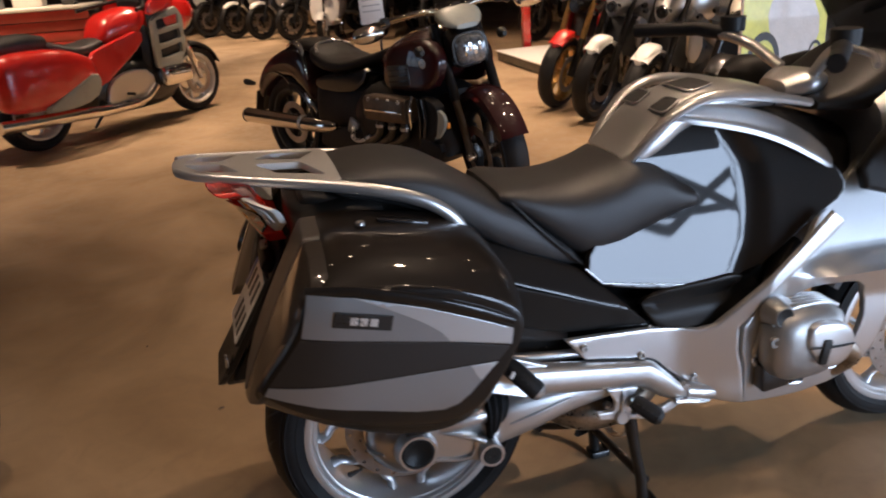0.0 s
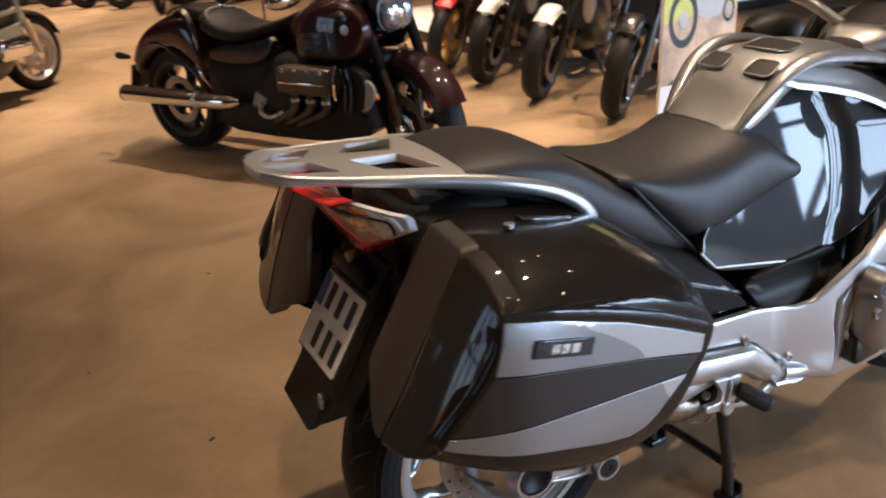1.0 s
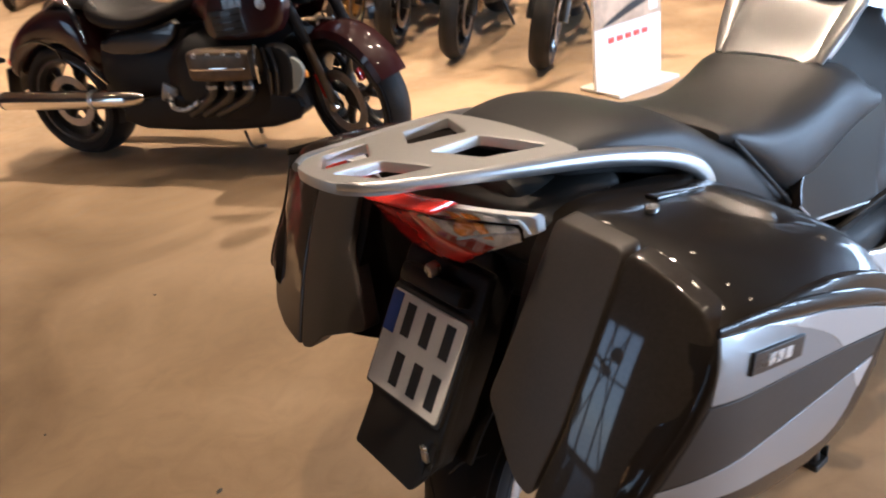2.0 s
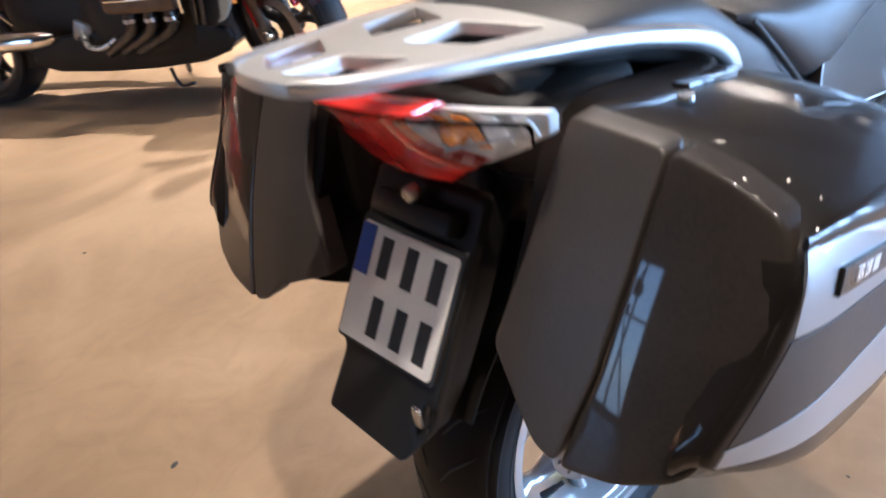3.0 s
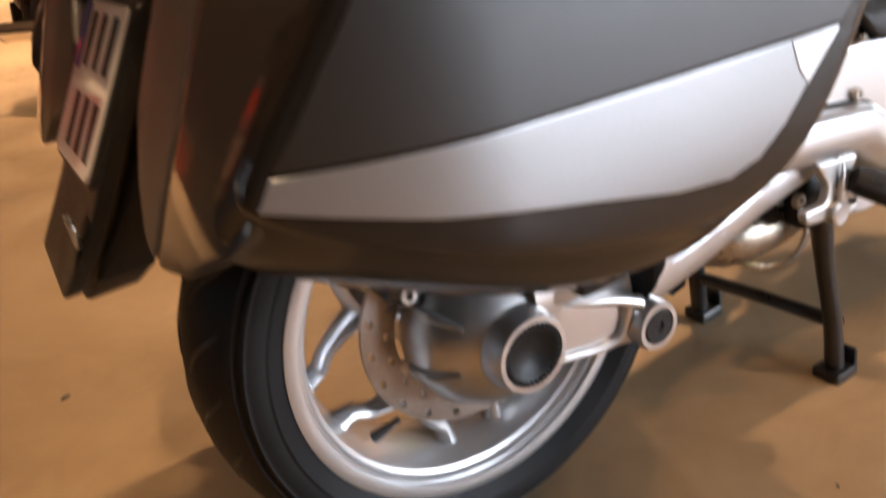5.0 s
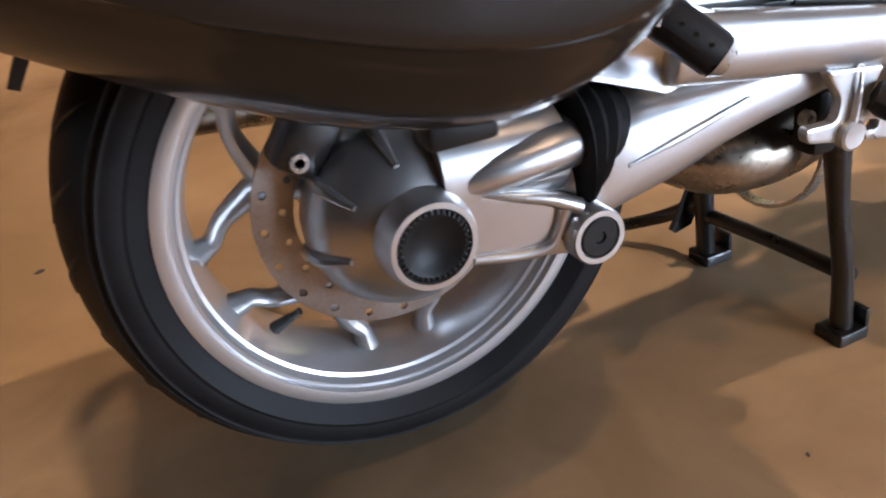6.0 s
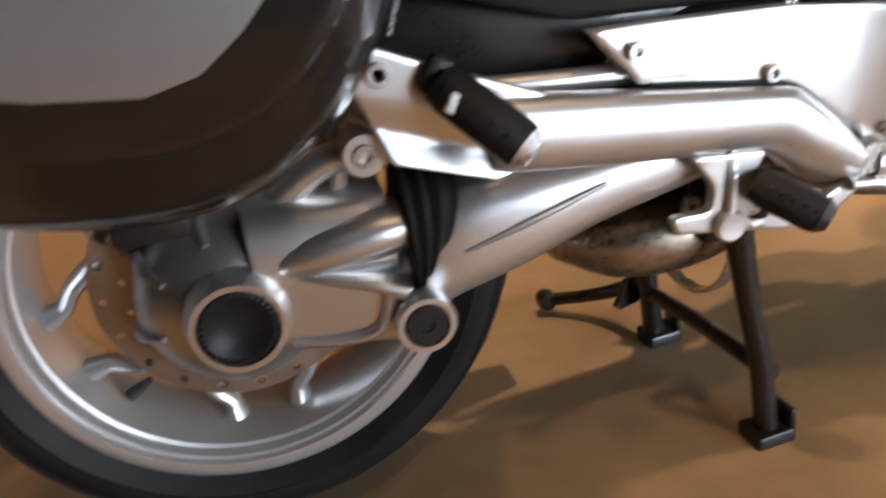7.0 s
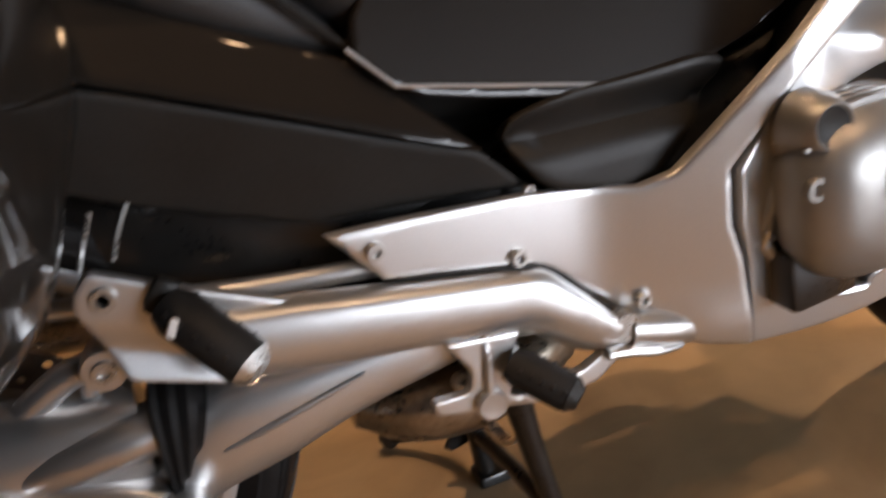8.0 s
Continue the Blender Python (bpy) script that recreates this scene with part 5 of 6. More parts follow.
part("nose_fairing", body([(1.12, 0.78, 1.00, 0.19), (1.22, 0.72, 1.06, 0.27), (1.36, 0.70, 1.05, 0.26), (1.50, 0.74, 0.98, 0.20), (1.60, 0.80, 0.92, 0.10)], 2.8), SILVER, bike, "silver nose fairing")
both("fairing_shoulder", skin(rounded([(1.02, 0.80), (1.10, 0.95), (1.22, 1.04), (1.36, 1.00), (1.34, 0.86), (1.16, 0.76)], 1), lambda u, v: -0.275 + 0.3 * abs(u - 1.2), 0.02, 0.008, 0.02), MATTE, bike, "black fairing shoulder")
part("windscreen", skin(rounded([(-0.17, 1.04), (0.17, 1.04), (0.20, 1.18), (0.15, 1.34), (-0.15, 1.34), (-0.20, 1.18)], 2), lambda u, v: 1.36 - 0.55 * (v - 1.04) - 1.6 * u * u, 0.004, 0.002, 0.03, conv=lambda u, v, w: (w, u, v)), GLASS, bike, "smoked windscreen")
part("dashboard", body([(1.00, 0.95, 0.985, 0.12), (1.08, 0.94, 1.01, 0.15), (1.18, 0.93, 1.07, 0.16), (1.24, 0.95, 1.10, 0.14)], 3), MATTE, bike)
part("yoke", body([(0.965, 0.975, 1.015, 0.05), (1.02, 0.975, 1.035, 0.085), (1.07, 0.98, 1.03, 0.06)], 3), ALLOY, bike, "cast aluminium top yoke")
bars = part("handlebar", joined(sweep([(1.03, -0.06, 1.03), (0.99, -0.15, 1.085), (0.92, -0.27, 1.115), (0.82, -0.37, 1.11)], 0.0135, 12), sweep([(1.03, 0.06, 1.03), (0.99, 0.15, 1.085), (0.92, 0.27, 1.115), (0.82, 0.37, 1.11)], 0.0135, 12)), ALLOY, bike, "silver handlebar")
for s in (-1, 1):
    part("grip", sweep([(0.968, s * 0.205, 1.104), (0.925, s * 0.265, 1.115), (0.81, s * 0.385, 1.110)], 0.0185, 14, smooth=False), RUBBER, bars)
    part("reservoir", lathe([(0.0, 0.0), (0.03, 0.0), (0.032, 0.035), (0.0, 0.04)], 0.985, s * 0.20, 1.11, 20, "z"), MATTE, bars)
    part("lever", sweep([(0.97, s * 0.24, 1.11), (0.95, s * 0.32, 1.105), (0.89, s * 0.40, 1.10)], 0.007, 8), ALLOY, bars)
    mir = part("mirror", body([(1.10, 0.86, 0.98, 0.03), (1.16, 0.83, 1.01, 0.075), (1.24, 0.84, 1.00, 0.07), (1.30, 0.88, 0.97, 0.02)], 2.5, yc=s * 0.40), MATTE, bike, "dark mirror housing")


# ---- other machines on the floor ----
def heading(x, y, hx, hy, z=0.0):
    """A pose on the floor whose x axis looks along (hx, hy)."""
    return Matrix.Translation((x, y, z)) @ Matrix.Rotation(math.atan2(hy, hx), 4, "Z")


def arc_guard(cx, cz, r, half, a0, a1, t=0.006, crown=0.022):
    """A mudguard: a crowned strip bent round a wheel."""
    prof = [(r - crown, -half), (r - crown * 0.35, -half * 0.86), (r, -half * 0.4), (r + 0.004, 0), (r, half * 0.4), (r - crown * 0.35, half * 0.86), (r - crown, half),
            (r - crown - t * 0.4, half * 0.94), (r - crown * 0.35 - t, half * 0.8), (r - t, 0), (r - crown * 0.35 - t, -half * 0.8), (r - crown - t * 0.4, -half * 0.94)]
    return lathe(prof, cx, 0, cz, 26, closed=True, arc=(a0, a1))


def naked_bike(m, label, paint, guard, rim, group, fork=None, screen=None):
    """A naked sports motorcycle, rear tyre on the origin, nose along x."""
    b = thing("naked_motorcycle", m, label, "motorcycle", group)
    foot = 0.012 if m[2][2] > 0.999 else 0.054
    wheel(b, 0, 0.315, 0.315, 0.17, 0.215, 5, rim_mat=rim, disc=0.11, disc_y=(-0.07,), spread=14, hub=0.05, segs=40)
    wheel(b, 1.41, 0.300, 0.300, 0.12, 0.215, 5, rim_mat=rim, disc=0.15, disc_y=(-0.07, 0.07), spread=14, phase=30, hub=0.045, segs=40)
    fork = fork or BLACKP
    for s in (-1, 1):
        part("fork_slider", sweep([(1.425, s * 0.095, 0.29), (1.36, s * 0.098, 0.48), (1.325, s * 0.1, 0.585)], [0.030, 0.027, 0.026], 14), STAND, b)
        part("fork_tube", sweep([(1.33, s * 0.1, 0.57), (1.19, s * 0.1, 0.98)], [0.024, 0.024], 14, smooth=False), fork, b)
        part("caliper", box(1.34, s * 0.088, 0.36, 0.05, 0.045, 0.12, 0.012, (0, -20, 0)), GOLD if rim is GOLD else STAND, b)
        part("guard_stay", sweep([(1.37, s * 0.085, 0.47), (1.29, s * 0.082, 0.55)], [0.014, 0.010], 8, smooth=False, flat=0.5), guard, b)
        part("indicator", body([(1.16, 0.83, 0.855, 0.012), (1.19, 0.82, 0.865, 0.022), (1.23, 0.83, 0.855, 0.012)], 2.2, 14, yc=s * 0.20), BLACKP, b)
        part("radiator_wing", skin(rounded([(0.86, 0.62), (1.14, 0.80), (1.20, 0.74), (1.12, 0.52), (0.96, 0.48)], 1), lambda u, v: s * (0.165 - 0.3 * (u - 1.0) ** 2), -s * 0.02, 0.008, 0.03), paint, b)
        part("frame_spar", sweep([(1.12, s * 0.10, 0.84), (0.85, s * 0.15, 0.70), (0.50, s * 0.15, 0.50), (0.42, s * 0.13, 0.36)], [0.035, 0.04, 0.038, 0.03], 12, flat=1.3), ALLOY_D, b)
        part("foot_peg", sweep([(0.46, s * 0.16, 0.36), (0.46, s * 0.25, 0.36)], 0.012, 10, smooth=False), RUBBER, b)
        mirror = part("mirror", body([(1.00, 1.13, 1.15, 0.02), (1.03, 1.10, 1.18, 0.055), (1.06, 1.11, 1.17, 0.05), (1.08, 1.13, 1.15, 0.02)], 2.2, 16, yc=s * 0.40), BLACKP, b)
        part("mirror_stem", sweep([(1.04, s * 0.38, 1.12), (1.08, s * 0.28, 1.05)], 0.006, 8, smooth=False), BLACKP, mirror)
    part("front_mudguard", arc_guard(1.41, 0.300, 0.322, 0.068, 55, 165), guard, b)
    part("mudguard_nose", body([(1.30, 0.60, 0.625, 0.03), (1.38, 0.60, 0.648, 0.06), (1.48, 0.58, 0.640, 0.062), (1.56, 0.54, 0.60, 0.05), (1.60, 0.53, 0.56, 0.02)], 2.4, 20), guard, b)
    part("tank", body([(0.58, 0.76, 0.84, 0.09), (0.66, 0.74, 0.94, 0.135), (0.80, 0.73, 1.00, 0.165), (0.98, 0.75, 1.01, 0.165), (1.10, 0.80, 0.97, 0.12), (1.15, 0.85, 0.93, 0.06)], 2.5), paint, b)
    part("filler_cap", lathe([(0.0, 0.0), (0.045, 0.0), (0.045, 0.012), (0.0, 0.016)], 0.90, 0, 1.004, 24, "z"), BRIGHT, b)
    part("seat", body([(-0.10, 0.88, 0.92, 0.06), (0.05, 0.84, 0.92, 0.11), (0.22, 0.78, 0.87, 0.14), (0.45, 0.75, 0.84, 0.14), (0.62, 0.76, 0.86, 0.10)], 2.8), SEAT, b)
    part("tail", body([(-0.28, 0.86, 0.90, 0.03), (-0.18, 0.81, 0.91, 0.08), (0.05, 0.74, 0.86, 0.11), (0.30, 0.68, 0.80, 0.10)], 2.6), paint, b)
    part("tail_lamp", body([(-0.305, 0.865, 0.885, 0.02), (-0.285, 0.855, 0.90, 0.045), (-0.26, 0.86, 0.90, 0.04)], 2.4, 16), REDLENS, b)
    part("engine", body([(0.36, 0.30, 0.46, 0.12), (0.48, 0.24, 0.58, 0.17), (0.70, 0.22, 0.66, 0.19), (0.90, 0.26, 0.68, 0.17), (1.02, 0.36, 0.60, 0.12)], 3), STAND, b)
    for s in (-1, 1):
        part("clutch_cover", lathe([(0.0, s * 0.225), (0.06, s * 0.22), (0.085, s * 0.20), (0.09, s * 0.16), (0.0, s * 0.16)], 0.60, 0, 0.36, 28), ALLOY_D, b)
    part("radiator", box(1.08, 0, 0.60, 0.04, 0.30, 0.28, 0.006, (0, -14, 0)), INK, b)
    for k in range(4):
        y = -0.09 + 0.06 * k
        part("header_pipe", sweep([(1.00, y, 0.54), (1.10, y, 0.44), (1.05, y * 0.8, 0.26), (0.85, y * 0.5, 0.20)], 0.019, 10), EXHAUST, b)
    part("silencer", sweep([(0.80, -0.10, 0.20), (0.50, -0.17, 0.22), (0.20, -0.21, 0.32), (-0.10, -0.22, 0.42)], [0.03, 0.045, 0.06, 0.055], 16), ALLOY_D, b)
    part("swing_arm", joined(sweep([(0.42, -0.12, 0.38), (0.0, -0.115, 0.315)], [0.04, 0.026], 12, smooth=False), sweep([(0.42, 0.12, 0.38), (0.0, 0.115, 0.315)], [0.04, 0.026], 12, smooth=False)), ALLOY_D, b)
    part("shock", sweep([(0.30, 0.0, 0.40), (0.44, 0.0, 0.68)], 0.035, 14, smooth=False), RED if paint is RED else GOLD, b)
    lamp = part("headlamp", body([(1.14, 0.86, 0.98, 0.07), (1.20, 0.80, 1.02, 0.105), (1.28, 0.77, 0.99, 0.09), (1.36, 0.78, 0.90, 0.05)], 1.7, 24), paint if paint is not RED else BLACKP, b)
    part("lens", body([(1.29, 0.80, 0.955, 0.080), (1.34, 0.80, 0.915, 0.060), (1.374, 0.81, 0.885, 0.035)], 1.7, 24), LAMPDARK, lamp, "clear headlamp glass")
    part("instruments", body([(1.12, 1.02, 1.06, 0.05), (1.18, 1.00, 1.09, 0.08), (1.24, 1.00, 1.06, 0.06)], 2.6, 18), MATTE, b)
    if screen:
        part("fly_screen", skin(rounded([(-0.11, 1.00), (0.11, 1.00), (0.09, 1.12), (-0.09, 1.12)], 1), lambda u, v: 1.32 - 0.6 * (v - 1.0) - 2 * u * u, 0.006, 0.002, 0.03, conv=lambda u, v, w: (w, u, v)), screen, b)
    bar = part("handlebar", sweep([(1.02, -0.38, 1.04), (1.10, -0.22, 1.06), (1.15, -0.08, 1.03), (1.15, 0.08, 1.03), (1.10, 0.22, 1.06), (1.02, 0.38, 1.04)], 0.013, 10), STAND, b)
    for s in (-1, 1):
        part("grip", sweep([(1.065, s * 0.29, 1.05), (1.015, s * 0.39, 1.04)], 0.019, 12, smooth=False), RUBBER, bar)
        part("lever", sweep([(1.11, s * 0.24, 1.05), (1.09, s * 0.36, 1.035)], 0.007, 8, smooth=False), ALLOY, bar)
    part("side_stand", sweep([(0.62, 0.14, 0.25), (0.56, 0.24, foot)], 0.012, 10, smooth=False), STAND, b)
    part("chain_guard", box(0.22, 0.12, 0.43, 0.36, 0.03, 0.03, 0.006, (0, 8, 0)), MATTE, b)
    return b


NH = (-0.80, -0.60)


def front_at(x, y, hx, hy, wb=1.41, z=0.0, lean=0.0):
    """The pose of a machine whose front tyre stands at (x, y), leaning to its left on the side stand."""
    d = math.hypot(hx, hy)
    return heading(x - hx / d * wb, y - hy / d * wb, hx, hy, z) @ Matrix.Rotation(radians(-lean), 4, "X")


LEAN = 11.0
ROWG = "row of naked motorcycles"
naked_bike(front_at(2.40, 4.72, *NH, lean=LEAN, z=0.008), "naked motorcycle with red front mudguard and gold wheels", RED, RED, GOLD, ROWG, GOLD)
naked_bike(front_at(2.45, 4.165, *NH, lean=LEAN, z=0.008), "naked motorcycle with white mudguard and silver grey tank", GREYP, WHITEP, BLACKP, ROWG)
naked_bike(front_at(2.455, 3.45, *NH, lean=LEAN, z=0.008), "naked motorcycle with white mudguard and pale grey tank", SILVER, WHITEP, BLACKP, ROWG, None, GLASS)
naked_bike(front_at(2.54, 2.72, *NH, lean=LEAN, z=0.008), "black naked motorcycle with cream side panels", CREAM, BLACKP, BLACKP, ROWG)
dark_bike = naked_bike(front_at(4.05, 9.30, -0.9, -0.35), "dark motorcycle at the back of the showroom", BLACKP, BLACKP, BLACKP, "dark motorcycles at the back", None, None)
pale_bike = naked_bike(front_at(0.55, 13.3, -0.9, -0.45), "white motorcycle at the back of the showroom", WHITEP, WHITEP, BLACKP, "motorcycles at the back", None, None)
for k, (x, y, hx, hy) in enumerate(((1.00, 12.6, -0.9, -0.45), (0.12, 14.0, -0.9, -0.45), (-0.35, 14.8, -0.9, -0.45), (-0.85, 15.6, -0.9, -0.45), (2.3, 11.6, -0.6, -0.8), (3.0, 11.2, -0.6, -0.8), (4.6, 8.0, -0.9, -0.35))):
    copy_thing(pale_bike if k in (1, 3) else dark_bike, front_at(x, y, hx, hy))
near = copy_thing(dark_bike, front_at(-1.29, 0.62, 0.92, -0.38))
tagged(near, "black motorcycle of which the front tyre shows", "motorcycle", "parked motorcycles")

# a low display platform with a second row on it
plat = tagged(new("platform"), "low display platform with white top and dark edge", "platform", kind="structure")
part("platform_base", box(5.2, 6.55, 0.052, 4.46, 2.56, 0.104, 0.004), STAND, plat)
part("platform_top", box(5.2, 6.55, 0.113, 4.5, 2.6, 0.016, 0.003), BOARD, plat, "white platform top")
naked_bike(front_at(3.30, 6.35, -0.75, -0.55, z=0.129, lean=LEAN), "red motorcycle with gold wheels on the platform", RED, BLACKP, GOLD, "motorcycles on the platform", GOLD)
naked_bike(front_at(4.05, 5.75, -0.75, -0.55, z=0.129, lean=LEAN), "white and grey motorcycle on the platform", WHITEP, WHITEP, BLACKP, "motorcycles on the platform", None, GLASS)
naked_bike(front_at(4.75, 5.60, -0.75, -0.55, z=0.129, lean=LEAN), "silver motorcycle on the platform", SILVER, GREYP, BLACKP, "motorcycles on the platform", None, GLASS)
post = thing("red_post", Matrix.Translation((3.40, 7.98, 0)), "slim red painted steel column on a square foot", "post")
part("column", box(0, 0, 1.5, 0.09, 0.09, 3.0, 0.006), RED, post)
part("foot_plate", box(0, 0, 0.006, 0.16, 0.16, 0.012, 0.003), RED, post)


# ---- the maroon cruiser ----
def cruiser(m):
    b = thing("cruiser_motorcycle", m, "dark maroon six-cylinder cruiser motorcycle with chrome exhaust", "motorcycle")
    wheel(b, 0, 0.315, 0.315, 0.20, 0.215, 5, rim_mat=STAND, disc=0.14, disc_y=(-0.08,), spread=14, hub=0.06, segs=48, spoke_w=0.02)
    fw = wheel(b, 1.707, 0.318, 0.318, 0.135, 0.235, 5, rim_mat=STAND, disc=0.155, disc_y=(-0.08, 0.08), spread=14, phase=20, hub=0.05, segs=48)
    part("rear_mudguard", body([(-0.345, 0.46, 0.52, 0.06), (-0.32, 0.44, 0.60, 0.115), (-0.22, 0.53, 0.70, 0.14), (-0.08, 0.60, 0.775, 0.15), (0.08, 0.60, 0.825, 0.15), (0.20, 0.52, 0.825, 0.15), (0.28, 0.45, 0.76, 0.14), (0.33, 0.46, 0.64, 0.10)], 2.7, 32), MAROON, b, "glossy dark maroon rear mudguard")
    part("guard_liner", arc_guard(0.0, 0.315, 0.345, 0.11, -20, 170, 0.006, 0.02), INK, b)
    part("front_mudguard", arc_guard(1.707, 0.318, 0.352, 0.085, 25, 150, 0.007, 0.05), MAROON, b, "dark maroon front mudguard")
    for s in (-1, 1):
        part("guard_crease", sweep([(-0.27, s * 0.132, 0.55), (-0.17, s * 0.150, 0.63), (-0.03, s * 0.156, 0.655), (0.08, s * 0.155, 0.61), (0.11, s * 0.152, 0.53)], [0.003, 0.006, 0.007, 0.006, 0.003], 8), BLACKP, b)
        part("grab_loop", sweep([(0.06, s * 0.115, 0.80), (0.16, s * 0.125, 0.845), (0.24, s * 0.14, 0.825), (0.28, s * 0.15, 0.74), (0.30, s * 0.152, 0.63)], [0.010, 0.021, 0.022, 0.016, 0.008], 10, flat=0.55), CHROME, b, "chrome grab loop")
        part("guard_trim", sweep([(0.26, s * 0.155, 0.54), (0.31, s * 0.158, 0.49), (0.37, s * 0.16, 0.43)], [0.008, 0.013, 0.008], 8), CHROME, b)
        part("fork_cover", sweep([(1.60, s * 0.12, 0.60), (1.54, s * 0.12, 0.75), (1.44, s * 0.12, 0.98)], [0.027, 0.028, 0.028], 14), BLACKP, b)
        part("fork_leg", sweep([(1.70, s * 0.12, 0.31), (1.66, s * 0.12, 0.42), (1.595, s * 0.12, 0.61)], [0.024, 0.021, 0.021], 12), HEADALLOY, b, "brown satin fork slider")
        part("axle_cap", lathe([(0.0, s * 0.150), (0.020, s * 0.150), (0.024, s * 0.140), (0.024, s * 0.10), (0.0, s * 0.10)], 1.707, 0, 0.318, 18), CHROME, b)
        part("caliper", box(1.62, s * 0.105, 0.40, 0.035, 0.04, 0.13, 0.012, (0, -20, 0)), RED, b)
        part("cylinder_head", body([(1.06, 0.50, 0.605, 0.03), (1.08, 0.485, 0.62, 0.055), (1.36, 0.485, 0.62, 0.055), (1.38, 0.50, 0.605, 0.03)], 5, 28, yc=s * 0.30), HEADALLOY, b, "brown satin cylinder head cover")
        for k in range(4):
            part("head_bolt", screw(1.105 + 0.08 * k, s * 0.352, 0.603, 0.012, s), BRIGHT, b)
        part("head_line", box(1.22, s * 0.356, 0.545, 0.29, 0.008, 0.012, 0.003), CHROME, b)
        part("head_band", sweep([(1.40, s * 0.30, 0.63), (1.41, s * 0.335, 0.56), (1.40, s * 0.32, 0.47)], 0.007, 8), CHROME, b)
        for k in range(3):
            part("down_pipe", sweep([(1.12 + 0.10 * k, s * 0.29, 0.49), (1.10 + 0.10 * k, s * 0.28, 0.40), (0.92 + 0.08 * k, s * 0.24, 0.30)], 0.024, 10), STAND, b)
            part("pipe_clamp", lathe([(0.026, -0.008), (0.030, -0.008), (0.030, 0.008), (0.026, 0.008)], 1.115 + 0.10 * k, s * 0.285, 0.445, 16, "z", closed=True), BRIGHT, b)
        part("radiator_shroud", skin(rounded([(1.40, 0.40), (1.41, 0.62), (1.50, 0.62), (1.56, 0.56), (1.52, 0.38)], 1), lambda u, v: s * (0.28 - 0.8 * (u - 1.42) ** 2), -s * 0.06, 0.015, 0.03), ENGINE, b, "black side radiator shroud")
        for k in range(2):
            part("shroud_band", sweep([(1.425 + 0.035 * k, s * 0.285, 0.615), (1.445 + 0.035 * k, s * 0.292, 0.52), (1.425 + 0.035 * k, s * 0.285, 0.41)], 0.009, 8), BLACKP, b)
        part("side_lens", skin(rounded([(1.48, 0.41), (1.49, 0.50), (1.52, 0.57), (1.58, 0.55), (1.60, 0.50), (1.56, 0.43), (1.52, 0.40)], 1), lambda u, v: s * 0.262, -s * 0.02, 0.006, 0.03), GRILLE, b)
        part("marker", box(1.585, s * 0.23, 0.48, 0.02, 0.02, 0.03, 0.005), AMBER, b)
        part("scoop", skin(rounded([(1.08, 0.70), (1.16, 0.86), (1.30, 0.91), (1.44, 0.905), (1.53, 0.84), (1.53, 0.74), (1.47, 0.645), (1.28, 0.63), (1.12, 0.64)], 1), lambda u, v: s * (0.245 - 0.5 * (u - 1.30) ** 2 - 1.5 * max(0, v - 0.76) ** 2), -s * 0.06, 0.022, 0.03), MAROON, b, "dark maroon tank scoop")
        part("scoop_emblem", lathe([(0.0, s * 0.006), (0.022, s * 0.004), (0.026, 0.0), (0.0, 0.0)], 1.43, s * 0.236, 0.79, 20), BRIGHT, b)
        part("scoop_mesh", box(1.25, s * 0.244, 0.72, 0.17, 0.012, 0.11, 0.01, (0, -6, 0)), INK, b, "black mesh insert")
        for k in range(3):
            part("mesh_bar", box(1.25, s * 0.252, 0.69 + 0.03 * k, 0.16, 0.006, 0.008, 0.002, (0, -6, 0)), BLACKP, b)
        part("side_cover", skin(rounded([(0.40, 0.58), (0.42, 0.665), (0.74, 0.69), (0.92, 0.74), (0.86, 0.62), (0.68, 0.57)], 1), lambda u, v: s * (0.178 - 0.8 * (v - 0.62) ** 2), -s * 0.03, 0.012, 0.03), BLACKP, b, "gloss black side cover")
        part("lower_cover", skin(rounded([(0.46, 0.22), (0.50, 0.36), (0.90, 0.40), (1.40, 0.40), (1.56, 0.36), (1.48, 0.24), (1.00, 0.20)], 1), lambda u, v: s * (0.235 - 0.2 * max(0, 0.28 - v)), -s * 0.03, 0.012, 0.04), ENGINE, b)
        part("silencer", sweep([(0.65, s * 0.235, 0.385), (0.61, s * 0.25, 0.383), (0.50, s * 0.26, 0.381), (0.20, s * 0.265, 0.380), (-0.10, s * 0.265, 0.379), (-0.25, s * 0.265, 0.378)], [0.020, 0.036, 0.044, 0.047, 0.048, 0.048], 22), CHROME, b, "long chrome silencer")
        part("silencer_tip", sweep([(-0.235, s * 0.265, 0.378), (-0.262, s * 0.265, 0.378)], [0.046, 0.050], 20, smooth=False), INK, b)
        part("silencer_band", lathe([(0.046, -0.012), (0.050, -0.010), (0.050, 0.010), (0.046, 0.012)], 0.36, s * 0.264, 0.3805, 24, "x", closed=True), BRIGHT, b)
        part("foot_peg", sweep([(0.80, s * 0.22, 0.40), (0.84, s * 0.27, 0.345), (0.92, s * 0.28, 0.335), (1.0, s * 0.27, 0.37)], [0.014, 0.012, 0.011, 0.010], 10), BRIGHT, b)
        part("peg_plate", box(0.80, s * 0.225, 0.39, 0.09, 0.02, 0.10, 0.012, (0, 25, 0)), ALLOY_D, b)
        part("indicator", body([(-0.42, 0.565, 0.585, 0.012), (-0.39, 0.55, 0.595, 0.022), (-0.30, 0.555, 0.58, 0.010)], 2.2, 14, yc=s * 0.16), MATTE, b)
        part("front_indicator", body([(1.46, 0.86, 0.885, 0.012), (1.50, 0.845, 0.905, 0.028), (1.54, 0.86, 0.885, 0.012)], 2.2, 14, yc=s * 0.24), MATTE, b)
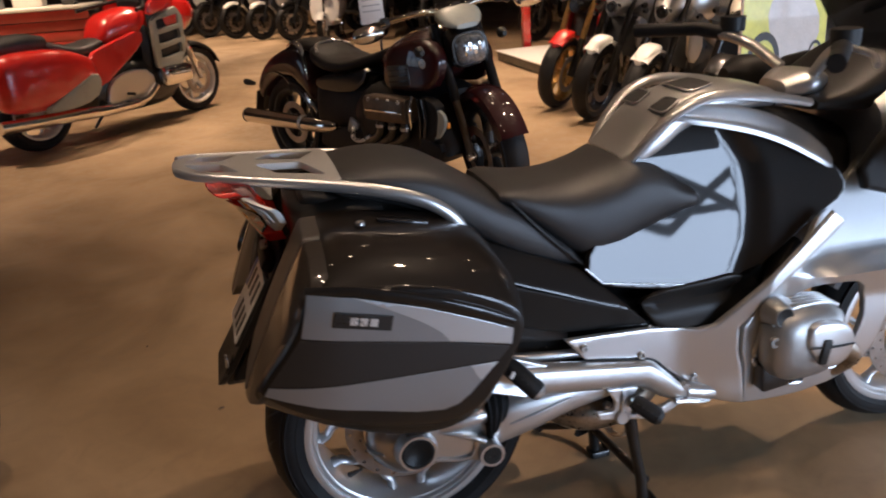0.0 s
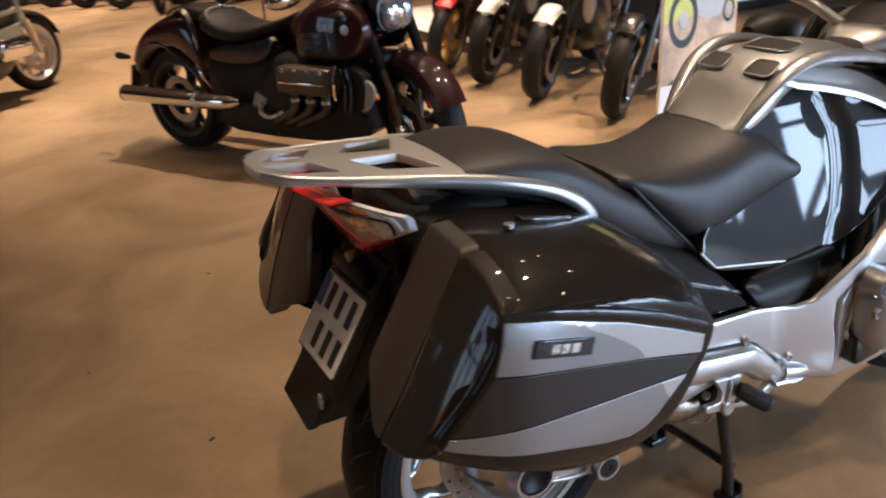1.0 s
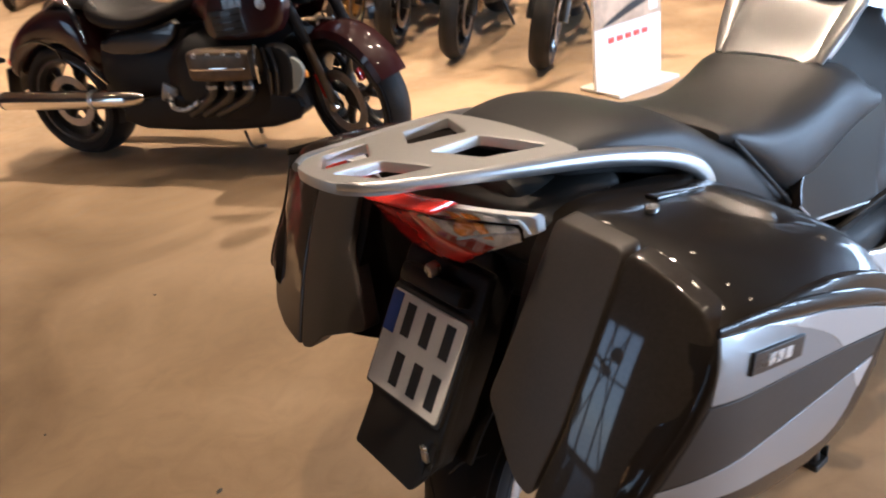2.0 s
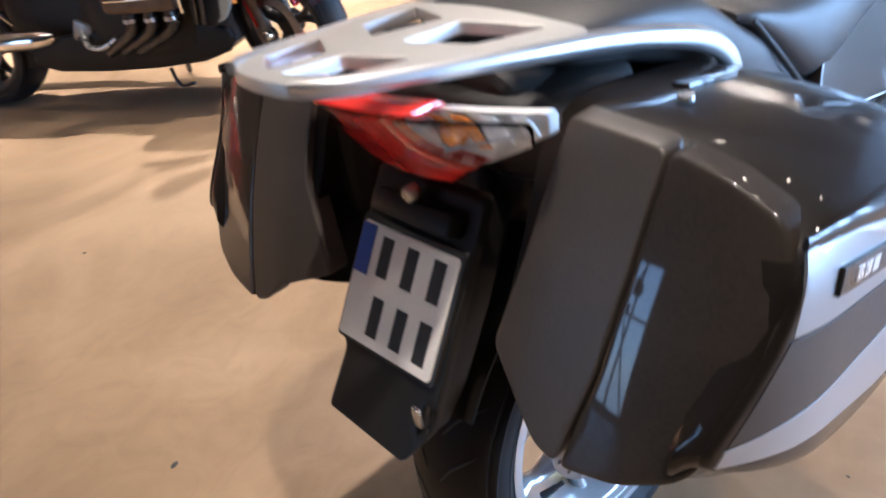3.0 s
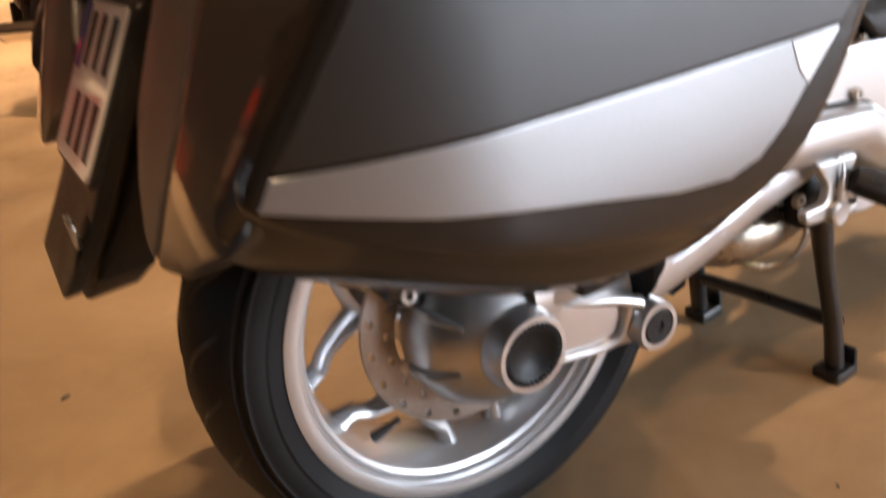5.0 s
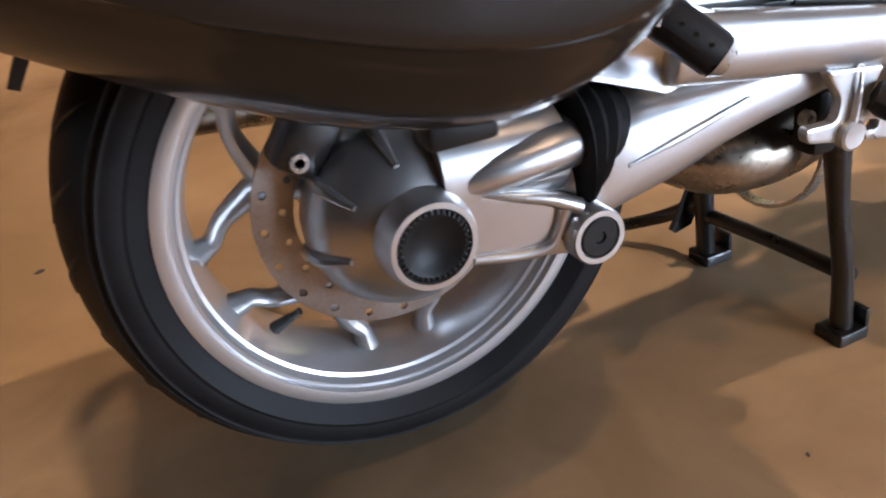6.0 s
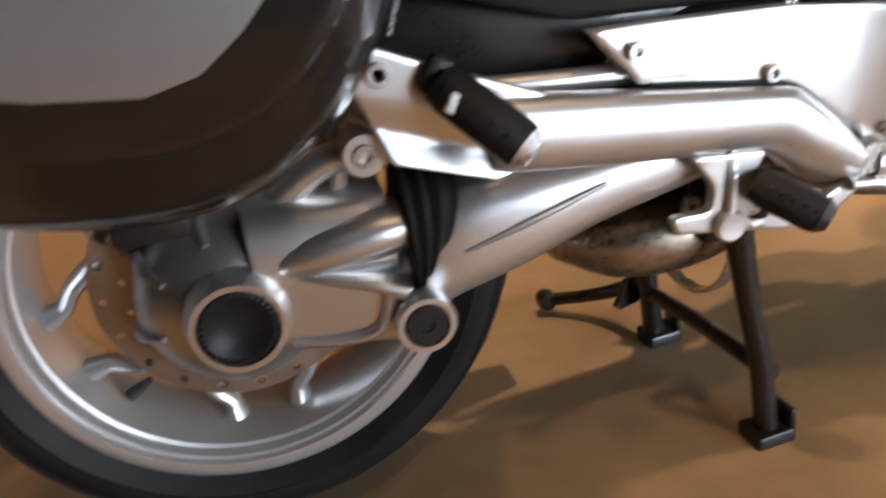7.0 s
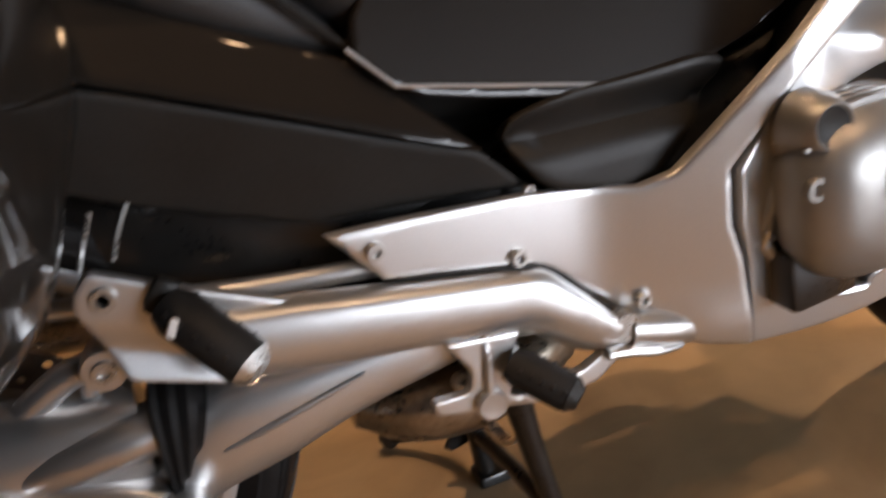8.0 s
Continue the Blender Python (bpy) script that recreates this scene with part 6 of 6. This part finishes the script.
        mir = part("mirror", body([(1.36, 1.00, 1.02, 0.03), (1.40, 0.96, 1.05, 0.085), (1.45, 0.97, 1.04, 0.08), (1.47, 1.00, 1.02, 0.03)], 2.2, 18, yc=s * 0.47), CHROME, b)
        part("mirror_stem", sweep([(1.42, s * 0.42, 1.00), (1.40, s * 0.34, 1.03)], 0.006, 8, smooth=False), CHROME, mir)
    part("plate_bracket", box(-0.40, 0, 0.43, 0.02, 0.20, 0.15, 0.006, (0, 18, 0)), MATTE, b)
    part("tail_lamp", body([(-0.385, 0.52, 0.54, 0.05), (-0.37, 0.505, 0.56, 0.085), (-0.33, 0.51, 0.56, 0.085)], 2.8, 18), REDLENS, b)
    part("engine", body([(0.80, 0.24, 0.58, 0.20), (0.95, 0.20, 0.66, 0.25), (1.32, 0.20, 0.66, 0.25), (1.44, 0.26, 0.62, 0.20)], 3.4), ENGINE, b)
    part("rear_engine", body([(0.28, 0.28, 0.60, 0.09), (0.40, 0.22, 0.66, 0.15), (0.62, 0.20, 0.66, 0.18), (0.90, 0.20, 0.68, 0.19)], 3), ENGINE, b)
    part("tank", body([(0.92, 0.72, 0.79, 0.07), (1.02, 0.68, 0.85, 0.14), (1.16, 0.65, 0.915, 0.19), (1.32, 0.65, 0.945, 0.205), (1.42, 0.70, 0.925, 0.17), (1.48, 0.76, 0.88, 0.09)], 2.5, 32), MAROON, b, "dark maroon tank")
    part("tank_strip", body([(1.08, 0.88, 0.895, 0.03), (1.20, 0.92, 0.945, 0.05), (1.34, 0.935, 0.962, 0.05), (1.42, 0.92, 0.945, 0.03)], 3, 18), CHROME, b, "chrome tank console")
    part("rider_seat", body([(0.31, 0.76, 0.83, 0.11), (0.37, 0.71, 0.835, 0.165), (0.50, 0.68, 0.785, 0.185), (0.66, 0.68, 0.765, 0.17), (0.84, 0.72, 0.80, 0.11), (0.98, 0.77, 0.845, 0.06)], 2.8, 28), CRUSEAT, b, "black leather rider seat")
    part("seat_rim", sweep([(0.42, -0.15, 0.80), (0.36, -0.10, 0.835), (0.33, 0.0, 0.845), (0.36, 0.10, 0.835), (0.42, 0.15, 0.80)], 0.008, 8), BRIGHT, b)
    part("passenger_seat", body([(-0.02, 0.785, 0.81, 0.06), (0.06, 0.79, 0.85, 0.10), (0.20, 0.79, 0.865, 0.115), (0.32, 0.76, 0.85, 0.10)], 2.8, 24), CRUSEAT, b, "black leather passenger seat")
    lamp = part("headlamp", body([(1.44, 0.78, 0.93, 0.06), (1.49, 0.75, 0.965, 0.10), (1.56, 0.75, 0.96, 0.105), (1.61, 0.77, 0.94, 0.10)], 3, 28), BLACKP, b, "black headlamp shell")
    part("lens", body([(1.605, 0.765, 0.935, 0.090), (1.63, 0.78, 0.92, 0.080), (1.642, 0.80, 0.90, 0.060)], 3, 28), LAMPGLASS, lamp, "faceted headlamp glass")
    for k in range(4):
        part("lens_facet", box(1.640, -0.045 + 0.03 * k, 0.85 + 0.02 * (k % 2), 0.006, 0.022, 0.05, 0.002, (0, 0, 12 * (k - 1.5))), CHROME, lamp)
    part("fly_screen", body([(1.42, 0.98, 1.00, 0.06), (1.48, 0.975, 1.065, 0.12), (1.56, 0.965, 1.03, 0.11), (1.62, 0.96, 0.985, 0.06)], 2.6, 22), GRILLE, b, "smoke grey fly screen")
    part("instruments", lathe([(0.0, -0.02), (0.07, -0.02), (0.078, 0.0), (0.07, 0.02), (0.0, 0.024)], 1.42, 0, 1.06, 26, "z"), CHROME, b)
    bar = part("handlebar", sweep([(1.22, -0.42, 1.00), (1.30, -0.34, 1.03), (1.40, -0.16, 1.05), (1.42, 0.0, 1.03), (1.40, 0.16, 1.05), (1.30, 0.34, 1.03), (1.22, 0.42, 1.00)], 0.015, 12), CHROME, b, "wide chrome handlebar")
    for s in (-1, 1):
        part("grip", sweep([(1.27, s * 0.375, 1.02), (1.19, s * 0.45, 0.99)], 0.020, 12, smooth=False), RUBBER, bar)
        part("lever", sweep([(1.34, s * 0.34, 1.03), (1.27, s * 0.45, 1.005)], 0.009, 8, smooth=False), CHROME, bar)
        part("switch_box", box(1.31, s * 0.335, 1.03, 0.05, 0.05, 0.05, 0.012), MATTE, bar)
    part("side_stand", sweep([(0.96, 0.20, 0.22), (0.88, 0.30, 0.012)], 0.013, 10, smooth=False), STAND, b)
    # the front end is turned towards its right
    pivot = Matrix.Translation((1.45, 0, 1.0))
    steer = pivot @ Matrix.Rotation(radians(-24), 4, Vector((-0.28, 0, 0.96))) @ pivot.inverted()
    for ob in b.children:
        if ob is fw or ob.name.split(".")[0] in ("fork_cover", "fork_leg", "axle_cap", "front_mudguard", "caliper", "headlamp", "fly_screen", "instruments", "handlebar", "front_indicator", "mirror"):
            ob.matrix_basis = steer
    part("prop_foot", sweep([(1.18, -0.22, 0.21), (1.22, -0.24, 0.14), (1.30, -0.25, 0.15)], 0.008, 8), STAND, b)
    return b


cru_dir = (0.50, -0.866)
CRU = heading(0.215, 3.86, *cru_dir)
cruiser(CRU)
card = thing("price_stand", pose(0.90, 4.45, 0, 0, 0, -8), "white paper price sheet on a thin black floor stand", "price stand")
part("base", lathe([(0.0, 0.0), (0.11, 0.0), (0.11, 0.008), (0.02, 0.014), (0.0, 0.014)], 0, 0, 0, 24, "z"), STAND, card)
part("pole", sweep([(0, 0.006, 0.01), (0, 0.006, 0.90)], 0.008, 10, smooth=False), STAND, card)
sheet = part("sheet", turned(box(0, -0.006, 0.985, 0.175, 0.003, 0.27, 0.001), Matrix.Rotation(radians(-3), 4, "Y")), BOARD, card, "white paper sheet")
for k in range(4):
    part("line", turned(box(0, -0.0082, 1.06 - 0.04 * k, 0.13, 0.001, 0.008, 0.0003), Matrix.Rotation(radians(-3), 4, "Y")), PRINTGREY, sheet)


# ---- the red tourer ----
def tourer(m):
    b = thing("red_touring_motorcycle", m, "bright red touring motorcycle with hard panniers and grey side grille", "motorcycle")
    wheel(b, 0, 0.325, 0.325, 0.18, 0.215, 5, rim_mat=WHEEL, disc=0.14, disc_y=(-0.08,), spread=14, hub=0.06, segs=48)
    wheel(b, 1.70, 0.315, 0.315, 0.13, 0.22, 5, rim_mat=WHEEL, disc=0.15, disc_y=(-0.08, 0.08), spread=14, phase=20, hub=0.05, segs=48)
    for s in (-1, 1):
        part("pannier", body([(-0.44, 0.44, 0.70, 0.07), (-0.36, 0.38, 0.80, 0.125), (-0.12, 0.36, 0.82, 0.150), (0.12, 0.37, 0.80, 0.145), (0.34, 0.42, 0.72, 0.11), (0.42, 0.50, 0.64, 0.05)], 3.2, 32, yc=s * 0.28), RED, b, "glossy red hard pannier")
        part("pannier_base", skin(rounded([(-0.20, 0.36), (0.10, 0.50), (0.38, 0.60), (0.42, 0.48), (0.32, 0.38), (0.05, 0.34)], 1), lambda u, v: s * (0.432 - 0.5 * max(0, u - 0.1) ** 2), -s * 0.05, 0.015, 0.03), GRILLE, b, "grey lower pannier shell")
        part("side_cover", skin(rounded([(0.36, 0.44), (0.44, 0.70), (0.70, 0.78), (1.00, 0.86), (0.98, 0.72), (0.74, 0.56), (0.58, 0.44)], 1), lambda u, v: s * (0.215 + 0.1 * max(0, u - 0.6)), -s * 0.04, 0.012, 0.03), RED, b, "red side cover")
        part("silencer", sweep([(0.86, s * 0.26, 0.25), (0.56, s * 0.29, 0.25), (0.20, s * 0.30, 0.27), (-0.48, s * 0.30, 0.30)], [0.035, 0.045, 0.05, 0.05], 18), CHROME, b, "long chrome silencer")
        part("engine_cover", body([(1.10, 0.36, 0.50, 0.03), (1.14, 0.34, 0.52, 0.06), (1.38, 0.35, 0.51, 0.06), (1.43, 0.38, 0.48, 0.03)], 4, 24, yc=s * 0.28), CHROME, b, "chrome engine cover")
        frame_g = [(1.06, 0.50), (1.08, 0.92), (1.38, 1.02), (1.46, 0.92), (1.44, 0.62), (1.34, 0.50)]
        opens = [[(1.13, 0.58 + 0.125 * k), (1.13, 0.66 + 0.125 * k), (1.39, 0.69 + 0.125 * k), (1.39, 0.61 + 0.125 * k)] for k in range(3)]
        part("side_grille", skin(fillet(frame_g, 0.05), lambda u, v: s * (0.30 - 0.5 * max(0, u - 1.2) ** 2), -s * 0.04, 0.010, 0.03, [fillet(q, 0.015) for q in opens]), GRILLE, b, "grey-green plastic side grille")
        part("grille_back", box(1.25, s * 0.235, 0.76, 0.34, 0.02, 0.44, 0.005), INK, b)
        part("fairing_wing", skin(rounded([(1.04, 0.98), (1.10, 1.08), (1.40, 1.24), (1.52, 1.18), (1.50, 0.96), (1.36, 1.05), (1.10, 0.95)], 1), lambda u, v: s * (0.31 - 0.4 * max(0, u - 1.25)), -s * 0.05, 0.015, 0.03), RED, b, "red fairing wing")
        part("fork_leg", sweep([(1.71, s * 0.11, 0.32), (1.60, s * 0.12, 0.58), (1.50, s * 0.12, 0.86)], [0.024, 0.026, 0.026], 14), ALLOY, b)
        part("header_cover", sweep([(1.05, s * 0.25, 0.36), (0.92, s * 0.27, 0.28), (0.80, s * 0.28, 0.26)], [0.03, 0.03, 0.034], 12), CHROME, b)
        part("foot_peg", sweep([(0.74, s * 0.22, 0.34), (0.74, s * 0.33, 0.34)], 0.014, 10, smooth=False), RUBBER, b)
        part("mirror", body([(1.18, 1.10, 1.20, 0.03), (1.24, 1.08, 1.24, 0.08), (1.32, 1.10, 1.22, 0.06)], 2.4, 20, yc=s * 0.42), RED, b)
        part("indicator_trim", sweep([(1.52, s * 0.235, 0.62), (1.58, s * 0.20, 0.50), (1.64, s * 0.16, 0.42)], [0.012, 0.014, 0.010], 10), CHROME, b)
    part("front_mudguard", arc_guard(1.70, 0.315, 0.345, 0.08, 20, 165, 0.007, 0.035), MATTE, b)
    part("engine", body([(0.48, 0.20, 0.52, 0.18), (0.70, 0.17, 0.62, 0.22), (1.20, 0.17, 0.64, 0.22), (1.42, 0.26, 0.56, 0.14)], 3.2), STAND, b)
    part("engine_side", skin(rounded([(0.52, 0.26), (0.58, 0.46), (0.80, 0.54), (1.04, 0.50), (1.06, 0.30), (0.80, 0.22)], 1), lambda u, v: -0.245, 0.04, 0.012, 0.03), ALLOY, b, "bare aluminium engine side")
    part("tank", body([(0.66, 0.74, 0.84, 0.10), (0.76, 0.72, 0.98, 0.17), (0.96, 0.74, 1.04, 0.20), (1.12, 0.78, 1.03, 0.19), (1.22, 0.84, 0.98, 0.12)], 2.6, 30), RED, b, "glossy red tank cover")
    part("rider_seat", body([(0.10, 0.78, 0.90, 0.12), (0.22, 0.72, 0.84, 0.17), (0.44, 0.68, 0.79, 0.18), (0.66, 0.70, 0.82, 0.13), (0.74, 0.72, 0.80, 0.08)], 2.8, 26), SEAT, b, "black leather rider seat")
    part("passenger_seat", body([(-0.34, 0.80, 0.84, 0.09), (-0.26, 0.78, 0.90, 0.14), (0.0, 0.78, 0.93, 0.16), (0.16, 0.78, 0.90, 0.14)], 2.8, 26), SEAT, b, "black leather passenger seat")
    part("tail", body([(-0.50, 0.62, 0.70, 0.08), (-0.42, 0.58, 0.78, 0.16), (-0.24, 0.56, 0.80, 0.18), (0.0, 0.56, 0.78, 0.16)], 3, 24), RED, b)
    part("nose", body([(1.18, 0.84, 1.10, 0.20), (1.32, 0.72, 1.16, 0.27), (1.52, 0.74, 1.14, 0.24), (1.68, 0.82, 1.06, 0.16), (1.76, 0.90, 1.00, 0.07)], 2.8, 28), RED, b)
    part("dashboard", body([(1.10, 1.02, 1.08, 0.14), (1.20, 1.02, 1.16, 0.22), (1.34, 1.06, 1.20, 0.22)], 3, 22), MATTE, b)
    part("windscreen", skin(rounded([(-0.24, 1.14), (0.24, 1.14), (0.20, 1.34), (-0.20, 1.34)], 1), lambda u, v: 1.46 - 0.8 * (v - 1.14) - 1.5 * u * u, 0.005, 0.002, 0.04, conv=lambda u, v, w: (w, u, v)), GLASS, b)
    part("handlebar", sweep([(0.86, -0.40, 1.02), (0.96, -0.36, 1.04), (1.12, -0.16, 1.08), (1.12, 0.16, 1.08), (0.96, 0.36, 1.04), (0.86, 0.40, 1.02)], [0.019, 0.018, 0.014, 0.014, 0.018, 0.019], 12), STAND, b)
    part("front_cowl_dark", body([(1.00, 0.40, 0.92, 0.20), (1.06, 0.36, 0.96, 0.235), (1.12, 0.40, 0.92, 0.22)], 3, 22), MATTE, b)
    part("side_stand", sweep([(0.82, 0.18, 0.20), (0.74, 0.30, 0.012)], 0.013, 10, smooth=False), STAND, b)
    return b


tourer(heading(-1.777, 5.525, 1.229, 1.172))


# ---- the white scooter, the counter and the poster stand ----
def scooter(m):
    b = thing("scooter", m, "white and cream step-through scooter with spoked front wheel", "scooter")
    wheel(b, 0, 0.24, 0.24, 0.10, 0.17, 8, rim_mat=CHROME, disc=0.09, disc_y=(-0.05,), single=True, hub=0.035, spoke_w=0.008, segs=36)
    wheel(b, 1.20, 0.24, 0.24, 0.09, 0.17, 8, rim_mat=CHROME, disc=0.09, disc_y=(-0.05,), single=True, hub=0.035, spoke_w=0.008, segs=36)
    part("front_mudguard", arc_guard(1.20, 0.24, 0.275, 0.065, 40, 170, 0.006, 0.03), WHITEP, b)
    for s in (-1, 1):
        part("fork_leg", sweep([(1.20, s * 0.065, 0.24), (1.08, s * 0.07, 0.56)], 0.018, 10, smooth=False), WHITEP, b)
        part("leg_shield", skin(rounded([(s * 0.02, 0.34), (s * 0.20, 0.36), (s * 0.24, 0.60), (s * 0.16, 0.86), (s * 0.02, 0.92)], 1), lambda u, v: 1.02 - 0.22 * (v - 0.34) - 1.2 * u * u, 0.014, 0.006, 0.03, conv=lambda u, v, w: (w, u, v)), WHITEP, b, "white leg shield")
        part("mirror", body([(0.86, 1.13, 1.15, 0.02), (0.89, 1.10, 1.18, 0.05), (0.92, 1.12, 1.16, 0.03)], 2.2, 14, yc=s * 0.34), BLACKP, b)
    part("steering_cover", body([(0.78, 0.92, 0.98, 0.08), (0.88, 0.88, 1.04, 0.14), (0.98, 0.90, 1.02, 0.12), (1.02, 0.93, 0.99, 0.05)], 2.6, 20), CREAM, b)
    part("headlamp", lathe([(0.0, 0.03), (0.06, 0.025), (0.075, 0.0), (0.07, -0.04), (0.0, -0.05)], 1.03, 0, 0.96, 26, "x"), LAMPGLASS, b)
    part("handlebar", sweep([(0.80, -0.32, 1.0), (0.88, -0.14, 1.0), (0.88, 0.14, 1.0), (0.80, 0.32, 1.0)], 0.013, 10), CHROME, b)
    part("floor_board", body([(0.36, 0.26, 0.36, 0.12), (0.60, 0.26, 0.34, 0.13), (0.90, 0.28, 0.40, 0.10)], 3, 20), CREAM, b)
    part("body", body([(-0.34, 0.50, 0.60, 0.05), (-0.20, 0.40, 0.70, 0.13), (0.10, 0.32, 0.72, 0.15), (0.36, 0.30, 0.66, 0.13), (0.44, 0.34, 0.56, 0.08)], 2.6, 24), WHITEP, b)
    part("seat", body([(-0.30, 0.68, 0.74, 0.09), (-0.10, 0.68, 0.80, 0.13), (0.20, 0.68, 0.78, 0.14), (0.40, 0.66, 0.74, 0.09)], 2.8, 22), SEAT, b)
    part("stand", joined(sweep([(0.26, -0.09, 0.26), (0.20, -0.14, 0.012)], 0.011, 8, smooth=False), sweep([(0.26, 0.09, 0.26), (0.20, 0.14, 0.012)], 0.011, 8, smooth=False)), STAND, b)
    return b


scooter(front_at(1.34, 11.3, -0.35, -0.94, 1.20))

counter = thing("counter", heading(-4.2, 11.5, 1, -0.18), "red boarded sales counter with pale top", "counter")
part("carcass", box(0, 0.30, 0.43, 4.6, 0.55, 0.86, 0.006), STAND, counter)
for k in range(6):
    part("board", box(0, 0.012, 0.075 + 0.142 * k, 4.62, 0.022, 0.132, 0.006), WOOD, counter)
part("worktop", box(0, 0.27, 0.885, 4.7, 0.68, 0.05, 0.010), CREAM, counter, "pale laminate worktop")
for k, (x, w, h, mt) in enumerate([(0.4, 0.34, 0.24, WHITEP), (0.95, 0.22, 0.30, GREYP), (1.45, 0.40, 0.18, CREAM), (2.0, 0.16, 0.34, BLACKP)]):
    it = thing("display_box", counter.matrix_world @ pose(x, 0.28, 0.911), "small packed goods box standing on the counter", "box", "goods on the counter")
    part("carton", box(0, 0, h / 2, w, 0.2, h, 0.006), mt, it)
    part("lid", box(0, 0, h + 0.006, w + 0.012, 0.212, 0.024, 0.004), BOARD, it)

sign = thing("poster_stand", Matrix.Translation((2.315, 2.07, 0)) @ Matrix.Rotation(math.atan2(-0.03, 0.475), 4, "Z"), "tall white poster stand with printed motorcycle picture", "poster")
W = 0.49
part("panel", box(W / 2, 0.012, 0.70, W, 0.022, 1.36, 0.003), BOARD, sign)
part("picture", box(W / 2, -0.0005, 0.855, W - 0.004, 0.002, 1.03, 0.0005), SAND, sign, "printed road scene")
part("sky_print", skin(fillet([(0.004, 0.66), (W - 0.004, 0.74), (W - 0.004, 1.368), (0.004, 1.368)], 0.004), lambda u, v: -0.0028, 0.001, 0.0003, 0.08), LIME, sign, "lime green printed hillside")
part("road_shadow", skin(rounded([(0.03, 0.345), (0.30, 0.45), (0.47, 0.47), (0.47, 0.44), (0.30, 0.40), (0.10, 0.345)], 1), lambda u, v: -0.0030, 0.001, 0.0003, 0.05), STAND, sign)
for cx, cz, r in ((0.13, 0.68, 0.13), (0.43, 0.70, 0.055)):
    part("wheel_print", turned(lathe([(r * 0.72, -0.0042), (r, -0.0042), (r, -0.0030), (r * 0.72, -0.0030)], 0, 0, 0, 30, closed=True), Matrix.Translation((cx, 0, cz)) @ Matrix.Diagonal((0.72, 1, 1.15, 1))), INK, sign)
    part("hub_print", turned(lathe([(0.0, -0.0044), (r * 0.3, -0.0044), (r * 0.3, -0.003), (0.0, -0.003)], 0, 0, 0, 20), Matrix.Translation((cx, 0, cz)) @ Matrix.Diagonal((0.72, 1, 1.15, 1))), PRINTGREY, sign)
part("bike_print", skin(rounded([(0.16, 0.80), (0.24, 0.66), (0.40, 0.68), (0.46, 0.84), (0.38, 1.02), (0.22, 1.05), (0.14, 0.95)], 1), lambda u, v: -0.0036, 0.001, 0.0003, 0.05), PRINTGREY, sign)
for k in range(5):
    part("bar", box(0.115 + 0.062 * k, -0.0022, 0.268, 0.045, 0.0015, 0.030, 0.0005), PRINTRED, sign)
part("info_patch", box(0.425, -0.0035, 0.405, 0.062, 0.0015, 0.075, 0.0005), BOARD, sign)
part("base", box(W / 2, 0.0, 0.010, W * 0.92, 0.30, 0.018, 0.004), CREAM, sign, "pale foot plate")


# small chips of grit lying on the floor
for k, (x, y, r, turn) in enumerate([(-0.455, 0.768, 0.011, 20), (-0.72, 1.35, 0.006, 70), (0.62, 0.72, 0.006, 10), (-0.20, 1.9, 0.007, 140), (0.36, -0.30, 0.004, 60)]):
    chip = thing("floor_chip", pose(x, y, 0, 0, 0, turn), "small dark chip of grit on the concrete floor", "chip", "chips on the floor")
    part("chip", loft([[Vector((r * q * c, 0.6 * r * q * d, z * r)) for c, d in ((1, 0.1), (0.5, 0.9), (-0.4, 0.8), (-1, -0.1), (-0.3, -0.9), (0.6, -0.7))] for z, q in ((0.0, 1.0), (0.18, 0.95), (0.34, 0.5))]), TREAD, chip)
